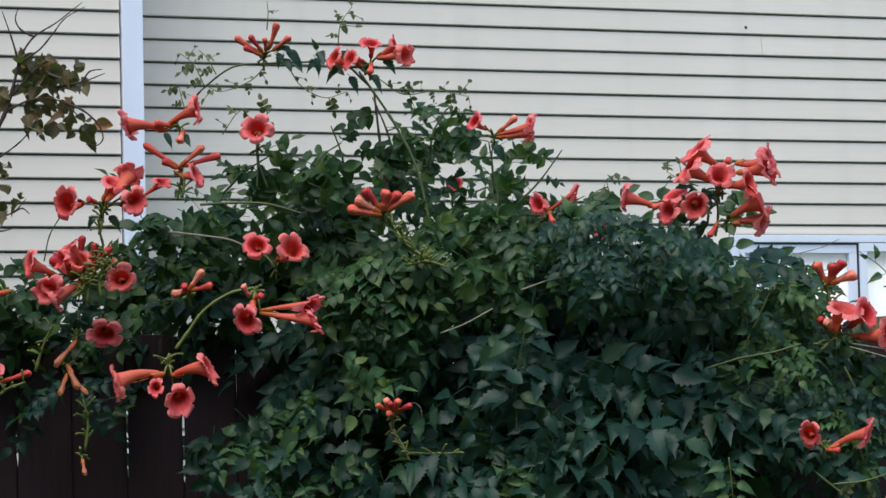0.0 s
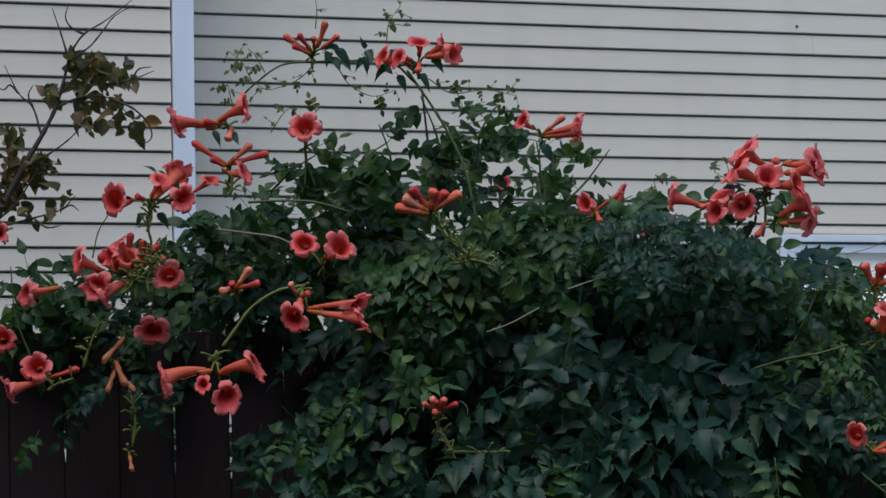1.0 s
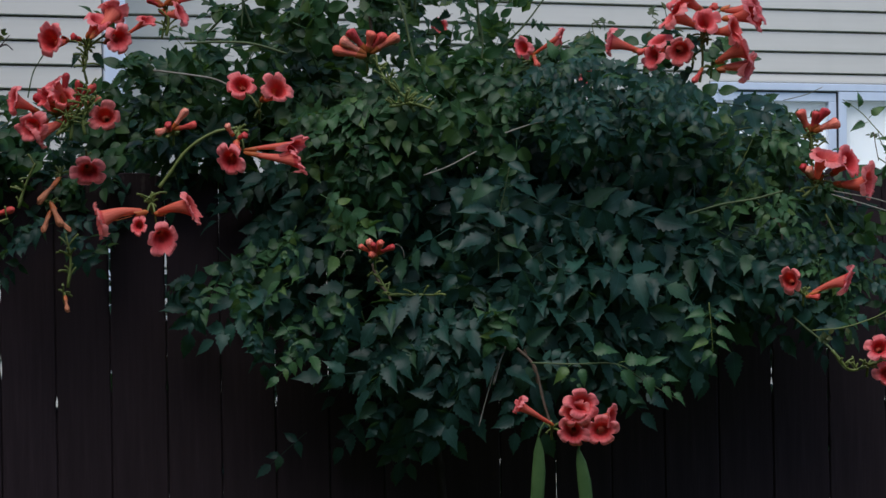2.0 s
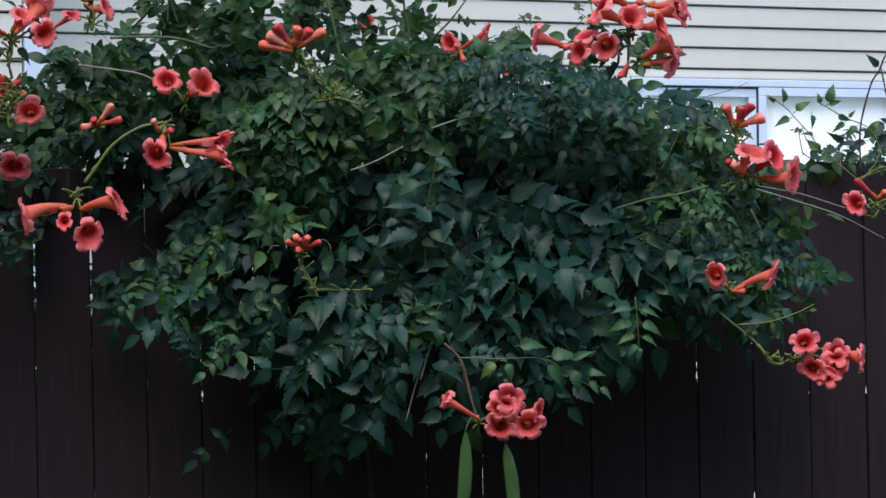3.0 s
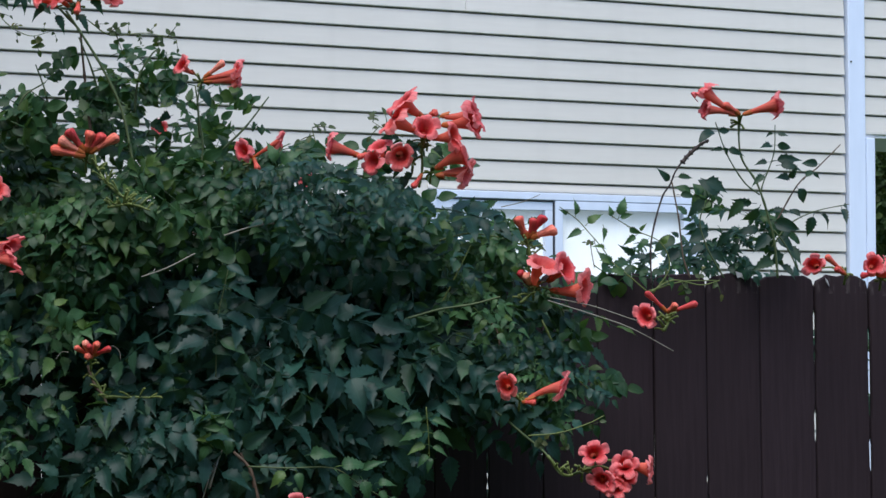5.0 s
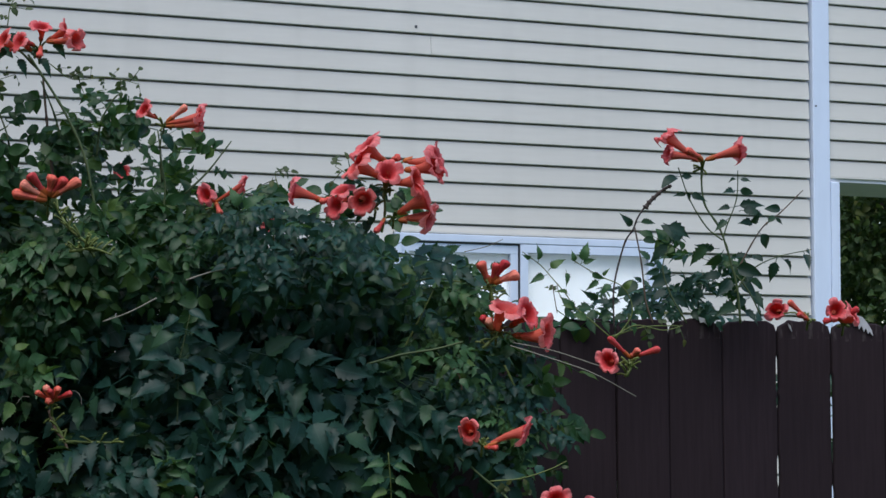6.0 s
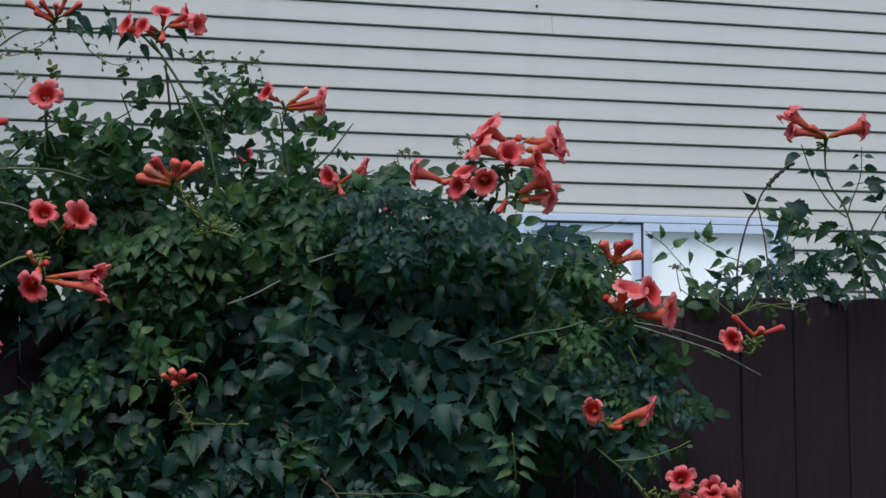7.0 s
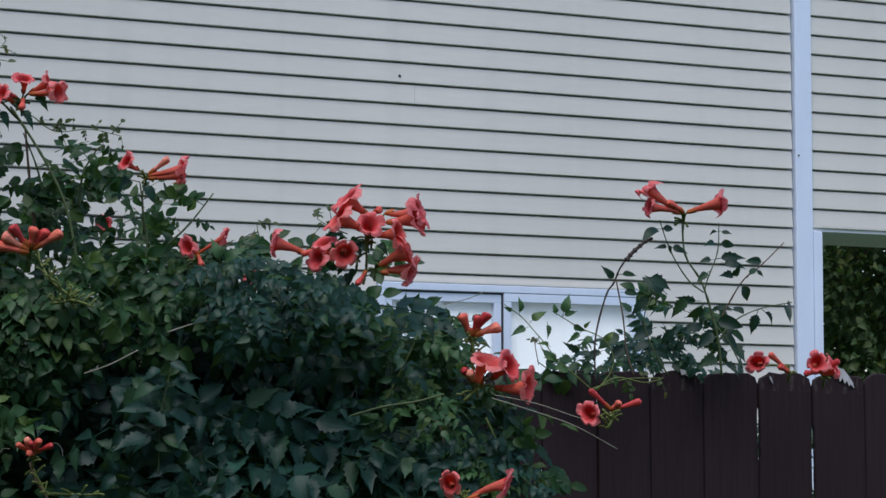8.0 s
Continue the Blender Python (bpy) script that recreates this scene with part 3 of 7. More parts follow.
def pinnate(bm, uv, m, length, pairs, blade, rng, teeth=True):
    """A feather-shaped leaf: a thin arching midrib along +z with pairs of blades and one at the tip."""
    bend, sway = rng.uniform(0.12, 0.4), rng.uniform(-0.18, 0.18)

    def at(t):
        return Vector((sway * length * t * t, -bend * length * t * t, length * t * (1 - 0.2 * bend * t)))

    line = [m @ at(k / 6) for k in range(7)]
    tube(bm, line, 0.0015, 0.0007, 3, 1)
    for i in range(pairs):
        t = 0.26 + 0.7 * i / pairs
        size = blade * (0.78 + 0.34 * math.sin(math.pi * (0.25 + 0.6 * i / pairs))) * rng.uniform(0.82, 1.15)
        for side in (-1, 1):
            if rng.random() < 0.05:
                continue
            a = side * (68 - 24 * i / pairs + rng.uniform(-14, 14))
            mm = m @ Matrix.Translation(at(t)) @ pose(0, 0, 0, rng.uniform(-10, 34) + 26 * bend * t, 0, 0) @ pose(0, 0, 0, 0, a, 0) @ pose(0, 0, 0, 0, 0, rng.uniform(-18, 18))
            leaflet(bm, uv, mm, size, size * rng.uniform(0.47, 0.66) * (1 if teeth else 1.4), teeth, rng.uniform(0.04, 0.38), rng.uniform(0.05, 0.6), rng)
    mm = m @ Matrix.Translation(at(1)) @ pose(0, 0, 0, rng.uniform(0, 35), 0, 0)
    leaflet(bm, uv, mm, blade * 1.15, blade * 0.62, teeth, 0.15, 0.3, rng)


def new_leaf_bm():
    bm = bmesh.new()
    return bm, bm.loops.layers.uv.new(UVS)


def leaf_mesh(seed, length, pairs, blade, material, teeth=True):
    bm, uv = new_leaf_bm()
    pinnate(bm, uv, Matrix(), length, pairs, blade, random.Random(seed), teeth)
    return link_mesh("leaf", bm, material)


# big leaves of the curtain, smaller ones of the top, pale young ones
BIG = [leaf_mesh(s, 0.15, 3 + s % 2, 0.056, LEAF) for s in range(12)]
SMALL = [leaf_mesh(20 + s, 0.1, 2 + s % 3, 0.037, TOP_LEAF, s % 3 == 0) for s in range(8)]
MID = [leaf_mesh(140 + s, 0.13, 2 + s % 3, 0.046, TOP_LEAF, s % 4 != 0) for s in range(8)]
FRESH = [leaf_mesh(40 + s, 0.13, 2 + s % 3, 0.05, YOUNG) for s in range(6)]
TINY = [leaf_mesh(60 + s, 0.03, 1 + s % 2, 0.014, TENDRIL_LEAF, False) for s in range(5)]


def blade_mesh(seed, material, size, s_teeth=True):
    """One stalked leaf blade."""
    bm, uv = new_leaf_bm()
    r = random.Random(seed)
    tube(bm, [(0, 0, 0), (0, 0.002, size * 0.14), (0, 0, size * 0.28)], 0.0009, 0.0008, 3, 1)
    leaflet(bm, uv, Matrix.Translation((0, 0, size * 0.26)), size, size * r.uniform(0.44, 0.6), s_teeth, r.uniform(0.05, 0.5), r.uniform(0.05, 0.7), r)
    return link_mesh("leaf", bm, material)


ONE = [blade_mesh(100 + s, LEAF, 0.045, s % 3 != 2) for s in range(8)]
# the same single blades in the copy with shade in its colour
ONE_SHADED = [blade_mesh(120 + s, SHADED_LEAF, 0.045, s % 3 != 2) for s in range(8)]
ONE_FRESH = [blade_mesh(110 + s, YOUNG, 0.042) for s in range(4)]


def flower_mesh(seed):
    """A trumpet, 1 long and 1 in radius at the mouth, opening to +z, with five rounded lobes; slot 1 is the calyx."""
    rng = random.Random(seed)
    bm, uv = new_leaf_bm()
    n = 50
    lobe_size = [rng.uniform(0.84, 1.14) for _ in range(5)]
    lobe_back = [rng.uniform(-0.5, 0.16) for _ in range(5)]
    fold = [rng.uniform(-0.22, 0.22) for _ in range(5)]
    squash, bow, tilt = rng.uniform(0.8, 1.0), rng.uniform(-0.28, 0.28), rng.uniform(-0.2, 0.2)
    curve = rng.uniform(-0.5, 0.5)
    tint = (0.0, 0.1, 0.2, 0.28, 0.34, 0.38, 0.72, 0.8, 0.9, 1.0)

    def skin(profile, rows_of_tint):
        """One surface of revolution with lobes at its mouth."""
        rings = []
        for (i, z, r, lobed), v in zip(profile, rows_of_tint):
            ring = []
            for k in range(n):
                a = 2 * math.pi * k / n
                j = int((a / (2 * math.pi) * 5 + 0.5) % 5)
                c = abs(math.cos(2.5 * a))
                # round lobes: the outline stays full over most of a lobe and drops into a narrow notch
                full = min(1.0, 1.2 * c ** 0.5)
                rr = r * (1 - lobed * (1 - full)) * (1 + (lobe_size[j] - 1) * min(1, lobed * 2.6) * c)
                zz = z + lobed * (1.3 * lobe_back[j] * c * (i - 5) / 4 - 0.05 * (1 - c)) + lobed * (0.06 * math.sin(7 * a + seed) + 0.05 * math.sin(15 * a + 2 * seed))
                zz += lobed * (i - 5) / 4 * (1.2 * fold[j] * math.sin(5 * a) + 0.06 * math.sin(22 * a + seed))
                zz += tilt * rr * math.cos(a + seed) * (z ** 3)
                ring.append((bm.verts.new((rr * math.cos(a) + bow * z * z + curve * math.sin(math.pi * min(1.0, z)), rr * math.sin(a) * squash, zz)), (k / n, v)))
            rings.append(ring)
        for a, b in zip(rings, rings[1:]):
            for k in range(n):
                q = (a[k], a[(k + 1) % n], b[(k + 1) % n], b[k])
                f = bm.faces.new([v for v, _ in q])
                f.smooth = True
                for loop, (_, c) in zip(f.loops, q):
                    loop[uv].uv = c

    # (z, radius, how strongly the five lobes show)
    outer = ((0.1, 0.17, 0), (0.25, 0.19, 0), (0.45, 0.26, 0), (0.63, 0.35, 0), (0.76, 0.44, 0), (0.85, 0.53, 0.02), (0.92, 0.66, 0.06), (0.975, 0.84, 0.17), (0.985, 1.0, 0.28), (0.945, 1.12, 0.37))
    skin([(i, *row) for i, row in enumerate(outer)], tint)
    # the dark red lining of the throat
    skin([(i, z + 0.004, r * 0.94, lobed) for i, (z, r, lobed) in enumerate(outer[:7])][2:], (0.55, 0.55, 0.57, 0.6, 0.68))
    # calyx: a ribbed cup with short teeth
    cup = []
    for z, r in ((-0.02, 0.05), (0.03, 0.15), (0.14, 0.19), (0.24, 0.21)):
        cup.append([bm.verts.new((r * (1 + 0.08 * math.cos(5 * a)) * math.cos(a), r * (1 + 0.08 * math.cos(5 * a)) * math.sin(a), z + (0.04 * math.cos(5 * a) if z > 0.2 else 0))) for a in [2 * math.pi * k / 15 for k in range(15)]])
    for a, b in zip(cup, cup[1:]):
        for k in range(15):
            f = bm.faces.new((a[k], a[(k + 1) % 15], b[(k + 1) % 15], b[k]))
            f.smooth, f.material_index = True, 1
    # pale anthers in the throat
    for a in (0.4, 1.9, 3.6, 5.0):
        d = Vector((0.13 * math.cos(a) + 0.5 * bow, 0.13 * math.sin(a), 0))
        before = len(bm.faces)
        tube(bm, [d * 0.5 + Vector((0, 0, 0.3)), d + Vector((0, 0, 0.6)), d * 0.8 + Vector((0, 0, 0.8))], 0.012, 0.024, 4, 2)
        bm.faces.ensure_lookup_table()
        for f in bm.faces[before:]:
            f.material_index = 1
    return link_mesh("flower", bm, [PETAL, CALYX])


def bud_mesh(seed, material, crumple=0.0):
    """A closed bud, 1 long and 1 in radius, its tip to +z."""
    rng = random.Random(seed)
    bm = bmesh.new()
    n, rings = 12, []
    bow = rng.uniform(-0.05, 0.05)
    for z, r in ((-0.02, 0.3), (0.06, 0.6), (0.2, 0.66), (0.3, 0.7), (0.32, 0.5), (0.5, 0.62), (0.7, 0.8), (0.84, 0.98), (0.93, 0.9), (0.97, 0.6), (1.0, 0.22)):
        ring = []
        for k in range(n):
            a = 2 * math.pi * k / n
            rr = r * (1 + 0.16 * z * math.cos(5 * a)) * (1 + crumple * noise.noise(Vector((2 * math.cos(a), 2 * math.sin(a) + seed, 6 * z))))
            ring.append(bm.verts.new((rr * math.cos(a) + (14 + 60 * crumple) * bow * z * z, rr * math.sin(a), z + 0.06 * crumple * math.sin(3 * a + seed))))
        rings.append(ring)
    for i, (a, b) in enumerate(zip(rings, rings[1:])):
        for k in range(n):
            f = bm.faces.new((a[k], a[(k + 1) % n], b[(k + 1) % n], b[k]))
            f.smooth, f.material_index = True, int(i < 3)
    bm.faces.new(rings[-1])
    return link_mesh("bud", bm, [material, CALYX])


FLOWERS = [flower_mesh(s) for s in range(12)]
BUDS = [bud_mesh(s, BUD) for s in range(7)]
WILTS = [bud_mesh(9 + s, WILTED, 0.9) for s in range(4)]
petal_rng = random.Random(11)


def cluster(plant, root, *tips, label=""):
    """Flowers on one stalk. A tip is (kind, base, mouth, size): f an open flower, b a bud, w a wilted one; size is the
    mouth's radius or the bud's thickness in centimetres."""
    root = Vector(root)
    bm = bmesh.new()
    for kind, base, mouth, size in tips:
        b = Vector(base)
        mid = (root + b) / 2 + Vector((0, 0, 0.15 * (b - root).length))
        if (b - root).length > 0.004:
            tube(bm, [root, mid, b], 0.0022, 0.0018, 5, 3)
    tube(bm, [root + Vector((0, 0.012, -0.02)), root + Vector((0, 0.005, -0.01)), root], 0.0024, 0.002, 5, 3, 0.3)
    # short green stubs of flowers to come round the foot of the bunch
    for _ in range(7):
        d = Vector((petal_rng.uniform(-1, 1), petal_rng.uniform(-0.7, 0.3), petal_rng.uniform(-0.5, 1))).normalized() * petal_rng.uniform(0.008, 0.022)
        tube(bm, [root, root + d * 0.6 + Vector((0, 0, 0.002)), root + d], 0.0016, 0.0026, 5, 2)
    holder = part("flower_stem", bm, STALK, plant, label)
    for kind, base, mouth, size in tips:
        length = max(0.02, (Vector(mouth) - Vector(base)).length)
        r = size / 100 * petal_rng.uniform(0.88, 1.1) * (1 if kind == "f" else 0.82)
        m = axis_pose(base, mouth, petal_rng.uniform(0, 360))
        if kind == "f":
            part("flower", petal_rng.choice(FLOWERS), parent=holder, m=m @ Matrix.Diagonal((r, r, length, 1)))
        else:
            part("bud", petal_rng.choice(BUDS if kind == "b" else WILTS), parent=holder, m=m @ Matrix.Diagonal((r, r, length, 1)), label="" if kind == "b" else "withered brown-orange flower")
    return holder


def raceme(plant, points, stubs, seed):
    """A bare yellow-green stalk with the stubs of fallen flowers."""
    rng = random.Random(seed)
    bm = bmesh.new()
    tube(bm, points, 0.0032, 0.0018, 6, 5, 0.3)
    line = smooth_line(points, 12)
    for k in range(stubs):
        c = line[int(rng.uniform(0.1, 1.0) * (len(line) - 1))]
        d = Vector((rng.uniform(-1, 1), rng.uniform(-0.7, 0.3), rng.uniform(-0.1, 1))).normalized() * rng.uniform(0.012, 0.03)
        tube(bm, [c, c + d * 0.6 + Vector((0, 0, 0.002)), c + d], 0.0016, 0.0022, 5, 2)
    return part("flower_stalk", bm, STALK, plant, "bare yellow-green flower stalk")


def stem(plant, points, r0, r1, material, label="", knots=0.25):
    return part("stem", tube(bmesh.new(), points, r0, r1, 7, 7, knots), material, plant, label)


leaf_count = [0]


def place_leaf(plant, kind, base, tip, normal=(0, -1, 0.35), scale=None):
    """A leaf of its own from the foot of its midrib to its tip."""
    leaf_count[0] += 1
    me = kind[leaf_count[0] % len(kind)]
    full = next(size for v, size in ((BIG, 0.21), (SMALL, 0.15), (FRESH, 0.18), (TINY, 0.055), (ONE, 0.05), (ONE_SHADED, 0.05), (ONE_FRESH, 0.05)) if v is kind)
    s = scale or (Vector(tip) - Vector(base)).length / full
    return part("leaf", me, parent=plant, m=axis_pose(base, tip, normal=normal) @ Matrix.Diagonal((s, s, s, 1)))


def leafy_spray(plant, points, r, material, kind, gap, rng, scale=1.0, spread=1.0):
    """A shoot with leaves in pairs along it."""
    stem(plant, points, r, r * 0.5, material)
    line = smooth_line(points, 10)
    walked, side = 0.0, 1
    for a, b in zip(line, line[1:]):
        walked += (b - a).length
        if walked > gap:
            walked, side = 0.0, -side
            d = (b - a).normalized()
            out = Vector((d.z * side, rng.uniform(-0.7, 0.4), -d.x * side)) * spread + d * 0.4 + Vector((0, 0, rng.uniform(-0.5, 0.2)))
            if rng.random() < 0.12:
                continue
            place_leaf(plant, kind, b, b + out.normalized() * 0.1, (rng.uniform(-0.4, 0.4), -0.8, rng.uniform(0.2, 0.9)), scale * rng.uniform(0.6, 1.25))


def seed_pod(plant, top, tip):
    """A long flat pod, pointed at both ends, with a seam along it."""
    bm = bmesh.new()
    rings = []
    top, tip = Vector(top), Vector(tip)
    for t, w in ((0, 0.1), (0.04, 0.3), (0.15, 0.75), (0.35, 1.0), (0.6, 1.0), (0.85, 0.7), (0.97, 0.25), (1, 0.05)):
        c = top.lerp(tip, t) + Vector((0.006 * math.sin(3 * t), 0, 0))
        rings.append([bm.verts.new(c + Vector((0.0125 * w * math.cos(a), 0.006 * w * math.sin(a) * (0.8 if k % 6 else 1.25), 0))) for k, a in enumerate([2 * math.pi * k / 12 for k in range(12)])])
    for a, b in zip(rings, rings[1:]):
        for k in range(12):
            bm.faces.new((a[k], a[(k + 1) % 12], b[(k + 1) % 12], b[k])).smooth = True
    tube(bm, [top + Vector((0.012, 0.01, 0.025)), top + Vector((0.004, 0, 0.012)), top], 0.002, 0.0026, 5, 4)
    return part("seed_pod", bm, POD, plant, "long hanging green seed pod")


leaf_rng, spray_rng = random.Random(3), random.Random(4)
grown = []


def foliage(x, z, rx, rz, front, back, count, kind, scale, hang):
    """Leaf places in one stretch of a climbing plant: an ellipse in x and z, between two depths."""
    r = leaf_rng
    for _ in range(count):
        a, d = r.uniform(0, 2 * math.pi), math.sqrt(r.random())
        px, pz = x + rx * d * math.cos(a), z + rz * d * math.sin(a)
        # leaves gather on branches, with gaps between them
        if noise.noise(Vector((px * 8, 3.7, pz * 11))) + 0.5 * noise.noise(Vector((px * 19, 1.3, pz * 27))) < r.uniform(-0.3, 0.16):
            continue
        lean = noise.noise(Vector((px * 7, 9.1, pz * 7))) * 1.6
        out = noise.noise(Vector((px * 9, 5.5, pz * 9)))
        # a leaf's foot lies above and behind the blades that hang from it
        depth = front + (back - front) * r.random() ** 1.6
        # what grows behind the fence stays behind it
        base = Vector((px, depth + 0.14 if front > 0.05 else depth + 0.05 - 0.16 * out, pz + 0.05 * hang * scale))
        rib = Vector((lean + r.uniform(-0.75, 0.75), r.uniform(-0.8, 0.15), r.uniform(-0.5, 1.0) * (1 - hang) + (r.uniform(-1.1, -0.2) if r.random() < 0.62 else r.uniform(-0.2, 0.9)) * hang)).normalized()
        face = Vector((r.uniform(-1, 1), -1, r.uniform(-0.1, 2.4)))
        if abs(rib.dot(face.normalized())) > 0.9:
            rib.x += 0.8
        grown.append((depth, kind, axis_pose(base, base + rib, normal=face) @ Matrix.Scale(scale * r.uniform(0.8, 1.15), 4)))


def curtain_of_leaves(x, z, rx, rz, front, back, shoots_here, scale, kind=None, upward=0.0):
    """Leafy shoots that come out of the mass, arch over and hang: each bears opposite pairs of big leaves, so the
    leaves stand in tufts with shade between them."""
    r = leaf_rng
    for _ in range(shoots_here):
        a, d = r.uniform(0, 2 * math.pi), math.sqrt(r.random())
        px, pz = x + rx * d * math.cos(a), z + rz * d * math.sin(a)
        # boughs swell out of the mass and leave shaded hollows between them
        swell = noise.noise(Vector((px * 5.2, 2.9, pz * 7.5))) + 0.4 * noise.noise(Vector((px * 12, 7.9, pz * 15)))
        if swell < 0.0 and r.random() < 0.72 or r.random() < 0.2:
            continue
        hollow = min(1.0, max(0.0, 0.4 - 1.6 * swell + r.uniform(-0.2, 0.3)))
        depth = front + (back - front) * hollow
        lean = r.gauss(0, 0.55)
        length = scale * r.uniform(0.09, 0.17)
        foot = Vector((px - 0.4 * lean * length, depth + 0.06, pz + length * (0.45 - 0.5 * upward)))
        tip = Vector((px + 0.6 * lean * length, depth - 0.03, pz - length * (0.45 - upward)))
        top = (foot + tip) / 2 + Vector((0, -0.02, 0.025))
        line = smooth_line([foot, top, tip], 6)
        nodes = r.choice((2, 2, 3))
        # the leaves of one shoot turn to the light together
        bright = Vector((r.uniform(-0.8, 0.8), -1, r.uniform(0.1, 1.5) if kind is None else r.uniform(0.2, 2.3)))
        for k in range(nodes):
            c = line[int((k + 0.7) / nodes * (len(line) - 1))]
            turn = r.uniform(-0.5, 0.5)
            for side in (-1, 1):
                if r.random() < 0.14:
                    continue
                rib = Vector((side * (1.0 - 0.45 * k / nodes) + 0.4 * lean + turn, r.uniform(-0.6, 0.0), r.uniform(-0.85, 0.15) + 0.9 * upward))
                face = bright + Vector((r.uniform(-0.25, 0.25) + 0.25 * side, 0, r.uniform(-0.3, 0.3)))
                grown.append((depth, kind or BIG, axis_pose(c, c + rib.normalized(), normal=face) @ Matrix.Scale(scale * r.uniform(0.62, 1.08) * (1 - 0.12 * k), 4)))
        # the leaf at the end of the shoot
        rib = Vector((lean + r.uniform(-0.3, 0.3), r.uniform(-0.5, -0.1), -1 + 1.5 * upward))
        grown.append((depth, kind or BIG, axis_pose(tip, tip + rib.normalized(), normal=(r.uniform(-0.4, 0.4), -1, 0.6)) @ Matrix.Scale(scale * r.uniform(0.55, 0.95), 4)))


def joined_leaves(name, rows, plant, label):
    """Many leaves in one mesh, for those too deep in the plant to be picked apart."""
    co, faces, uvs, n = [], [], [], 0
    shapes = {}
    for me, m in rows:
        if me.name not in shapes:
            v = np.empty(len(me.vertices) * 3)
            me.vertices.foreach_get("co", v)
            u = np.empty(len(me.loops) * 2)
            me.uv_layers[0].data.foreach_get("uv", u)
            shapes[me.name] = (v.reshape(-1, 3), [tuple(p.vertices) for p in me.polygons], u)
        v, f, u = shapes[me.name]
        mm = np.array(m)
        co.append(v @ mm[:3, :3].T + mm[:3, 3])
        faces.extend(tuple(i + n for i in p) for p in f)
        uvs.append(u)
        n += len(v)
    me = bpy.data.meshes.new(name)
    me.from_pydata(np.concatenate(co).tolist(), [], faces)
    me.uv_layers.new(name=UVS).data.foreach_set("uv", np.concatenate(uvs))
    me.polygons.foreach_set("use_smooth", [True] * len(me.polygons))
    me.materials.append(rows[0][0].materials[0])
    ob = part(name, me, parent=plant, label=label)
    return tagged(ob, kind="stuff")


def grow_foliage(plant, single=130):
    """The leaves nearest to the yard one by one, the rest joined."""
    rows = sorted(grown, key=lambda g: g[0])
    grown.clear()
    for i, (_, kind, m) in enumerate(rows[:single]):
        part("leaf", kind[i % len(kind)], parent=plant, m=m)
    for name, group in (("foliage", (BIG,)), ("upper_foliage", (SMALL, MID)), ("young_foliage", (FRESH,))):
        rest = [(kind[i % len(kind)], m) for i, (_, kind, m) in enumerate(rows[single:]) if any(kind is g for g in group)]
        if rest:
            joined_leaves(name, rest, plant, {"foliage": "dense overlapping dark green leaflets", "upper_foliage": "small rounded mid-green leaflets"}.get(name, "fresh light green leaflets"))


def single_blade_mesh(seed, material, size, teeth=True):
    bm, uv = new_leaf_bm()
    r = random.Random(seed)
    leaflet(bm, uv, Matrix(), size, size * r.uniform(0.6, 0.85), teeth, r.uniform(0.1, 0.9), r.uniform(-0.4, 0.9), r)
    return link_mesh("leaf", bm, material)


BLADES = [single_blade_mesh(80 + s, BROWN_LEAF, 0.04, s % 2 == 0) for s in range(8)]


def shrub_leaves(x, z, rx, rz, count):
    r = leaf_rng
    for _ in range(count):
        a, d = r.uniform(0, 2 * math.pi), math.sqrt(r.random())
        base = Vector((x + rx * d * math.cos(a), -0.05 + r.uniform(-0.06, 0.06), z + rz * d * math.sin(a)))
        tip = base + Vector((r.uniform(-1, 1), r.uniform(-0.6, 0.6), r.uniform(-1.3, 0.5)))
        s = r.uniform(0.4, 1.1)
        part("leaf", r.choice(BLADES), parent=shrub, m=axis_pose(base, tip, normal=(r.uniform(-0.7, 0.7), -1, r.uniform(-0.4, 0.9))) @ Matrix.Scale(s, 4))


vine = thing("trumpet_vine", "dense trumpet vine with coral-red flowers draped over the brown fence", "climbing plant")
shoots = thing("trumpet_vine", "young trumpet vine shoots rising above the fence top", "climbing plant")
shrub = thing("shrub", "thin shrub with browning leaves beside the house corner", "shrub")

# open flowers and buds of the main vine, from the top shoots down
cluster(vine, (-0.293, -0.280, 2.340),
        ("b", (-0.297, -0.300, 2.347), (-0.344, -0.320, 2.376), 0.85),
        ("b", (-0.293, -0.300, 2.351), (-0.317, -0.320, 2.378), 0.80),
        ("b", (-0.282, -0.300, 2.356), (-0.260, -0.320, 2.402), 0.85),
        ("b", (-0.274, -0.300, 2.353), (-0.238, -0.320, 2.376), 0.85),
        ("b", (-0.295, -0.300, 2.344), (-0.328, -0.320, 2.356), 0.75),
        ("b", (-0.287, -0.300, 2.352), (-0.287, -0.320, 2.373), 0.70))
cluster(vine, (-0.092, -0.280, 2.317),
        ("f", (-0.128, -0.300, 2.317), (-0.164, -0.325, 2.335), 2.20),
        ("f", (-0.106, -0.300, 2.317), (-0.132, -0.320, 2.333), 2.40),
        ("f", (-0.089, -0.290, 2.336), (-0.091, -0.310, 2.362), 2.30),
        ("f", (-0.078, -0.310, 2.333), (-0.018, -0.325, 2.334), 2.40),
        ("f", (-0.078, -0.300, 2.336), (-0.040, -0.320, 2.356), 2.30),
        ("b", (-0.089, -0.300, 2.325), (-0.089, -0.330, 2.302), 0.90),
        ("b", (-0.102, -0.300, 2.327), (-0.117, -0.330, 2.332), 0.80))
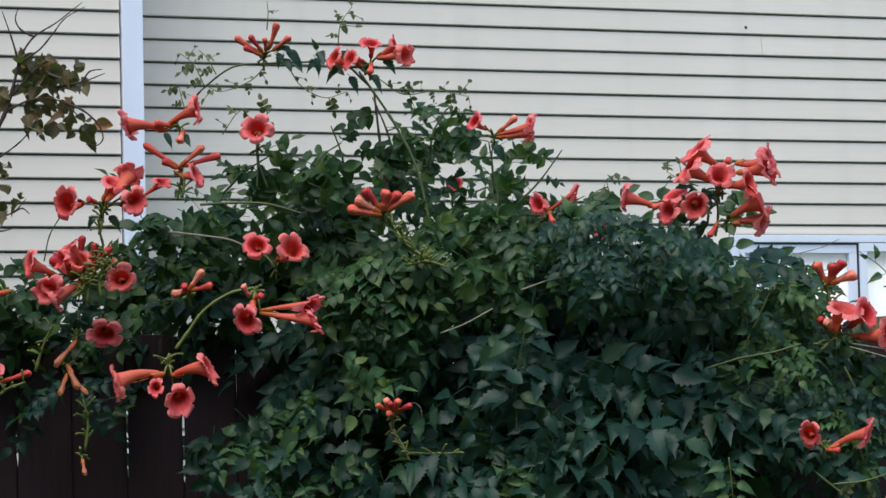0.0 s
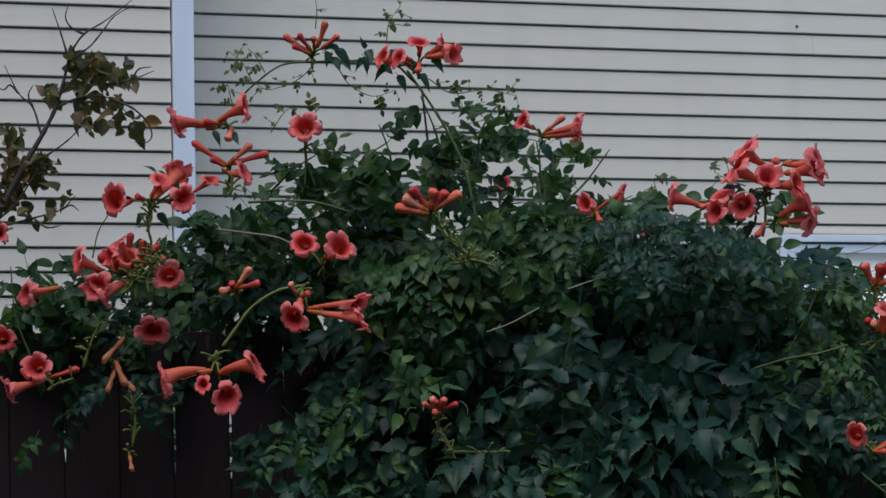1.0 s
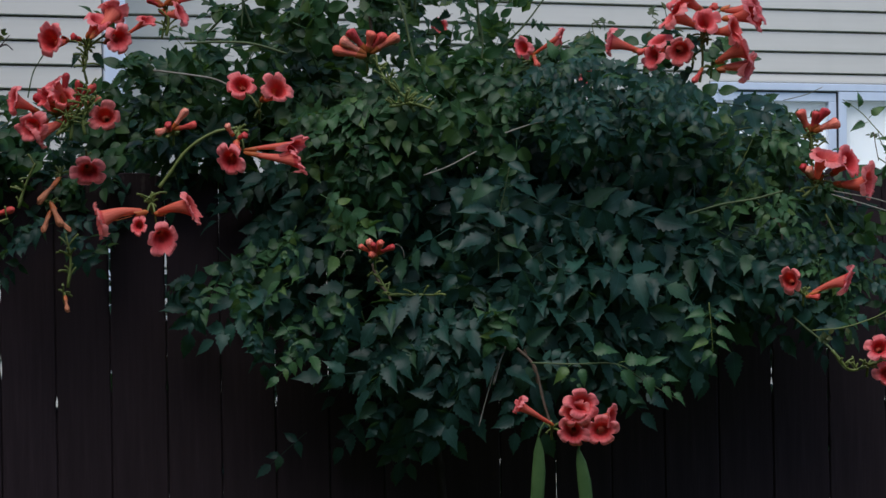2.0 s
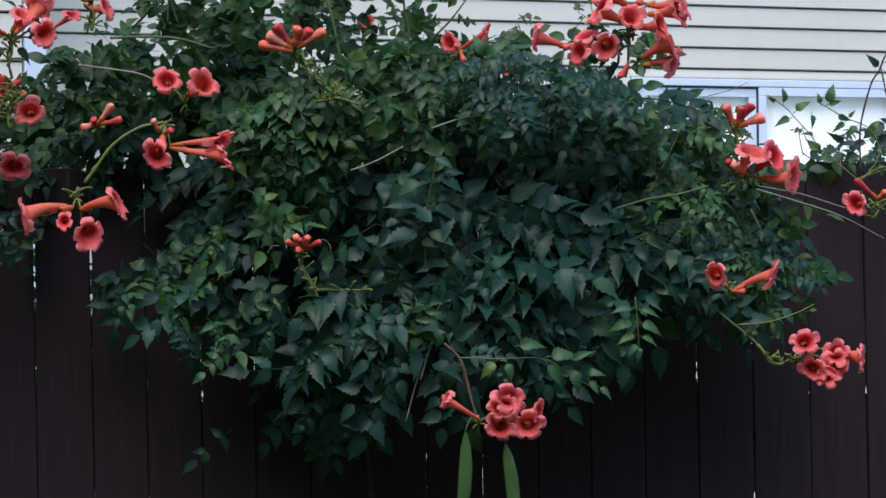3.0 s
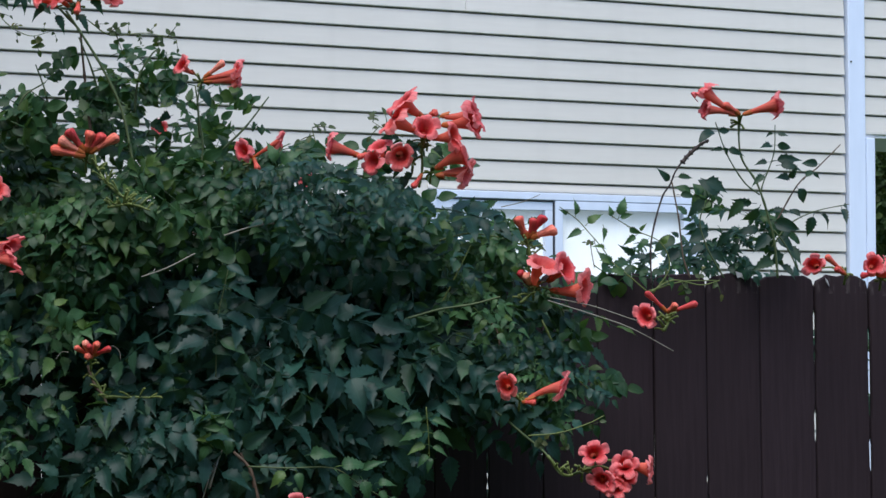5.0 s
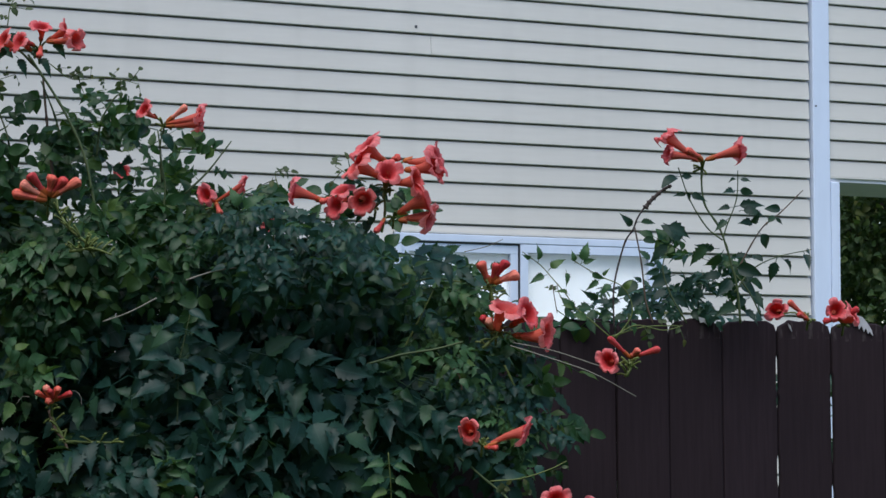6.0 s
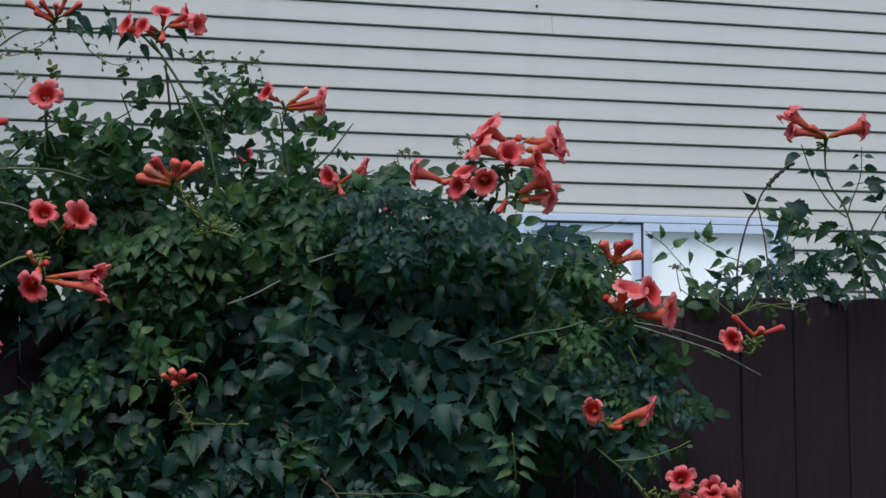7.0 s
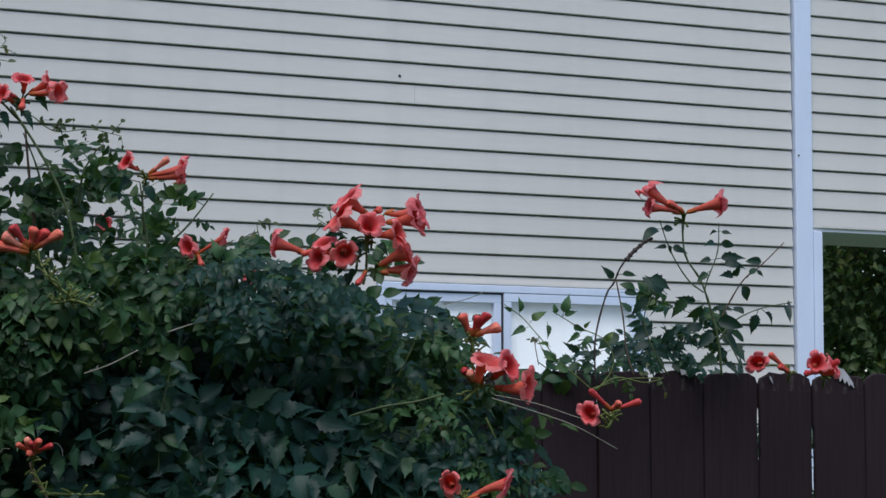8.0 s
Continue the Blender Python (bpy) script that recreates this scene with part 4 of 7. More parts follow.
cluster(vine, (-0.453, -0.280, 2.213),
        ("f", (-0.473, -0.300, 2.207), (-0.556, -0.320, 2.210), 3.00),
        ("f", (-0.473, -0.300, 2.219), (-0.410, -0.350, 2.233), 2.70),
        ("b", (-0.444, -0.300, 2.206), (-0.450, -0.320, 2.179), 1.00),
        ("b", (-0.465, -0.300, 2.215), (-0.498, -0.320, 2.218), 0.90))
cluster(vine, (-0.307, -0.280, 2.168),
        ("f", (-0.316, -0.255, 2.194), (-0.316, -0.325, 2.206), 3.00))
cluster(vine, (-0.451, -0.280, 2.124),
        ("b", (-0.455, -0.300, 2.136), (-0.519, -0.320, 2.178), 0.95),
        ("b", (-0.452, -0.300, 2.138), (-0.404, -0.320, 2.171), 0.95),
        ("b", (-0.445, -0.300, 2.138), (-0.375, -0.320, 2.156), 0.95),
        ("f", (-0.463, -0.300, 2.125), (-0.418, -0.320, 2.127), 2.50),
        ("b", (-0.458, -0.300, 2.134), (-0.485, -0.320, 2.145), 0.80))
cluster(vine, (-0.598, -0.310, 2.056),
        ("f", (-0.634, -0.300, 2.072), (-0.660, -0.370, 2.076), 3.00),
        ("f", (-0.595, -0.330, 2.073), (-0.571, -0.340, 2.109), 2.50),
        ("f", (-0.565, -0.300, 2.067), (-0.527, -0.370, 2.070), 2.80),
        ("f", (-0.585, -0.350, 2.071), (-0.545, -0.300, 2.127), 3.00),
        ("f", (-0.524, -0.330, 2.078), (-0.476, -0.350, 2.104), 1.60),
        ("b", (-0.606, -0.330, 2.071), (-0.622, -0.350, 2.074), 0.90))
cluster(vine, (-0.655, -0.310, 1.929),
        ("f", (-0.684, -0.330, 1.937), (-0.731, -0.370, 1.951), 3.10),
        ("f", (-0.668, -0.330, 1.921), (-0.698, -0.380, 1.905), 2.90),
        ("b", (-0.642, -0.330, 1.947), (-0.631, -0.350, 2.007), 0.85),
        ("f", (-0.656, -0.300, 1.949), (-0.635, -0.360, 1.964), 2.30),
        ("b", (-0.652, -0.330, 1.938), (-0.692, -0.350, 1.965), 1.10),
        ("f", (-0.626, -0.330, 1.936), (-0.675, -0.360, 1.964), 2.30),
        ("f", (-0.562, -0.285, 1.922), (-0.553, -0.355, 1.926), 2.70),
        ("b", (-0.634, -0.330, 1.938), (-0.568, -0.350, 1.963), 0.80),
        ("b", (-0.615, -0.330, 1.946), (-0.604, -0.350, 1.992), 0.90),
        ("b", (-0.637, -0.330, 1.936), (-0.576, -0.350, 1.985), 0.90),
        ("f", (-0.621, -0.330, 1.931), (-0.694, -0.360, 1.899), 2.70),
        ("f", (-0.626, -0.330, 1.938), (-0.657, -0.350, 1.992), 2.30))
cluster(vine, (-0.788, -0.280, 1.907),
        ("f", (-0.774, -0.300, 1.910), (-0.838, -0.320, 1.895), 2.60))
cluster(vine, (-0.277, -0.290, 1.941),
        ("f", (-0.307, -0.265, 1.972), (-0.313, -0.335, 1.986), 3.30),
        ("f", (-0.273, -0.310, 1.955), (-0.236, -0.360, 1.976), 3.20))
cluster(vine, (-0.439, -0.290, 1.895),
        ("b", (-0.438, -0.310, 1.904), (-0.412, -0.330, 1.941), 0.95),
        ("b", (-0.443, -0.310, 1.905), (-0.465, -0.330, 1.896), 1.00),
        ("b", (-0.435, -0.310, 1.904), (-0.393, -0.330, 1.909), 0.90),
        ("b", (-0.443, -0.310, 1.900), (-0.448, -0.330, 1.912), 1.00))
cluster(vine, (-0.312, -0.360, 1.896),
        ("f", (-0.318, -0.335, 1.855), (-0.326, -0.405, 1.831), 3.00),
        ("b", (-0.314, -0.380, 1.876), (-0.317, -0.400, 1.859), 1.10),
        ("f", (-0.301, -0.380, 1.860), (-0.201, -0.400, 1.862), 2.20),
        ("f", (-0.301, -0.380, 1.855), (-0.195, -0.400, 1.835), 2.40),
        ("b", (-0.321, -0.380, 1.886), (-0.333, -0.400, 1.904), 0.80),
        ("b", (-0.311, -0.380, 1.881), (-0.299, -0.400, 1.890), 0.90))
cluster(vine, (-0.603, -0.280, 1.853),
        ("f", (-0.609, -0.255, 1.844), (-0.604, -0.325, 1.823), 3.00))
cluster(vine, (-0.805, -0.290, 1.737),
        ("f", (-0.815, -0.265, 1.752), (-0.812, -0.335, 1.762), 3.00),
        ("b", (-0.791, -0.310, 1.740), (-0.731, -0.330, 1.758), 0.90),
        ("f", (-0.805, -0.310, 1.736), (-0.863, -0.350, 1.717), 3.00))
cluster(vine, (-0.477, -0.330, 1.765),
        ("f", (-0.483, -0.350, 1.748), (-0.576, -0.370, 1.732), 3.20),
        ("f", (-0.469, -0.350, 1.745), (-0.392, -0.370, 1.750), 3.10),
        ("f", (-0.469, -0.305, 1.712), (-0.451, -0.375, 1.688), 3.10),
        ("f", (-0.493, -0.305, 1.736), (-0.498, -0.375, 1.726), 1.60))
cluster(vine, (-0.650, -0.300, 1.821),
        ("w", (-0.649, -0.320, 1.812), (-0.687, -0.340, 1.767), 0.90))
cluster(vine, (-0.668, -0.300, 1.768),
        ("w", (-0.665, -0.320, 1.768), (-0.645, -0.340, 1.723), 0.90),
        ("w", (-0.666, -0.320, 1.752), (-0.679, -0.340, 1.713), 0.80),
        ("w", (-0.660, -0.320, 1.747), (-0.628, -0.340, 1.714), 0.70))
cluster(vine, (-0.649, -0.270, 1.599),
        ("w", (-0.644, -0.290, 1.593), (-0.638, -0.310, 1.565), 0.60))
cluster(vine, (-0.061, -0.450, 1.657),
        ("b", (-0.063, -0.460, 1.665), (-0.088, -0.490, 1.679), 0.75),
        ("b", (-0.061, -0.460, 1.665), (-0.073, -0.490, 1.686), 0.80),
        ("b", (-0.057, -0.460, 1.667), (-0.050, -0.490, 1.687), 0.80),
        ("b", (-0.055, -0.460, 1.665), (-0.028, -0.490, 1.680), 0.75),
        ("b", (-0.059, -0.460, 1.663), (-0.069, -0.490, 1.665), 0.80),
        ("b", (-0.058, -0.460, 1.665), (-0.063, -0.500, 1.681), 0.70))
cluster(vine, (-0.073, -0.330, 2.025),
        ("b", (-0.076, -0.350, 2.034), (-0.137, -0.370, 2.042), 1.25),
        ("b", (-0.076, -0.350, 2.038), (-0.124, -0.370, 2.060), 1.15),
        ("b", (-0.076, -0.350, 2.042), (-0.105, -0.370, 2.083), 1.25),
        ("b", (-0.072, -0.350, 2.042), (-0.061, -0.370, 2.077), 1.25),
        ("b", (-0.069, -0.350, 2.042), (-0.044, -0.370, 2.074), 1.15),
        ("b", (-0.066, -0.350, 2.040), (-0.016, -0.370, 2.073), 1.15))
cluster(vine, (0.140, -0.290, 2.178),
        ("f", (0.128, -0.280, 2.196), (0.102, -0.325, 2.214), 1.90),
        ("b", (0.145, -0.310, 2.186), (0.182, -0.330, 2.214), 0.90),
        ("f", (0.145, -0.310, 2.183), (0.215, -0.330, 2.194), 2.70),
        ("f", (0.145, -0.310, 2.178), (0.211, -0.330, 2.182), 2.40))
cluster(vine, (0.060, -0.050, 2.093),
        ("f", (0.052, -0.025, 2.108), (0.068, -0.085, 2.113), 1.70))
cluster(vine, (0.236, -0.280, 2.027),
        ("f", (0.240, -0.290, 2.037), (0.214, -0.325, 2.052), 2.20),
        ("f", (0.238, -0.300, 2.039), (0.294, -0.320, 2.071), 1.80),
        ("b", (0.238, -0.300, 2.036), (0.244, -0.320, 2.016), 0.90))
cluster(vine, (0.540, -0.280, 2.032),
        ("f", (0.442, -0.300, 2.042), (0.373, -0.320, 2.054), 2.50),
        ("f", (0.482, -0.310, 2.036), (0.470, -0.330, 2.062), 2.60),
        ("f", (0.504, -0.280, 2.043), (0.505, -0.350, 2.033), 2.90),
        ("f", (0.490, -0.310, 2.037), (0.460, -0.340, 2.030), 2.40),
        ("b", (0.453, -0.300, 2.047), (0.431, -0.330, 2.038), 0.80))
cluster(vine, (0.565, -0.310, 2.073),
        ("f", (0.557, -0.320, 2.114), (0.508, -0.335, 2.142), 3.16),
        ("f", (0.555, -0.320, 2.082), (0.491, -0.345, 2.107), 3.28),
        ("f", (0.563, -0.315, 2.081), (0.555, -0.360, 2.094), 2.60),
        ("f", (0.589, -0.320, 2.117), (0.657, -0.330, 2.130), 3.05),
        ("f", (0.591, -0.320, 2.100), (0.653, -0.340, 2.103), 3.16),
        ("f", (0.569, -0.325, 2.074), (0.611, -0.370, 2.083), 2.82),
        ("b", (0.568, -0.320, 2.119), (0.580, -0.345, 2.123), 0.90))
cluster(vine, (0.571, -0.310, 2.011),
        ("f", (0.578, -0.325, 2.018), (0.635, -0.335, 2.037), 3.28),
        ("f", (0.580, -0.325, 2.005), (0.641, -0.335, 2.001), 3.05),
        ("b", (0.553, -0.320, 2.008), (0.536, -0.340, 1.979), 0.80))
cluster(vine, (0.351, -0.230, 1.992),
        ("f", (0.350, -0.205, 1.999), (0.342, -0.275, 2.001), 1.50))
cluster(vine, (-0.893, -0.230, 1.804),
        ("f", (-0.894, -0.205, 1.812), (-0.886, -0.275, 1.819), 2.50))
cluster(vine, (-0.889, -0.230, 2.020),
        ("f", (-0.899, -0.205, 2.024), (-0.895, -0.275, 2.024), 2.20))
cluster(vine, (0.753, -0.330, 1.876),
        ("b", (0.747, -0.350, 1.886), (0.726, -0.370, 1.925), 1.15),
        ("b", (0.753, -0.350, 1.889), (0.776, -0.370, 1.930), 1.30),
        ("b", (0.755, -0.350, 1.887), (0.800, -0.370, 1.905), 1.20),
        ("b", (0.751, -0.350, 1.887), (0.758, -0.370, 1.922), 0.95))
cluster(vine, (0.764, -0.330, 1.791),
        ("f", (0.764, -0.345, 1.795), (0.776, -0.372, 1.842), 3.40),
        ("f", (0.790, -0.330, 1.806), (0.818, -0.370, 1.828), 3.10),
        ("f", (0.794, -0.340, 1.789), (0.858, -0.370, 1.783), 3.10),
        ("b", (0.752, -0.340, 1.801), (0.727, -0.370, 1.821), 1.00),
        ("b", (0.756, -0.340, 1.799), (0.739, -0.380, 1.813), 1.00))
cluster(vine, (1.013, -0.350, 1.733),
        ("f", (0.995, -0.325, 1.736), (0.964, -0.395, 1.738), 2.60),
        ("b", (1.011, -0.370, 1.747), (0.967, -0.390, 1.785), 0.75),
        ("b", (1.013, -0.370, 1.747), (1.065, -0.390, 1.764), 0.80),
        ("b", (1.011, -0.370, 1.747), (1.024, -0.390, 1.764), 0.80))
cluster(vine, (0.723, -0.420, 1.583),
        ("f", (0.710, -0.395, 1.601), (0.692, -0.465, 1.609), 2.40),
        ("f", (0.730, -0.440, 1.583), (0.805, -0.460, 1.604), 2.30),
        ("b", (0.725, -0.440, 1.580), (0.746, -0.460, 1.577), 0.80))
cluster(vine, (0.821, -0.530, 1.456),
        ("f", (0.849, -0.505, 1.478), (0.842, -0.575, 1.493), 2.40),
        ("f", (0.862, -0.505, 1.448), (0.852, -0.575, 1.437), 2.50),
        ("f", (0.900, -0.505, 1.442), (0.890, -0.575, 1.450), 2.50),
        ("f", (0.877, -0.550, 1.456), (0.942, -0.570, 1.459), 2.20),
        ("f", (0.901, -0.505, 1.468), (0.893, -0.575, 1.475), 2.20),
        ("f", (0.883, -0.505, 1.422), (0.874, -0.575, 1.433), 2.20))
cluster(vine, (0.257, -0.450, 1.344),
        ("f", (0.259, -0.470, 1.352), (0.192, -0.490, 1.392), 2.00))
cluster(vine, (0.309, -0.450, 1.358),
        ("f", (0.300, -0.425, 1.342), (0.290, -0.495, 1.343), 3.12),
        ("f", (0.336, -0.425, 1.338), (0.336, -0.495, 1.340), 3.12),
        ("f", (0.321, -0.425, 1.378), (0.319, -0.495, 1.391), 2.88),
        ("f", (0.328, -0.470, 1.364), (0.365, -0.490, 1.367), 2.40),
        ("f", (0.311, -0.425, 1.365), (0.297, -0.495, 1.376), 2.76))
raceme(vine, [(0.759, -0.350, 1.838), (0.751, -0.350, 1.868), (0.749, -0.350, 1.891)], 12, 20)

# green seed pods
seed_pod(vine, (0.232, -0.470, 1.332), (0.218, -0.450, 1.149))
seed_pod(vine, (0.304, -0.470, 1.310), (0.319, -0.450, 1.142))

# shoots of the far side, above the fence
cluster(shoots, (1.203, -0.150, 2.126),
        ("f", (1.193, -0.170, 2.142), (1.116, -0.190, 2.190), 2.20),
        ("f", (1.193, -0.170, 2.139), (1.121, -0.190, 2.150), 2.10),
        ("f", (1.205, -0.170, 2.142), (1.273, -0.190, 2.163), 2.90),
        ("b", (1.198, -0.170, 2.142), (1.163, -0.190, 2.164), 1.00))
cluster(shoots, (1.414, -0.150, 1.829),
        ("f", (1.366, -0.125, 1.841), (1.340, -0.195, 1.847), 2.40),
        ("b", (1.407, -0.170, 1.831), (1.363, -0.190, 1.863), 0.85),
        ("b", (1.409, -0.170, 1.828), (1.381, -0.190, 1.838), 0.80))
cluster(shoots, (1.480, -0.170, 1.817),
        ("f", (1.462, -0.145, 1.835), (1.452, -0.215, 1.841), 2.40),
        ("f", (1.461, -0.190, 1.827), (1.492, -0.210, 1.838), 2.40),
        ("b", (1.463, -0.190, 1.827), (1.427, -0.210, 1.826), 0.80),
        ("b", (1.466, -0.190, 1.827), (1.501, -0.210, 1.849), 0.90))

# stems of the main vine
stem(vine, [(0.020, -0.330, 1.979), (0.008, -0.326, 2.053), (-0.010, -0.322, 2.129), (-0.049, -0.318, 2.210), (-0.093, -0.314, 2.280), (-0.112, -0.310, 2.308)], 0.0028, 0.0022, GREEN_STEM)
stem(vine, [(-0.094, -0.270, 2.286), (-0.147, -0.270, 2.332), (-0.222, -0.270, 2.334), (-0.287, -0.270, 2.333), (-0.351, -0.270, 2.328), (-0.405, -0.270, 2.291), (-0.440, -0.270, 2.254), (-0.460, -0.270, 2.222)], 0.0024, 0.00135, GREEN_STEM)
stem(vine, [(-0.065, -0.230, 2.085), (-0.073, -0.230, 2.150), (-0.080, -0.230, 2.215), (-0.086, -0.230, 2.280)], 0.003, 0.002, WOODY)
stem(vine, [(-0.461, -0.350, 1.793), (-0.440, -0.350, 1.821), (-0.408, -0.350, 1.863), (-0.360, -0.350, 1.894), (-0.313, -0.350, 1.903)], 0.00315, 0.0024, STALK)
stem(vine, [(-0.414, -0.320, 2.063), (-0.350, -0.320, 2.065), (-0.287, -0.320, 2.061), (-0.223, -0.320, 2.042)], 0.0024, 0.0021, GREEN_STEM)
stem(vine, [(-0.475, -0.300, 2.015), (-0.416, -0.300, 2.007), (-0.363, -0.300, 1.998), (-0.331, -0.300, 1.984)], 0.001925, 0.00165, PALE_TWIG)
stem(vine, [(0.029, -0.430, 1.808), (0.074, -0.430, 1.824), (0.126, -0.430, 1.851)], 0.00121, 0.00132, PALE_TWIG)
stem(vine, [(0.179, -0.410, 1.885), (0.236, -0.410, 1.903), (0.288, -0.410, 1.908), (0.330, -0.410, 1.904), (0.371, -0.410, 1.897)], 0.00154, 0.00132, PALE_TWIG)
stem(vine, [(0.061, -0.300, 1.916), (0.124, -0.300, 1.896), (0.177, -0.300, 1.881)], 0.0022, 0.002, WOODY)
stem(vine, [(0.515, -0.380, 1.733), (0.578, -0.380, 1.751), (0.640, -0.380, 1.761), (0.693, -0.380, 1.775)], 0.0021, 0.0018, GREEN_STEM)
stem(vine, [(0.137, -0.270, 1.992), (0.144, -0.270, 2.067), (0.134, -0.270, 2.131), (0.138, -0.270, 2.174)], 0.001875, 0.00135, GREEN_STEM)
stem(vine, [(0.551, -0.290, 1.984), (0.557, -0.290, 2.021), (0.555, -0.290, 2.075)], 0.002625, 0.00225, STALK)
stem(vine, [(-0.599, -0.290, 1.991), (-0.607, -0.290, 2.029), (-0.602, -0.290, 2.056)], 0.0024, 0.0021, STALK)
stem(vine, [(-0.459, -0.290, 2.075), (-0.454, -0.290, 2.101), (-0.450, -0.290, 2.123)], 0.00225, 0.001875, STALK)
stem(vine, [(-0.711, -0.290, 1.966), (-0.700, -0.290, 2.014), (-0.678, -0.290, 2.051)], 0.00135, 0.00105, GREEN_STEM)
stem(vine, [(-0.309, -0.290, 2.094), (-0.307, -0.290, 2.137), (-0.309, -0.290, 2.171)], 0.00165, 0.00135, GREEN_STEM)
stem(vine, [(0.575, -0.250, 1.593), (0.644, -0.300, 1.585), (0.691, -0.350, 1.559), (0.731, -0.400, 1.521), (0.765, -0.450, 1.487), (0.788, -0.500, 1.448), (0.815, -0.550, 1.456)], 0.00225, 0.0018, GREEN_STEM)
stem(vine, [(0.726, -0.500, 1.519), (0.783, -0.500, 1.524), (0.835, -0.500, 1.540), (0.866, -0.500, 1.555)], 0.00135, 0.0009, STALK)
stem(vine, [(0.781, -0.390, 1.768), (0.865, -0.390, 1.742), (0.939, -0.390, 1.716), (1.018, -0.390, 1.674)], 0.00121, 0.00088, PALE_TWIG)
stem(vine, [(0.787, -0.380, 1.774), (0.867, -0.380, 1.758), (0.941, -0.380, 1.734), (0.984, -0.380, 1.724)], 0.0011, 0.000825, PALE_TWIG)
stem(vine, [(0.196, -0.450, 1.491), (0.227, -0.450, 1.457), (0.244, -0.450, 1.390), (0.260, -0.450, 1.338)], 0.0028, 0.0022, WOODY)
stem(vine, [(0.221, -0.470, 1.465), (0.293, -0.470, 1.462), (0.375, -0.470, 1.461), (0.426, -0.470, 1.430), (0.498, -0.470, 1.389)], 0.0015, 0.00075, GREEN_STEM)
stem(vine, [(0.164, -0.410, 1.472), (0.146, -0.410, 1.420), (0.126, -0.410, 1.348)], 0.001375, 0.0011, PALE_TWIG)
stem(vine, [(0.066, -0.110, 1.146), (0.056, -0.110, 1.256), (0.042, -0.110, 1.344), (0.019, -0.110, 1.410), (-0.014, -0.110, 1.476)], 0.009, 0.0075, DARK_WOOD)
stem(vine, [(0.675, -0.350, 1.733), (0.691, -0.350, 1.711), (0.696, -0.350, 1.680)], 0.002, 0.0015, WOODY)
stem(vine, [(0.156, -0.350, 1.660), (0.165, -0.350, 1.744), (0.177, -0.350, 1.817), (0.180, -0.350, 1.864)], 0.00165, 0.00105, GREEN_STEM)
stem(vine, [(0.763, -0.330, 1.776), (0.754, -0.330, 1.834), (0.752, -0.330, 1.876)], 0.0021, 0.00165, STALK)
stem(vine, [(-0.067, -0.380, 1.648), (-0.054, -0.380, 1.611), (-0.038, -0.380, 1.590), (-0.019, -0.380, 1.528)], 0.003, 0.0028, WOODY)
stem(vine, [(-0.102, -0.390, 1.672), (-0.115, -0.390, 1.672), (-0.125, -0.390, 1.659)], 0.00066, 0.00044, PALE_TWIG)
stem(vine, [(-0.037, -0.390, 1.679), (-0.021, -0.390, 1.683), (-0.010, -0.390, 1.673), (-0.008, -0.390, 1.657)], 0.00066, 0.00044, PALE_TWIG)
stem(vine, [(0.041, -0.150, 1.865), (0.029, -0.240, 1.926), (0.019, -0.330, 1.977)], 0.0036, 0.0036, STALK)

# bare flower stalks with stubs
raceme(vine, [(-0.019, -0.380, 1.528), (-0.038, -0.380, 1.590), (-0.054, -0.380, 1.622), (-0.067, -0.380, 1.648)], 12, 1)
raceme(vine, [(-0.038, -0.380, 1.590), (0.003, -0.380, 1.590), (0.050, -0.380, 1.589)], 5, 2)
raceme(vine, [(0.013, -0.440, 1.924), (-0.002, -0.430, 1.950), (-0.033, -0.420, 1.977), (-0.055, -0.390, 2.014)], 26, 3)
raceme(vine, [(-0.033, -0.440, 1.934), (0.009, -0.440, 1.939), (0.045, -0.440, 1.928)], 20, 4)
raceme(vine, [(-0.624, -0.350, 1.882), (-0.618, -0.350, 1.924), (-0.600, -0.350, 1.955), (-0.586, -0.350, 1.982)], 18, 5)
raceme(vine, [(-0.639, -0.350, 1.898), (-0.608, -0.350, 1.929), (-0.570, -0.350, 1.965)], 14, 15)
raceme(vine, [(-0.649, -0.360, 1.892), (-0.628, -0.360, 1.913), (-0.633, -0.360, 1.945)], 12, 17)
raceme(vine, [(-0.596, -0.360, 1.892), (-0.599, -0.360, 1.923), (-0.578, -0.360, 1.952)], 14, 18)
raceme(vine, [(0.757, -0.530, 1.484), (0.788, -0.530, 1.449), (0.821, -0.530, 1.456)], 12, 6)
raceme(vine, [(0.734, -0.350, 1.764), (0.757, -0.350, 1.785), (0.771, -0.350, 1.812)], 12, 7)
raceme(vine, [(-0.474, -0.330, 1.786), (-0.481, -0.330, 1.765), (-0.477, -0.330, 1.754)], 8, 8)
raceme(vine, [(0.997, -0.390, 1.711), (1.008, -0.390, 1.727), (1.005, -0.390, 1.743)], 10, 9)
raceme(vine, [(-0.602, -0.330, 2.010), (-0.596, -0.330, 2.036), (-0.593, -0.330, 2.061)], 14, 10)
raceme(vine, [(-0.449, -0.310, 2.078), (-0.444, -0.310, 2.105), (-0.448, -0.310, 2.126)], 8, 11)
raceme(vine, [(0.551, -0.320, 2.045), (0.558, -0.320, 2.072), (0.563, -0.320, 2.096)], 18, 12)
raceme(vine, [(-0.639, -0.290, 1.609), (-0.633, -0.290, 1.662), (-0.641, -0.290, 1.705)], 14, 13)
raceme(vine, [(-0.791, -0.330, 1.717), (-0.775, -0.330, 1.727), (-0.743, -0.330, 1.739)], 8, 14)
raceme(vine, [(-0.730, -0.290, 1.759), (-0.717, -0.290, 1.801), (-0.698, -0.290, 1.844)], 6, 16)

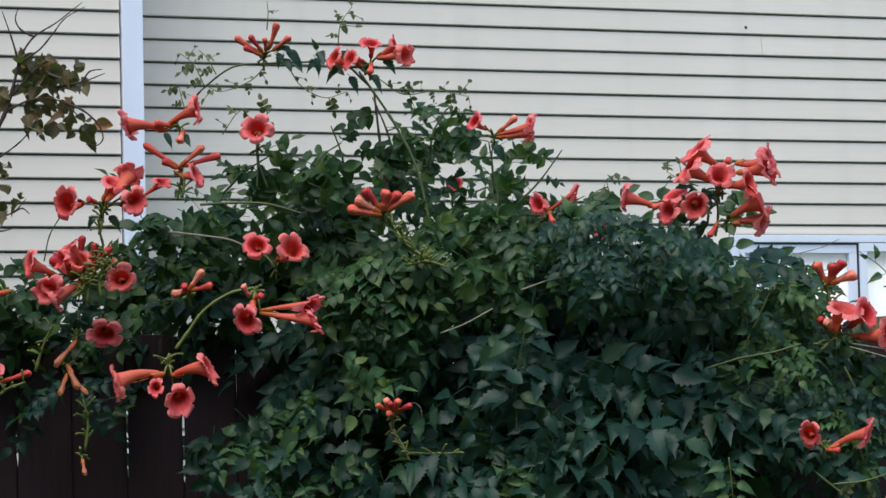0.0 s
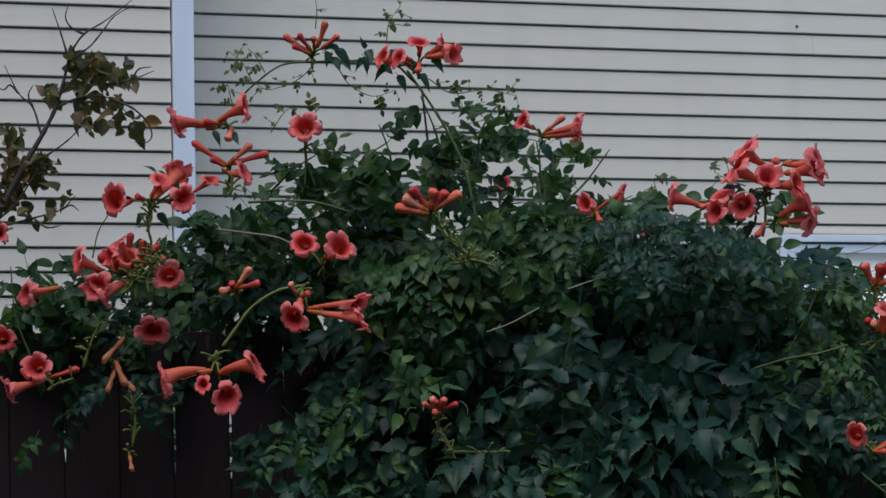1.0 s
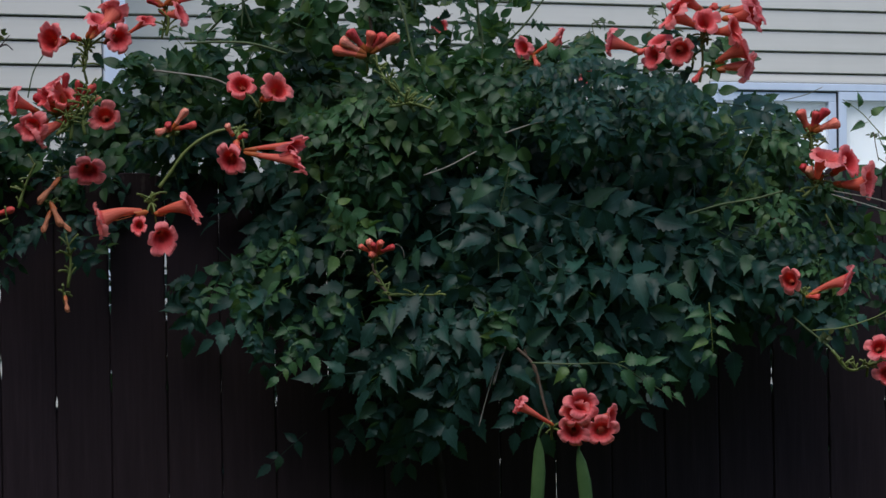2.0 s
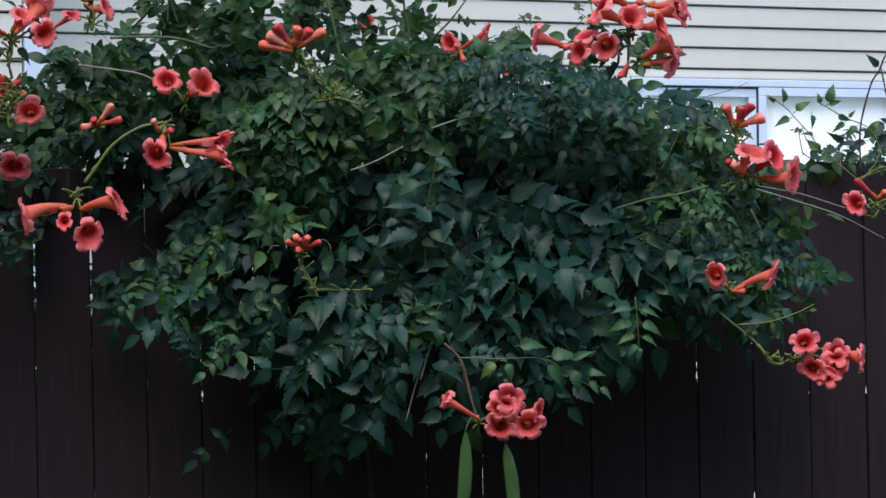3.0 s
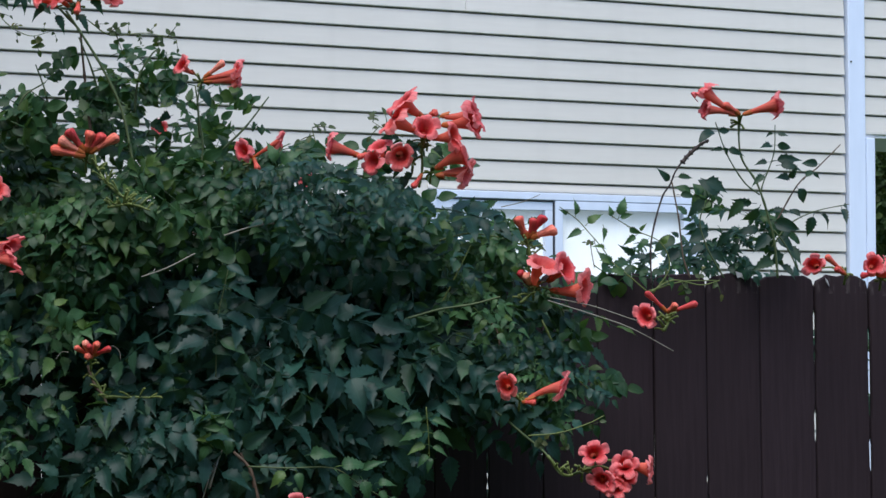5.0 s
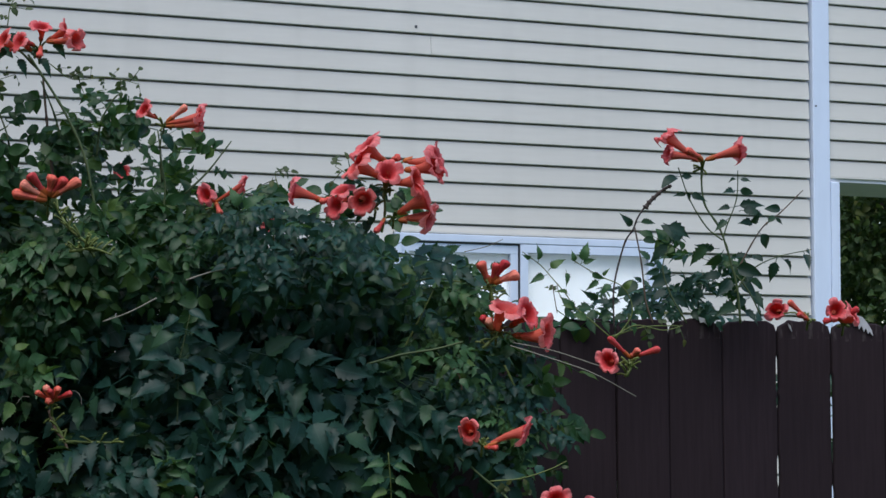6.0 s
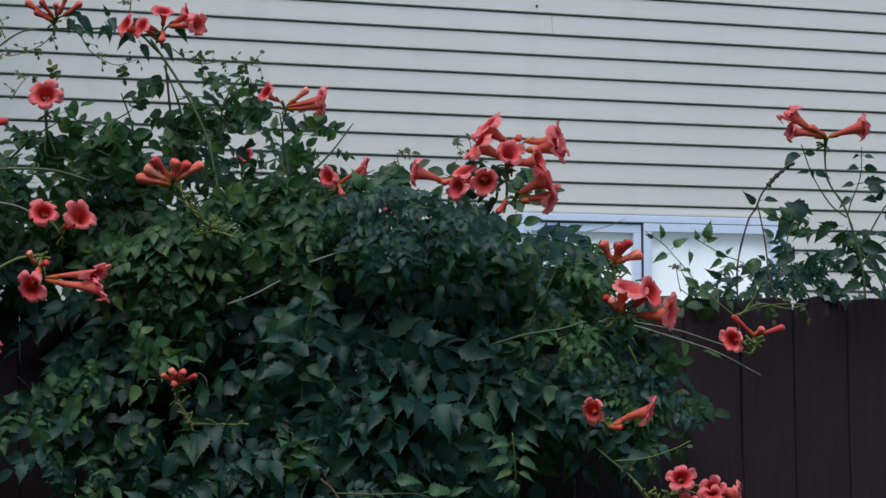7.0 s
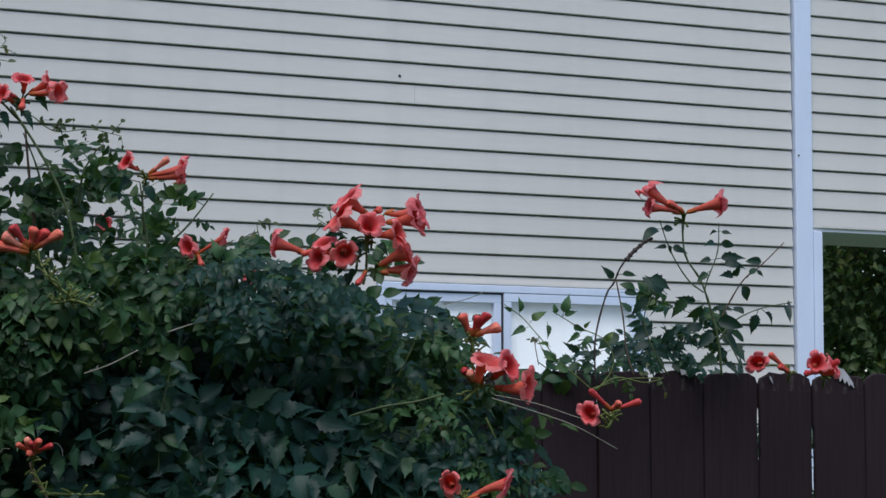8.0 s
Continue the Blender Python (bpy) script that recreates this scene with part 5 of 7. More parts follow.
# thin tendrils with tiny leaves round the top shoot
leafy_spray(vine, [(-0.404, -0.290, 2.289), (-0.425, -0.290, 2.332), (-0.451, -0.290, 2.354)], 0.0012, STALK, TINY, 0.014, spray_rng, 0.85, 1)
leafy_spray(vine, [(-0.382, -0.290, 2.312), (-0.398, -0.290, 2.342), (-0.414, -0.290, 2.359)], 0.0012, STALK, TINY, 0.014, spray_rng, 0.85, 1)
leafy_spray(vine, [(-0.285, -0.290, 2.330), (-0.318, -0.290, 2.298), (-0.372, -0.290, 2.279), (-0.398, -0.290, 2.289)], 0.0012, STALK, TINY, 0.014, spray_rng, 0.85, 1)
leafy_spray(vine, [(-0.243, -0.290, 2.318), (-0.222, -0.290, 2.286), (-0.179, -0.290, 2.263), (-0.136, -0.290, 2.273)], 0.0012, STALK, TINY, 0.014, spray_rng, 0.85, 1)
leafy_spray(vine, [(-0.151, -0.290, 2.365), (-0.145, -0.290, 2.403), (-0.123, -0.290, 2.435)], 0.0012, STALK, TINY, 0.014, spray_rng, 0.85, 1)
leafy_spray(vine, [(-0.285, -0.290, 2.394), (-0.282, -0.290, 2.427), (-0.284, -0.290, 2.448)], 0.0012, STALK, TINY, 0.014, spray_rng, 0.85, 1)
leafy_spray(vine, [(-0.372, -0.290, 2.197), (-0.351, -0.290, 2.229), (-0.335, -0.290, 2.244)], 0.0012, STALK, TINY, 0.014, spray_rng, 0.85, 1)
leafy_spray(vine, [(-0.308, -0.290, 2.196), (-0.292, -0.290, 2.228), (-0.278, -0.290, 2.243)], 0.0012, STALK, TINY, 0.014, spray_rng, 0.85, 1)
leafy_spray(vine, [(-0.072, -0.290, 2.294), (-0.029, -0.290, 2.266), (0.035, -0.290, 2.271), (0.093, -0.290, 2.259)], 0.0012, STALK, TINY, 0.014, spray_rng, 0.85, 1)
leafy_spray(vine, [(-0.442, -0.290, 2.246), (-0.449, -0.290, 2.273), (-0.452, -0.290, 2.289)], 0.0012, STALK, TINY, 0.014, spray_rng, 0.85, 1)
leafy_spray(vine, [(0.521, -0.290, 2.080), (0.490, -0.290, 2.092), (0.463, -0.290, 2.108)], 0.0012, STALK, TINY, 0.014, spray_rng, 0.85, 1)
leafy_spray(vine, [(0.356, -0.290, 2.067), (0.351, -0.290, 2.083), (0.349, -0.290, 2.096)], 0.0012, STALK, TINY, 0.014, spray_rng, 0.85, 1)

# leafy shoots that stand out of the mass
leafy_spray(vine, [(0.016, -0.250, 2.125), (0.023, -0.250, 2.189), (0.045, -0.250, 2.232), (0.061, -0.250, 2.248)], 0.0025, GREEN_STEM, SMALL, 0.03, spray_rng, 0.6, 1)
leafy_spray(vine, [(-0.043, -0.250, 2.126), (-0.063, -0.250, 2.202), (-0.089, -0.250, 2.267)], 0.0025, GREEN_STEM, SMALL, 0.035, spray_rng, 0.85, 1)
leafy_spray(vine, [(0.139, -0.250, 2.079), (0.135, -0.250, 2.139), (0.130, -0.250, 2.177)], 0.0025, GREEN_STEM, SMALL, 0.03, spray_rng, 0.7, 1)
leafy_spray(vine, [(0.182, -0.250, 2.057), (0.225, -0.250, 2.100), (0.269, -0.250, 2.158)], 0.0025, GREEN_STEM, SMALL, 0.03, spray_rng, 0.6, 1)
leafy_spray(vine, [(-0.140, -0.250, 2.095), (-0.150, -0.250, 2.160), (-0.169, -0.250, 2.214)], 0.0025, GREEN_STEM, SMALL, 0.04, spray_rng, 0.6, 1)
leafy_spray(vine, [(-0.204, -0.250, 2.096), (-0.193, -0.250, 2.150), (-0.150, -0.250, 2.181)], 0.0025, GREEN_STEM, SMALL, 0.035, spray_rng, 0.75, 1)
leafy_spray(vine, [(-0.291, -0.250, 2.097), (-0.306, -0.250, 2.141), (-0.311, -0.250, 2.171)], 0.0025, GREEN_STEM, SMALL, 0.03, spray_rng, 0.7, 1)
leafy_spray(vine, [(-0.377, -0.250, 2.088), (-0.333, -0.250, 2.130), (-0.290, -0.250, 2.157)], 0.0025, GREEN_STEM, SMALL, 0.035, spray_rng, 0.75, 1)
leafy_spray(vine, [(-0.852, -0.250, 1.858), (-0.809, -0.250, 1.890), (-0.722, -0.250, 1.942)], 0.002, GREEN_STEM, SMALL, 0.035, spray_rng, 0.8, 1)
leafy_spray(vine, [(-0.831, -0.250, 1.772), (-0.863, -0.250, 1.858), (-0.873, -0.250, 1.955)], 0.002, GREEN_STEM, SMALL, 0.04, spray_rng, 0.7, 1)
leafy_spray(vine, [(0.585, -0.250, 1.884), (0.649, -0.250, 1.900), (0.713, -0.250, 1.893)], 0.002, STALK, FRESH, 0.04, spray_rng, 0.35, 1)
leafy_spray(vine, [(0.589, -0.300, 1.758), (0.620, -0.300, 1.818), (0.648, -0.300, 1.875)], 0.002, STALK, FRESH, 0.03, spray_rng, 0.6, 1)
leafy_spray(vine, [(0.779, -0.330, 1.733), (0.822, -0.330, 1.649), (0.886, -0.330, 1.585)], 0.002, STALK, SMALL, 0.04, spray_rng, 0.7, 1)

# single leaves that hang out in front
place_leaf(vine, ONE, (-0.272, -0.300, 2.347), (-0.241, -0.320, 2.359), (0.1, -0.8, 0.6))
place_leaf(vine, ONE, (-0.252, -0.300, 2.358), (-0.225, -0.320, 2.331), (0.1, -0.8, 0.6))
place_leaf(vine, ONE, (-0.194, -0.300, 2.354), (-0.175, -0.320, 2.322), (0.1, -0.8, 0.6))
place_leaf(vine, ONE, (-0.146, -0.300, 2.321), (-0.173, -0.320, 2.300), (0.1, -0.8, 0.6))
place_leaf(vine, ONE, (-0.095, -0.300, 2.309), (-0.069, -0.320, 2.277), (0.1, -0.8, 0.6))
place_leaf(vine, ONE, (-0.135, -0.300, 2.306), (-0.112, -0.320, 2.278), (0.1, -0.8, 0.6))
place_leaf(vine, ONE, (-0.258, -0.300, 2.344), (-0.241, -0.320, 2.314), (0.1, -0.8, 0.6))
place_leaf(vine, ONE, (-0.071, -0.300, 2.336), (-0.044, -0.320, 2.313), (0.1, -0.8, 0.6))
place_leaf(vine, ONE, (0.113, -0.300, 2.182), (0.091, -0.320, 2.157), (0.1, -0.8, 0.6))
place_leaf(vine, ONE, (0.134, -0.300, 2.171), (0.155, -0.320, 2.142), (0.1, -0.8, 0.6))
place_leaf(vine, ONE, (-0.452, -0.300, 2.197), (-0.429, -0.320, 2.176), (0.1, -0.8, 0.6))
place_leaf(vine, ONE, (-0.484, -0.300, 2.205), (-0.464, -0.320, 2.181), (0.1, -0.8, 0.6))
place_leaf(vine, ONE, (-0.606, -0.300, 2.053), (-0.627, -0.320, 2.030), (0.1, -0.8, 0.6))
place_leaf(vine, ONE, (-0.592, -0.300, 2.052), (-0.563, -0.320, 2.029), (0.1, -0.8, 0.6))
place_leaf(vine, ONE, (0.552, -0.300, 2.063), (0.528, -0.320, 2.046), (0.1, -0.8, 0.6))
place_leaf(vine, ONE, (0.573, -0.300, 2.063), (0.594, -0.320, 2.047), (0.1, -0.8, 0.6))
place_leaf(vine, ONE_FRESH, (0.281, -0.340, 2.014), (0.317, -0.360, 2.054), (0.1, -0.8, 0.6))
place_leaf(vine, ONE_FRESH, (0.278, -0.340, 2.016), (0.268, -0.360, 2.062), (0.1, -0.8, 0.6))
place_leaf(vine, ONE_FRESH, (0.283, -0.340, 2.011), (0.319, -0.360, 2.019), (0.1, -0.8, 0.6))
place_leaf(vine, BIG, (0.227, -0.450, 1.464), (0.333, -0.480, 1.493), (0.2, -0.8, 0.6))
place_leaf(vine, ONE_FRESH, (0.321, -0.480, 1.483), (0.373, -0.500, 1.495), (0.1, -0.9, 0.5))
place_leaf(vine, ONE_FRESH, (0.376, -0.480, 1.462), (0.434, -0.500, 1.480), (0.1, -0.9, 0.5))
place_leaf(vine, ONE_FRESH, (0.376, -0.480, 1.460), (0.409, -0.500, 1.413), (0.1, -0.9, 0.5))
place_leaf(vine, ONE_FRESH, (0.420, -0.480, 1.453), (0.461, -0.500, 1.480), (0.1, -0.9, 0.5))
place_leaf(vine, ONE_FRESH, (0.423, -0.480, 1.447), (0.442, -0.500, 1.403), (0.1, -0.9, 0.5))
place_leaf(vine, ONE_FRESH, (0.448, -0.480, 1.433), (0.480, -0.500, 1.441), (0.1, -0.9, 0.5))
place_leaf(vine, ONE_FRESH, (0.454, -0.480, 1.425), (0.472, -0.500, 1.400), (0.1, -0.9, 0.5))
place_leaf(vine, ONE_FRESH, (0.471, -0.480, 1.412), (0.498, -0.500, 1.392), (0.1, -0.9, 0.5))
place_leaf(vine, ONE_FRESH, (0.292, -0.480, 1.462), (0.260, -0.500, 1.433), (0.1, -0.9, 0.5))
place_leaf(vine, ONE_FRESH, (0.304, -0.480, 1.460), (0.321, -0.500, 1.427), (0.1, -0.9, 0.5))
stem(vine, [(0.546, -0.450, 1.571), (0.550, -0.450, 1.522), (0.552, -0.450, 1.480)], 0.00105, 0.000675, STALK)
place_leaf(vine, ONE_FRESH, (0.547, -0.450, 1.550), (0.503, -0.470, 1.553), (0.0, -0.9, 0.5))
place_leaf(vine, ONE_FRESH, (0.548, -0.450, 1.548), (0.588, -0.470, 1.542), (0.0, -0.9, 0.5))
place_leaf(vine, ONE_FRESH, (0.549, -0.450, 1.526), (0.499, -0.470, 1.520), (0.0, -0.9, 0.5))
place_leaf(vine, ONE_FRESH, (0.549, -0.450, 1.524), (0.592, -0.470, 1.515), (0.0, -0.9, 0.5))
place_leaf(vine, ONE_FRESH, (0.551, -0.450, 1.503), (0.511, -0.470, 1.495), (0.0, -0.9, 0.5))
place_leaf(vine, ONE_FRESH, (0.551, -0.450, 1.501), (0.583, -0.470, 1.489), (0.0, -0.9, 0.5))
place_leaf(vine, ONE_FRESH, (0.552, -0.450, 1.488), (0.530, -0.470, 1.469), (0.0, -0.9, 0.5))
place_leaf(vine, ONE_FRESH, (0.552, -0.450, 1.484), (0.550, -0.470, 1.458), (0.0, -0.9, 0.5))
place_leaf(vine, ONE, (0.176, -0.410, 1.833), (0.211, -0.430, 1.815), (0.0, -0.85, 0.6))
place_leaf(vine, ONE, (0.175, -0.410, 1.820), (0.136, -0.430, 1.806), (0.0, -0.85, 0.6))
place_leaf(vine, ONE, (0.172, -0.410, 1.794), (0.237, -0.430, 1.780), (0.0, -0.85, 0.6))
place_leaf(vine, ONE, (0.170, -0.410, 1.792), (0.120, -0.430, 1.782), (0.0, -0.85, 0.6))
place_leaf(vine, ONE, (0.164, -0.410, 1.742), (0.096, -0.430, 1.737), (0.0, -0.85, 0.6))
place_leaf(vine, ONE, (0.166, -0.410, 1.740), (0.238, -0.430, 1.728), (0.0, -0.85, 0.6))
place_leaf(vine, ONE, (0.177, -0.410, 1.851), (0.173, -0.430, 1.876), (0.0, -0.85, 0.6))
place_leaf(vine, ONE, (0.160, -0.410, 1.701), (0.118, -0.430, 1.679), (0.0, -0.85, 0.6))
place_leaf(vine, ONE, (0.160, -0.410, 1.699), (0.211, -0.430, 1.674), (0.0, -0.85, 0.6))
place_leaf(vine, BIG, (-0.419, 0.035, 1.891), (-0.483, 0.005, 1.821), (0.2, -0.9, 0.5))
place_leaf(vine, BIG, (-0.468, 0.078, 1.945), (-0.449, 0.048, 1.887), (-0.3, -0.9, 0.5))
place_leaf(vine, BIG, (-0.507, 0.088, 1.940), (-0.426, 0.058, 1.860), (0.0, -0.9, 0.5))
place_leaf(vine, BIG, (-0.500, 0.033, 1.946), (-0.572, 0.003, 1.897), (-0.1, -0.9, 0.5))
place_leaf(vine, BIG, (-0.514, 0.072, 1.899), (-0.502, 0.042, 1.861), (-0.4, -0.9, 0.5))
place_leaf(vine, BIG, (-0.522, 0.071, 1.959), (-0.441, 0.041, 1.895), (-0.3, -0.9, 0.5))
place_leaf(vine, BIG, (-0.434, 0.089, 1.906), (-0.367, 0.059, 1.837), (0.2, -0.9, 0.5))
place_leaf(vine, BIG, (-0.522, 0.107, 1.894), (-0.574, 0.077, 1.827), (0.2, -0.9, 0.5))
place_leaf(vine, BIG, (-0.501, 0.069, 1.927), (-0.431, 0.039, 1.874), (0.3, -0.9, 0.5))
place_leaf(vine, BIG, (-0.521, 0.102, 1.901), (-0.525, 0.072, 1.845), (0.3, -0.9, 0.5))
place_leaf(vine, BIG, (-0.457, 0.048, 1.929), (-0.483, 0.018, 1.866), (-0.3, -0.9, 0.5))
place_leaf(vine, BIG, (-0.432, 0.103, 1.949), (-0.461, 0.073, 1.871), (0.2, -0.9, 0.5))
place_leaf(vine, BIG, (-0.495, 0.082, 1.929), (-0.479, 0.052, 1.887), (-0.2, -0.9, 0.5))
place_leaf(vine, BIG, (-0.494, 0.080, 1.896), (-0.559, 0.050, 1.826), (0.2, -0.9, 0.5))
place_leaf(vine, BIG, (-0.431, 0.090, 1.955), (-0.499, 0.060, 1.894), (-0.2, -0.9, 0.5))
place_leaf(vine, BIG, (-0.535, 0.039, 1.899), (-0.529, 0.009, 1.827), (-0.2, -0.9, 0.5))
place_leaf(vine, BIG, (-0.700, 0.064, 1.880), (-0.662, 0.034, 1.853), (-0.1, -0.9, 0.5))
place_leaf(vine, BIG, (-0.703, 0.037, 1.895), (-0.627, 0.007, 1.868), (0.2, -0.9, 0.5))
place_leaf(vine, BIG, (-0.735, 0.095, 1.932), (-0.785, 0.065, 1.897), (0.2, -0.9, 0.5))
place_leaf(vine, BIG, (-0.678, 0.109, 1.949), (-0.730, 0.079, 1.923), (-0.1, -0.9, 0.5))
place_leaf(vine, BIG, (-0.633, 0.039, 1.888), (-0.655, 0.009, 1.863), (-0.0, -0.9, 0.5))
place_leaf(vine, BIG, (-0.616, 0.102, 1.891), (-0.572, 0.072, 1.817), (0.2, -0.9, 0.5))
place_leaf(vine, BIG, (-0.660, 0.083, 1.932), (-0.686, 0.053, 1.902), (-0.0, -0.9, 0.5))
place_leaf(vine, BIG, (-0.595, 0.077, 1.939), (-0.609, 0.047, 1.885), (-0.3, -0.9, 0.5))
place_leaf(vine, SMALL, (-0.633, -0.150, 1.865), (-0.622, -0.180, 1.814), (0, -1, 0.35))
place_leaf(vine, SMALL, (-0.639, -0.150, 1.816), (-0.674, -0.180, 1.772), (0, -1, 0.35))
place_leaf(vine, FRESH, (0.192, -0.450, 1.565), (0.139, -0.480, 1.474), (0.2, -0.9, 0.5))
place_leaf(vine, BIG, (0.048, -0.430, 1.525), (0.006, -0.460, 1.484), (0.1, -0.8, 0.7))
place_leaf(vine, FRESH, (-0.231, -0.380, 1.629), (-0.229, -0.410, 1.660), (0.1, -0.9, 0.5))
place_leaf(vine, FRESH, (-0.190, -0.380, 1.494), (-0.266, -0.410, 1.428), (0.1, -0.9, 0.5))
place_leaf(vine, BIG, (-0.386, -0.380, 1.599), (-0.414, -0.410, 1.527), (-0.1, -0.9, 0.3))
place_leaf(vine, BIG, (-0.293, -0.380, 1.650), (-0.332, -0.410, 1.568), (0.1, -0.9, 0.4))
place_leaf(vine, BIG, (-0.066, -0.350, 1.493), (-0.051, -0.380, 1.441), (0.1, -0.9, 0.4))
place_leaf(vine, BIG, (0.193, -0.410, 1.440), (0.170, -0.440, 1.297), (0.1, -0.9, 0.3))
place_leaf(vine, BIG, (-0.035, -0.350, 1.398), (-0.077, -0.380, 1.296), (0.1, -0.9, 0.3))
place_leaf(vine, BIG, (-0.199, -0.150, 1.326), (-0.300, -0.180, 1.242), (0.1, -0.9, 0.3))
place_leaf(vine, FRESH, (-0.807, -0.330, 1.643), (-0.850, -0.360, 1.560), (0.1, -0.9, 0.4))
place_leaf(vine, TINY, (0.744, -0.490, 1.495), (0.760, -0.520, 1.526), (0, -1, 0.35))
place_leaf(vine, TINY, (0.796, -0.490, 1.490), (0.791, -0.520, 1.526), (0, -1, 0.35))
place_leaf(vine, TINY, (0.838, -0.490, 1.536), (0.869, -0.520, 1.551), (0, -1, 0.35))
place_leaf(vine, FRESH, (0.273, -0.450, 1.441), (0.312, -0.480, 1.421), (0.1, -0.8, 0.5))
place_leaf(vine, BIG, (0.344, -0.320, 1.585), (0.416, -0.350, 1.606), (0, -1, 0.35))

place_leaf(vine, ONE, (-0.242, -0.270, 2.348), (-0.253, -0.290, 2.367), (0.3, -0.8, 0.5))
place_leaf(vine, ONE, (-0.237, -0.270, 2.343), (-0.218, -0.290, 2.316), (-0.3, -0.8, 0.5))
place_leaf(vine, ONE, (-0.199, -0.270, 2.347), (-0.183, -0.290, 2.315), (0.3, -0.8, 0.5))
place_leaf(vine, ONE, (-0.188, -0.270, 2.353), (-0.198, -0.290, 2.371), (-0.3, -0.8, 0.5))
place_leaf(vine, ONE, (-0.167, -0.270, 2.341), (-0.134, -0.290, 2.347), (0.3, -0.8, 0.5))
place_leaf(vine, ONE, (-0.172, -0.270, 2.333), (-0.145, -0.290, 2.308), (-0.3, -0.8, 0.5))
place_leaf(vine, ONE, (-0.135, -0.270, 2.346), (-0.111, -0.290, 2.329), (0.3, -0.8, 0.5))
place_leaf(vine, ONE, (-0.253, -0.270, 2.354), (-0.268, -0.290, 2.330), (-0.3, -0.8, 0.5))
place_leaf(vine, ONE, (-0.134, -0.270, 2.358), (-0.145, -0.290, 2.334), (0.3, -0.8, 0.5))
place_leaf(vine, ONE, (-0.113, -0.270, 2.330), (-0.094, -0.290, 2.307), (-0.3, -0.8, 0.5))
place_leaf(vine, ONE, (-0.194, -0.270, 2.342), (-0.207, -0.290, 2.320), (0.3, -0.8, 0.5))
place_leaf(vine, ONE, (0.513, -0.270, 2.011), (0.493, -0.290, 2.025), (-0.3, -0.9, 0.8))
place_leaf(vine, ONE_FRESH, (0.513, -0.270, 2.036), (0.535, -0.290, 2.036), (-0.3, -0.9, 0.7))
place_leaf(vine, ONE, (0.508, -0.270, 2.068), (0.477, -0.290, 2.062), (0.4, -0.9, 0.3))
place_leaf(vine, ONE, (0.509, -0.270, 2.066), (0.484, -0.290, 2.048), (0.2, -0.9, 0.3))
place_leaf(vine, ONE, (0.533, -0.270, 2.048), (0.505, -0.290, 2.057), (0.0, -0.9, 0.0))
place_leaf(vine, ONE, (0.534, -0.270, 2.075), (0.561, -0.290, 2.055), (0.1, -0.9, 0.7))
place_leaf(vine, ONE, (0.522, -0.270, 2.074), (0.495, -0.290, 2.077), (0.4, -0.9, 0.7))
place_leaf(vine, ONE_FRESH, (0.525, -0.270, 2.071), (0.502, -0.290, 2.075), (-0.4, -0.9, 0.7))
place_leaf(vine, ONE, (0.525, -0.270, 2.032), (0.502, -0.290, 2.010), (-0.2, -0.9, 0.2))
place_leaf(vine, ONE, (0.522, -0.270, 2.057), (0.538, -0.290, 2.056), (0.4, -0.9, 0.7))
place_leaf(vine, ONE, (0.505, -0.270, 2.010), (0.482, -0.290, 2.025), (-0.2, -0.9, 0.1))
place_leaf(vine, ONE, (0.522, -0.270, 2.069), (0.546, -0.290, 2.067), (0.1, -0.9, 0.2))
place_leaf(vine, ONE, (0.508, -0.270, 2.080), (0.476, -0.290, 2.074), (0.3, -0.9, 0.4))
place_leaf(vine, ONE, (0.534, -0.270, 2.010), (0.513, -0.290, 1.988), (-0.1, -0.9, 0.5))
place_leaf(vine, ONE, (0.536, -0.270, 2.059), (0.549, -0.290, 2.041), (-0.4, -0.9, 0.5))
place_leaf(vine, ONE, (0.542, -0.270, 2.019), (0.521, -0.290, 1.995), (-0.4, -0.9, 0.2))
# single leaves and shoots that stand out of the curtain, with dark hollows behind them
stem(vine, [(0.153, -0.420, 1.424), (0.162, -0.420, 1.455), (0.169, -0.420, 1.476), (0.182, -0.420, 1.505)], 0.0022, 0.0016, PALE_TWIG)
place_leaf(vine, ONE_FRESH, (0.169, -0.420, 1.491), (0.130, -0.435, 1.573), (0.2, -0.9, 0.3))
place_leaf(vine, ONE_FRESH, (0.174, -0.420, 1.499), (0.153, -0.435, 1.579), (0.2, -0.9, 0.3))
place_leaf(vine, ONE_FRESH, (0.176, -0.420, 1.502), (0.165, -0.435, 1.563), (0.2, -0.9, 0.3))
place_leaf(vine, ONE_FRESH, (0.162, -0.420, 1.495), (0.110, -0.435, 1.544), (0.2, -0.9, 0.3))
place_leaf(vine, ONE_FRESH, (0.182, -0.420, 1.476), (0.190, -0.435, 1.521), (0.2, -0.9, 0.3))
place_leaf(vine, ONE_FRESH, (0.169, -0.420, 1.486), (0.122, -0.435, 1.513), (0.2, -0.9, 0.3))
place_leaf(vine, ONE, (0.205, -0.420, 1.486), (0.258, -0.435, 1.532), (0.1, -0.9, 0.4))
place_leaf(vine, ONE, (0.319, -0.420, 1.494), (0.382, -0.435, 1.473), (0.1, -0.9, 0.4))
place_leaf(vine, ONE, (0.175, -0.400, 1.745), (0.221, -0.415, 1.775), (0.1, -0.9, 0.4))
place_leaf(vine, ONE, (0.170, -0.400, 1.750), (0.104, -0.415, 1.732), (0.1, -0.9, 0.4))
place_leaf(vine, ONE, (0.188, -0.400, 1.786), (0.142, -0.415, 1.804), (0.1, -0.9, 0.4))
place_leaf(vine, ONE, (0.175, -0.400, 1.724), (0.237, -0.415, 1.719), (0.1, -0.9, 0.4))
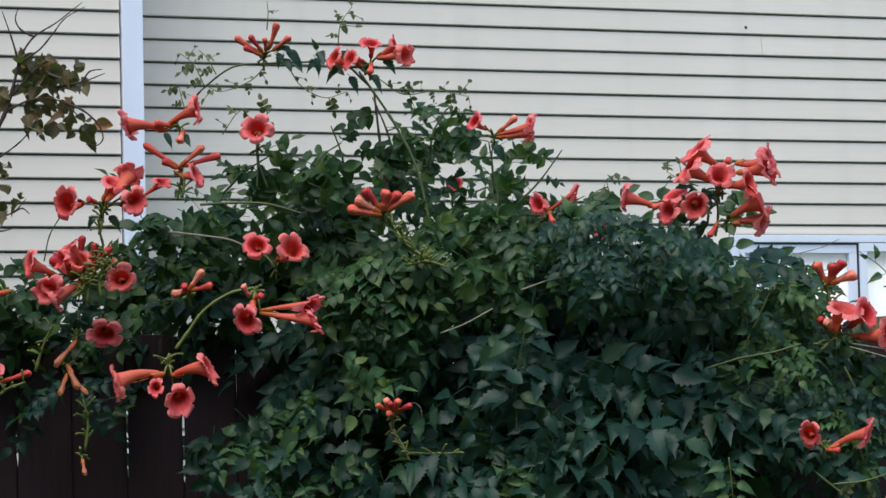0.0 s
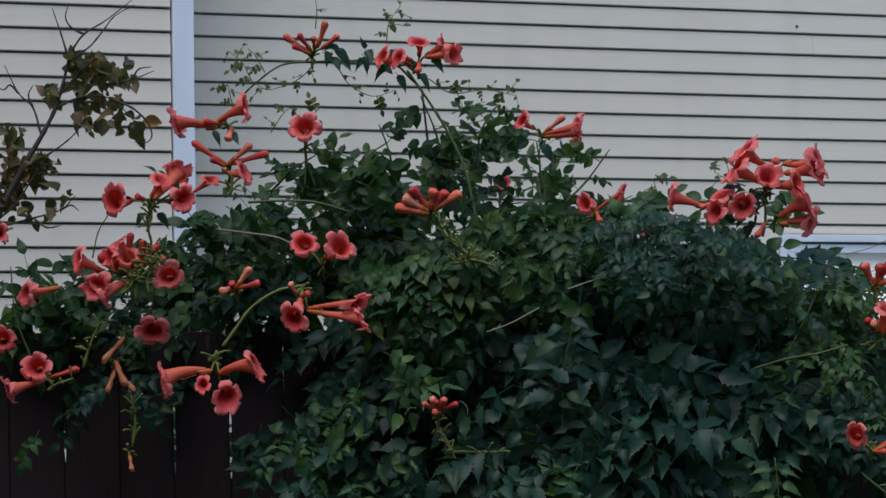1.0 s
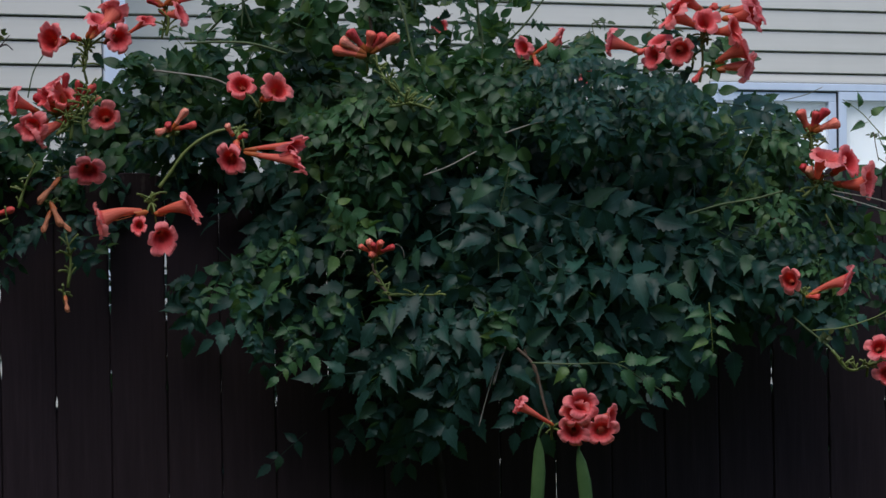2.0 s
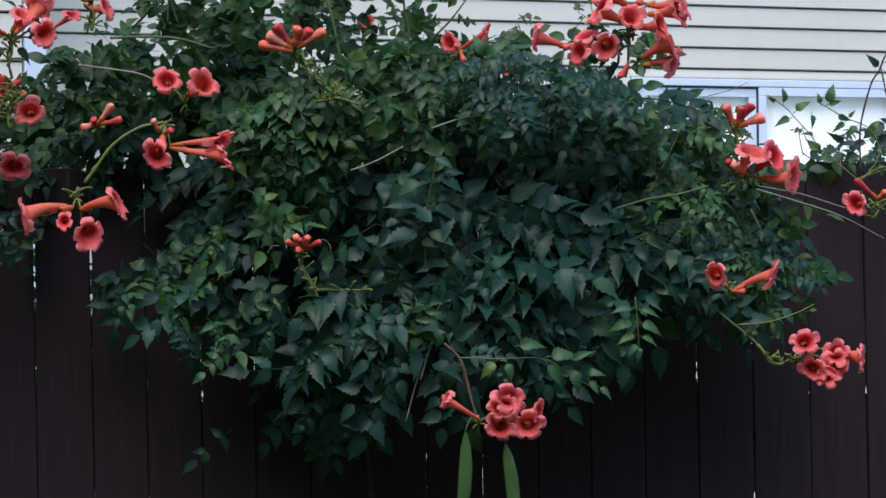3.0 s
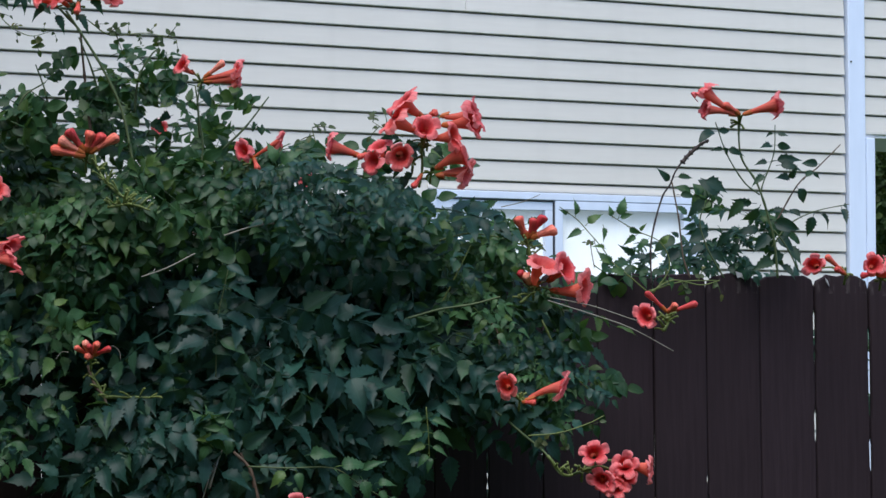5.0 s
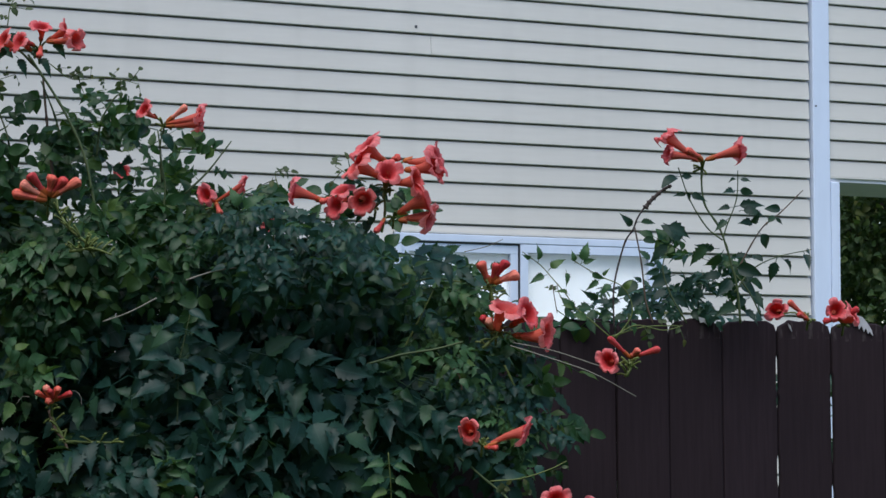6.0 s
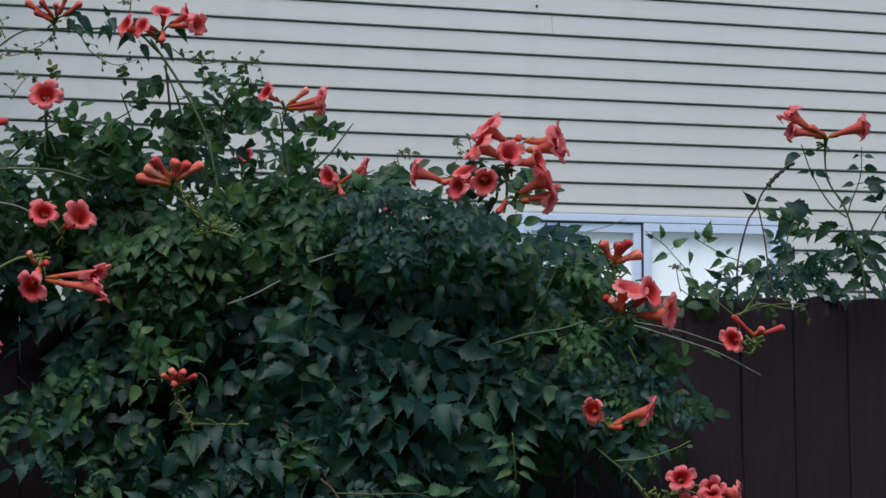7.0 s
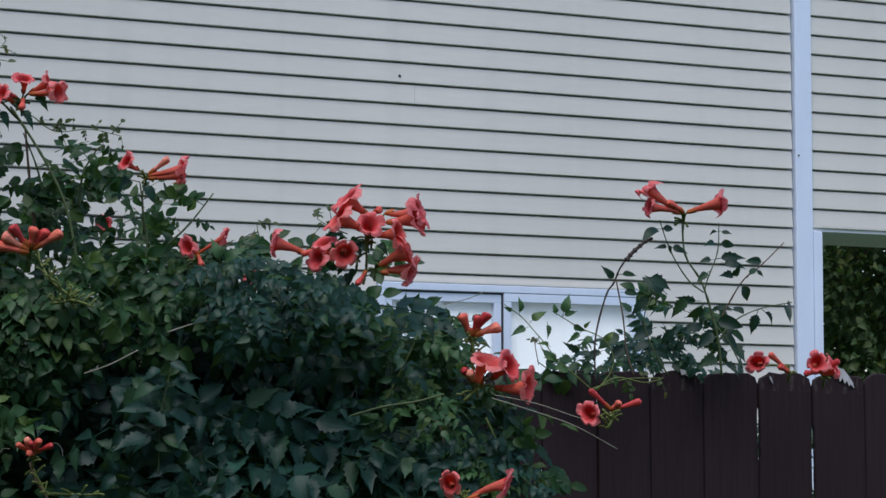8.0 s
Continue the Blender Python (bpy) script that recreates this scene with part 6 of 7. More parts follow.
place_leaf(vine, ONE, (0.188, -0.400, 1.797), (0.233, -0.415, 1.809), (0.1, -0.9, 0.4))
stem(vine, [(0.205, -0.410, 1.496), (0.226, -0.410, 1.455), (0.238, -0.410, 1.413), (0.252, -0.410, 1.372)], 0.0022, 0.0026, WOODY)
stem(vine, [(0.188, -0.400, 1.828), (0.179, -0.400, 1.786), (0.167, -0.400, 1.724), (0.165, -0.400, 1.620)], 0.0009, 0.0013, GREEN_STEM)
place_leaf(vine, BIG, (0.113, -0.400, 1.546), (-0.022, -0.415, 1.492), (0.1, -0.9, 0.4))
place_leaf(vine, FRESH, (-0.205, -0.400, 1.719), (-0.235, -0.415, 1.657), (0.1, -0.9, 0.4))
place_leaf(vine, FRESH, (-0.325, -0.400, 1.621), (-0.293, -0.415, 1.544), (0.1, -0.9, 0.4))
place_leaf(vine, FRESH, (-0.094, -0.400, 1.574), (-0.160, -0.415, 1.539), (0.1, -0.9, 0.4))
place_leaf(vine, BIG, (-0.294, -0.400, 1.539), (-0.283, -0.415, 1.467), (0.1, -0.9, 0.4))
place_leaf(vine, BIG, (-0.227, -0.400, 1.533), (-0.196, -0.415, 1.467), (0.1, -0.9, 0.4))
place_leaf(vine, BIG, (-0.109, -0.400, 1.518), (-0.150, -0.415, 1.477), (0.1, -0.9, 0.4))
place_leaf(vine, BIG, (-0.022, -0.400, 1.476), (-0.073, -0.415, 1.451), (0.1, -0.9, 0.4))
place_leaf(vine, FRESH, (-0.161, -0.400, 1.776), (-0.052, -0.415, 1.719), (0.1, -0.9, 0.4))
place_leaf(vine, FRESH, (-0.197, -0.400, 1.683), (-0.257, -0.415, 1.642), (0.1, -0.9, 0.4))
place_leaf(vine, BIG, (0.352, -0.400, 1.599), (0.319, -0.415, 1.517), (0.1, -0.9, 0.4))
place_leaf(vine, BIG, (0.263, -0.400, 1.724), (0.293, -0.415, 1.641), (0.1, -0.9, 0.4))
place_leaf(vine, BIG, (0.509, -0.400, 1.760), (0.455, -0.415, 1.682), (0.1, -0.9, 0.4))
place_leaf(vine, BIG, (0.488, -0.400, 1.776), (0.538, -0.415, 1.692), (0.1, -0.9, 0.4))

# the body of the vine: how thick it hangs, stretch by stretch
foliage(-0.302, 2.097, 0.166, 0.066, -0.24, 0.10, 33, SMALL, 0.72, 0.1)
foliage(-0.033, 2.189, 0.088, 0.077, -0.22, 0.00, 23, SMALL, 0.77, 0.1)
foliage(0.137, 2.120, 0.055, 0.055, -0.22, 0.00, 7, SMALL, 0.72, 0.1)
foliage(-0.035, 2.040, 0.264, 0.082, -0.30, 0.10, 41, SMALL, 0.95, 0.3)
foliage(0.284, 1.986, 0.143, 0.061, -0.28, 0.10, 27, SMALL, 1.00, 0.4)
foliage(0.494, 1.983, 0.132, 0.042, -0.28, 0.10, 32, SMALL, 1.00, 0.4)
foliage(0.667, 1.829, 0.083, 0.035, -0.28, 0.10, 37, SMALL, 0.85, 0.8)
foliage(-0.515, 2.001, 0.133, 0.061, -0.22, 0.10, 36, SMALL, 0.85, 0.3)
foliage(-0.645, 1.884, 0.187, 0.077, -0.20, 0.00, 42, SMALL, 0.95, 0.5)
foliage(-0.855, 1.821, 0.121, 0.055, -0.20, 0.00, 22, SMALL, 0.95, 0.5)
foliage(-0.290, 1.955, 0.164, 0.060, -0.22, 0.02, 50, SMALL, 1.04, 0.6)
curtain_of_leaves(-0.005, 1.920, 0.240, 0.070, -0.34, 0.04, 58, 0.82, MID)
curtain_of_leaves(0.310, 1.950, 0.250, 0.035, -0.30, 0.04, 24, 0.76, BIG)
curtain_of_leaves(0.380, 1.965, 0.230, 0.025, -0.44, -0.26, 20, 0.66, BIG)
curtain_of_leaves(0.440, 1.985, 0.110, 0.020, -0.25, 0.05, 8, 0.62, BIG, 0.6)
curtain_of_leaves(0.230, 2.005, 0.090, 0.020, -0.25, 0.05, 6, 0.62, MID, 0.6)
curtain_of_leaves(0.440, 1.890, 0.190, 0.050, -0.10, 0.04, 28, 0.85, BIG)
curtain_of_leaves(0.330, 1.825, 0.240, 0.040, -0.10, -0.02, 26, 0.95)
curtain_of_leaves(0.580, 1.797, 0.141, 0.108, -0.30, -0.02, 27, 0.98)
curtain_of_leaves(0.060, 1.700, 0.210, 0.100, -0.36, -0.03, 26, 1.04)
curtain_of_leaves(0.338, 1.681, 0.248, 0.097, -0.38, -0.03, 24, 1.2)
curtain_of_leaves(0.587, 1.666, 0.119, 0.075, -0.34, -0.03, 18, 1.12)
curtain_of_leaves(-0.180, 1.625, 0.120, 0.040, -0.26, -0.03, 5, 0.99)
curtain_of_leaves(0.045, 1.577, 0.248, 0.065, -0.36, -0.03, 18, 1.1)
curtain_of_leaves(0.360, 1.590, 0.150, 0.045, -0.34, -0.03, 7, 0.99)
curtain_of_leaves(-0.090, 1.490, 0.110, 0.060, -0.28, -0.03, 4, 1.04)
curtain_of_leaves(-0.020, 1.420, 0.120, 0.040, -0.10, -0.03, 8, 0.99)
curtain_of_leaves(-0.170, 1.610, 0.110, 0.050, -0.26, -0.03, 4, 1.04)
foliage(-0.427, 1.609, 0.066, 0.060, -0.20, -0.03, 11, BIG, 0.82, 1)
curtain_of_leaves(0.160, 1.400, 0.030, 0.030, -0.34, -0.20, 1, 1.10)
foliage(0.772, 1.716, 0.060, 0.076, -0.30, -0.03, 25, SMALL, 0.95, 0.6)
foliage(0.818, 1.617, 0.033, 0.043, -0.28, -0.03, 7, SMALL, 0.85, 0.7)
foliage(-0.789, 1.721, 0.088, 0.044, -0.18, -0.02, 12, SMALL, 0.85, 0.8)
foliage(-0.648, 1.642, 0.028, 0.050, -0.16, -0.02, 6, SMALL, 0.66, 0.9)
foliage(-0.554, 1.909, 0.114, 0.057, 0.04, 0.13, 71, MID, 0.72, 0.6)
foliage(-0.450, 1.907, 0.102, 0.068, 0.03, 0.13, 82, MID, 0.72, 0.7)
foliage(-0.564, 1.774, 0.122, 0.056, -0.06, -0.02, 8, BIG, 0.64, 0.8)
foliage(-0.297, 1.619, 0.063, 0.042, -0.33, -0.28, 8, FRESH, 0.76, 1)
foliage(-0.119, 1.566, 0.063, 0.042, -0.33, -0.28, 8, FRESH, 0.76, 1)
foliage(-0.235, 1.503, 0.063, 0.063, -0.33, -0.28, 11, FRESH, 0.76, 1)
foliage(-0.035, 1.523, 0.063, 0.053, -0.33, -0.28, 8, FRESH, 0.66, 1)
foliage(-0.097, 1.760, 0.074, 0.037, -0.36, -0.28, 13, FRESH, 0.64, 1)
foliage(-0.176, 1.650, 0.053, 0.042, -0.34, -0.26, 6, FRESH, 0.71, 1)
curtain_of_leaves(0.270, 1.550, 0.130, 0.040, -0.34, -0.05, 5, 1.00)
foliage(0.657, 1.848, 0.064, 0.023, -0.32, -0.20, 13, FRESH, 0.47, 0.8)
foliage(0.646, 1.835, 0.053, 0.053, -0.32, -0.20, 13, FRESH, 0.57, 0.6)
foliage(-0.034, 1.939, 0.063, 0.037, -0.34, -0.28, 13, FRESH, 0.66, 0.8)
foliage(-0.197, 1.848, 0.064, 0.037, -0.30, -0.20, 11, FRESH, 0.66, 1)
foliage(-0.314, 1.604, 0.063, 0.037, -0.32, -0.28, 11, FRESH, 0.76, 1)
foliage(-0.111, 1.739, 0.063, 0.037, -0.34, -0.28, 11, FRESH, 0.76, 1)
curtain_of_leaves(0.637, 1.886, 0.077, 0.033, -0.22, 0.03, 6, 0.66, MID)
foliage(0.715, 1.826, 0.055, 0.025, -0.25, 0.00, 8, SMALL, 0.76, 0.9)
foliage(0.539, 1.950, 0.061, 0.055, -0.22, 0.05, 16, SMALL, 0.85, 0.4)
foliage(0.532, 1.916, 0.066, 0.055, -0.25, 0.05, 33, MID, 0.68, 0.5)
foliage(0.670, 1.838, 0.070, 0.036, -0.26, 0.00, 18, SMALL, 0.76, 0.8)
foliage(0.671, 1.834, 0.064, 0.036, -0.30, -0.20, 11, FRESH, 0.47, 0.8)
foliage(-0.266, 1.943, 0.295, 0.062, 0.00, 0.13, 120, MID, 0.95, 0.6)
foliage(0.075, 1.938, 0.227, 0.057, 0.00, 0.13, 102, MID, 0.95, 0.6)
foliage(0.416, 1.921, 0.272, 0.051, 0.00, 0.13, 100, BIG, 0.82, 0.6)
foliage(-0.607, 1.891, 0.169, 0.056, 0.00, 0.10, 44, BIG, 0.72, 0.6)
foliage(-0.496, 1.862, 0.102, 0.040, 0.03, 0.13, 71, BIG, 0.72, 0.6)
foliage(-0.499, 1.912, 0.079, 0.045, 0.00, 0.10, 38, MID, 0.68, 0.6)
foliage(-0.400, 2.020, 0.120, 0.060, 0.00, 0.12, 60, MID, 0.55, 0.5)
foliage(-0.426, 2.051, 0.144, 0.055, -0.20, 0.10, 23, SMALL, 0.81, 0.3)
foliage(0.230, 2.016, 0.099, 0.044, -0.25, 0.10, 23, SMALL, 0.85, 0.3)
foliage(-0.246, 1.238, 0.406, 0.104, 0.10, 0.30, 233, BIG, 0.80, 0.8)
foliage(0.451, 1.231, 0.406, 0.104, 0.10, 0.30, 110, BIG, 0.80, 0.8)
foliage(0.980, 1.250, 0.232, 0.116, 0.10, 0.30, 55, BIG, 0.80, 0.8)
foliage(0.852, 1.416, 0.069, 0.230, 0.06, 0.25, 44, BIG, 0.72, 0.8)
foliage(-0.359, 1.447, 0.382, 0.197, 0.08, 0.30, 165, BIG, 0.80, 0.8)
foliage(0.160, 1.443, 0.382, 0.197, 0.08, 0.30, 123, BIG, 0.80, 0.8)
foliage(0.686, 1.510, 0.382, 0.197, 0.08, 0.30, 110, BIG, 0.80, 0.8)
foliage(1.445, 1.671, 0.302, 0.116, 0.10, 0.30, 33, BIG, 0.80, 0.8)
foliage(-0.741, 1.644, 0.301, 0.127, 0.08, 0.30, 34, BIG, 0.80, 0.8)
foliage(-0.650, 1.870, 0.120, 0.055, -0.08, 0.10, 80, BIG, 0.55, 0.6)
curtain_of_leaves(-0.640, 1.740, 0.160, 0.045, -0.20, -0.05, 7, 0.62)
foliage(0.005, 2.185, 0.050, 0.055, -0.26, -0.18, 12, SMALL, 0.72, 0.2)
place_leaf(vine, ONE, (0.040, -0.180, 2.118), (0.074, -0.200, 2.098), (0.2, -0.9, 0.4))
place_leaf(vine, ONE, (0.090, -0.180, 2.128), (0.062, -0.200, 2.118), (-0.2, -0.9, 0.4))
foliage(-0.110, 2.045, 0.080, 0.035, -0.05, 0.10, 22, MID, 0.70, 0.5)
foliage(-0.220, 2.075, 0.070, 0.030, -0.05, 0.10, 14, MID, 0.60, 0.4)
foliage(-0.092, 2.300, 0.028, 0.022, -0.30, -0.27, 12, SMALL, 0.36, 0.3)
foliage(-0.185, 2.332, 0.022, 0.016, -0.30, -0.27, 8, SMALL, 0.34, 0.3)
foliage(-0.500, 2.020, 0.080, 0.045, -0.05, 0.10, 40, MID, 0.50, 0.5)
curtain_of_leaves(0.735, 1.715, 0.060, 0.080, -0.34, -0.18, 18, 0.72)
curtain_of_leaves(0.765, 1.645, 0.040, 0.050, -0.34, -0.24, 9, 0.58, FRESH)
curtain_of_leaves(0.650, 1.880, 0.042, 0.045, -0.34, -0.22, 11, 0.55, FRESH, 0.6)
curtain_of_leaves(0.665, 1.790, 0.050, 0.040, -0.36, -0.26, 9, 0.58, FRESH, 0.2)
curtain_of_leaves(0.030, 1.845, 0.110, 0.035, -0.24, -0.02, 16, 0.92)
curtain_of_leaves(-0.120, 1.835, 0.080, 0.030, -0.16, -0.02, 8, 0.85)
curtain_of_leaves(-0.320, 1.790, 0.130, 0.045, -0.08, -0.02, 12, 0.80)
curtain_of_leaves(0.655, 1.725, 0.065, 0.055, -0.32, -0.20, 11, 0.70, FRESH)
curtain_of_leaves(0.470, 2.000, 0.100, 0.020, -0.22, 0.02, 10, 0.62, BIG, 0.6)
grow_foliage(vine)

# the far shoots: stems and leaves above the fence top
stem(shoots, [(1.200, -0.150, 2.139), (1.205, -0.150, 2.061), (1.238, -0.150, 2.005), (1.263, -0.150, 1.927), (1.272, -0.150, 1.883), (1.277, -0.150, 1.821)], 0.0019, 0.0026, GREEN_STEM)
stem(shoots, [(1.154, -0.150, 2.128), (1.176, -0.150, 2.066), (1.210, -0.150, 2.011), (1.242, -0.150, 1.985)], 0.0011, 0.0017, GREEN_STEM)
stem(shoots, [(1.274, -0.150, 2.124), (1.271, -0.150, 2.067), (1.250, -0.150, 2.011), (1.244, -0.150, 1.989)], 0.0009, 0.0016, GREEN_STEM)
stem(shoots, [(1.406, -0.150, 2.086), (1.359, -0.150, 2.040), (1.319, -0.150, 2.006), (1.272, -0.150, 1.927)], 0.001, 0.0017, WOODY)
stem(shoots, [(1.422, -0.150, 1.968), (1.353, -0.150, 1.953), (1.301, -0.150, 1.927), (1.265, -0.150, 1.882)], 0.0008, 0.0016, GREEN_STEM)
stem(shoots, [(1.319, -0.150, 1.836), (1.295, -0.150, 1.883), (1.270, -0.150, 1.916)], 0.0014, 0.0016, GREEN_STEM)
stem(shoots, [(1.121, -0.170, 2.083), (1.092, -0.170, 2.058), (1.070, -0.170, 2.030), (1.058, -0.170, 2.002), (1.041, -0.170, 1.974), (1.020, -0.170, 1.891), (1.020, -0.170, 1.805)], 0.0019, 0.0017, BARK)
stem(shoots, [(1.135, -0.172, 2.090), (1.121, -0.172, 2.083), (1.106, -0.172, 2.071), (1.092, -0.172, 2.058), (1.082, -0.172, 2.045)], 0.0028, 0.0042, BARK, "knobby dry end of a twig", 0.7)
stem(shoots, [(1.064, -0.160, 2.008), (1.077, -0.160, 1.936), (1.085, -0.160, 1.864), (1.099, -0.160, 1.820)], 0.0014, 0.0018, WOODY)
stem(shoots, [(1.169, -0.150, 1.821), (1.135, -0.150, 1.882), (1.122, -0.150, 1.937), (1.147, -0.150, 1.988)], 0.0018, 0.0012, GREEN_STEM)
# these leaves carry their silhouette against the bright wall as darker colour
place_leaf(shoots, ONE_SHADED, (1.147, -0.180, 2.107), (1.117, -0.214, 2.101), (-0.3, -0.9, 0.5))
place_leaf(shoots, ONE_SHADED, (1.144, -0.192, 2.106), (1.177, -0.186, 2.109), (0.3, -0.9, 0.1))
place_leaf(shoots, ONE_SHADED, (1.176, -0.142, 2.076), (1.148, -0.147, 2.074), (-0.0, -0.9, 0.4))
place_leaf(shoots, ONE_SHADED, (1.167, -0.183, 2.072), (1.190, -0.209, 2.066), (-0.3, -0.9, 0.2))
place_leaf(shoots, ONE_SHADED, (1.160, -0.198, 2.079), (1.168, -0.193, 2.058), (-0.1, -0.9, 0.5))
place_leaf(shoots, ONE_SHADED, (1.270, -0.166, 2.105), (1.254, -0.151, 2.103), (-0.1, -0.9, 0.5))
place_leaf(shoots, ONE_SHADED, (1.263, -0.194, 2.103), (1.284, -0.209, 2.099), (-0.1, -0.9, 0.5))
place_leaf(shoots, ONE_SHADED, (1.266, -0.170, 2.082), (1.238, -0.189, 2.077), (-0.0, -0.9, 0.5))
place_leaf(shoots, ONE_SHADED, (1.279, -0.119, 2.087), (1.307, -0.132, 2.083), (-0.3, -0.9, -0.0))
place_leaf(shoots, ONE_SHADED, (1.272, -0.115, 2.053), (1.242, -0.122, 2.051), (-0.2, -0.9, 0.5))
place_leaf(shoots, ONE_SHADED, (1.265, -0.148, 2.051), (1.319, -0.169, 2.061), (0.3, -0.9, 0.2))
place_leaf(shoots, ONE_SHADED, (1.271, -0.168, 2.041), (1.308, -0.197, 2.045), (-0.3, -0.9, 0.5))
place_leaf(shoots, ONE_SHADED, (1.246, -0.191, 2.025), (1.216, -0.209, 2.004), (0.1, -0.9, 0.5))
place_leaf(shoots, ONE_SHADED, (1.374, -0.124, 2.048), (1.338, -0.132, 2.053), (-0.2, -0.9, 0.1))
place_leaf(shoots, ONE_SHADED, (1.347, -0.152, 2.034), (1.360, -0.160, 2.018), (-0.3, -0.9, 0.5))
place_leaf(shoots, ONE_SHADED, (1.306, -0.154, 2.020), (1.273, -0.174, 2.018), (-0.2, -0.9, 0.2))
place_leaf(shoots, ONE_SHADED, (1.301, -0.199, 2.000), (1.328, -0.198, 1.971), (-0.1, -0.9, 0.4))
place_leaf(shoots, ONE_SHADED, (1.292, -0.166, 2.014), (1.307, -0.193, 2.033), (0.3, -0.9, 0.1))
place_leaf(shoots, ONE_SHADED, (1.327, -0.164, 2.014), (1.351, -0.153, 2.041), (0.1, -0.9, 0.5))
place_leaf(shoots, ONE_SHADED, (1.059, -0.182, 2.007), (1.034, -0.205, 2.022), (-0.1, -0.9, -0.1))
place_leaf(shoots, ONE_SHADED, (1.074, -0.131, 2.020), (1.112, -0.130, 2.022), (-0.2, -0.9, 0.4))
place_leaf(shoots, ONE_SHADED, (1.069, -0.179, 1.982), (1.101, -0.182, 1.979), (-0.1, -0.9, 0.4))
place_leaf(shoots, ONE_SHADED, (1.142, -0.147, 1.984), (1.096, -0.143, 1.945), (-0.3, -0.9, -0.0))
place_leaf(shoots, ONE_SHADED, (1.114, -0.190, 2.014), (1.163, -0.200, 1.991), (-0.1, -0.9, 0.5))
place_leaf(shoots, ONE_SHADED, (1.167, -0.155, 1.980), (1.128, -0.175, 2.010), (0.3, -0.9, -0.0))
place_leaf(shoots, ONE_SHADED, (1.210, -0.198, 1.974), (1.166, -0.185, 1.938), (-0.1, -0.9, 0.5))
place_leaf(shoots, ONE_SHADED, (1.240, -0.133, 1.969), (1.193, -0.132, 1.972), (0.3, -0.9, -0.1))
place_leaf(shoots, ONE_SHADED, (1.250, -0.125, 1.968), (1.224, -0.115, 1.926), (0.3, -0.9, -0.1))
place_leaf(shoots, ONE_SHADED, (1.267, -0.113, 1.954), (1.303, -0.136, 1.957), (0.3, -0.9, 0.5))
place_leaf(shoots, ONE_SHADED, (1.253, -0.184, 1.934), (1.294, -0.218, 1.913), (-0.1, -0.9, -0.0))
place_leaf(shoots, ONE_SHADED, (1.253, -0.146, 1.918), (1.196, -0.154, 1.915), (-0.0, -0.9, 0.1))
place_leaf(shoots, ONE_SHADED, (1.254, -0.189, 1.914), (1.221, -0.203, 1.873), (-0.0, -0.9, 0.0))
place_leaf(shoots, ONE_SHADED, (1.292, -0.048, 1.908), (1.328, -0.072, 1.894), (0.1, -0.9, 0.4))
place_leaf(shoots, ONE_SHADED, (1.349, -0.165, 1.952), (1.334, -0.164, 1.905), (-0.2, -0.9, 0.1))
place_leaf(shoots, ONE_SHADED, (1.356, -0.160, 1.952), (1.392, -0.145, 1.926), (0.1, -0.9, 0.5))
place_leaf(shoots, ONE_SHADED, (1.406, -0.145, 1.965), (1.438, -0.125, 1.964), (-0.1, -0.9, 0.4))
place_leaf(shoots, ONE_SHADED, (1.393, -0.192, 1.961), (1.399, -0.226, 1.932), (0.2, -0.9, 0.5))
place_leaf(shoots, ONE_SHADED, (1.331, -0.137, 1.940), (1.311, -0.127, 1.961), (-0.2, -0.9, 0.5))
place_leaf(shoots, ONE_SHADED, (1.311, -0.133, 1.928), (1.288, -0.149, 1.902), (-0.3, -0.9, 0.5))
place_leaf(shoots, ONE_SHADED, (1.330, 0.017, 1.897), (1.361, -0.008, 1.861), (0.3, -0.9, 0.5))
place_leaf(shoots, ONE_SHADED, (1.314, -0.079, 1.875), (1.282, -0.074, 1.858), (0.0, -0.9, 0.5))
place_leaf(shoots, ONE_SHADED, (1.296, -0.058, 1.864), (1.248, -0.096, 1.846), (0.3, -0.9, 0.5))
place_leaf(shoots, ONE_SHADED, (1.309, -0.022, 1.855), (1.335, -0.061, 1.837), (0.2, -0.9, 0.2))
place_leaf(shoots, ONE_SHADED, (1.198, -0.124, 1.917), (1.156, -0.113, 1.887), (-0.1, -0.9, 0.5))
place_leaf(shoots, ONE_SHADED, (1.246, 0.009, 1.904), (1.211, 0.012, 1.867), (-0.1, -0.9, 0.5))
place_leaf(shoots, ONE_SHADED, (1.152, -0.124, 1.917), (1.104, -0.145, 1.899), (0.3, -0.9, 0.5))
place_leaf(shoots, ONE_SHADED, (1.169, 0.005, 1.901), (1.127, -0.010, 1.875), (-0.1, -0.9, 0.4))
place_leaf(shoots, ONE_SHADED, (1.159, -0.041, 1.881), (1.195, -0.052, 1.858), (0.2, -0.9, 0.2))
place_leaf(shoots, ONE_SHADED, (1.089, -0.100, 1.906), (1.046, -0.125, 1.888), (-0.1, -0.9, 0.4))
place_leaf(shoots, ONE_SHADED, (1.096, -0.094, 1.884), (1.058, -0.124, 1.853), (-0.1, -0.9, 0.2))
place_leaf(shoots, ONE_SHADED, (1.072, 0.003, 1.877), (1.031, -0.006, 1.860), (-0.1, -0.9, 0.5))
place_leaf(shoots, ONE_SHADED, (1.043, -0.052, 1.863), (1.002, -0.052, 1.874), (0.3, -0.9, 0.5))
place_leaf(shoots, ONE_SHADED, (1.052, -0.005, 1.854), (1.017, 0.002, 1.837), (0.2, -0.9, 0.5))
place_leaf(shoots, ONE_SHADED, (1.122, 0.006, 1.866), (1.158, 0.006, 1.845), (0.2, -0.9, 0.5))
place_leaf(shoots, ONE_SHADED, (1.069, -0.056, 1.843), (1.033, -0.075, 1.831), (0.2, -0.9, 0.5))
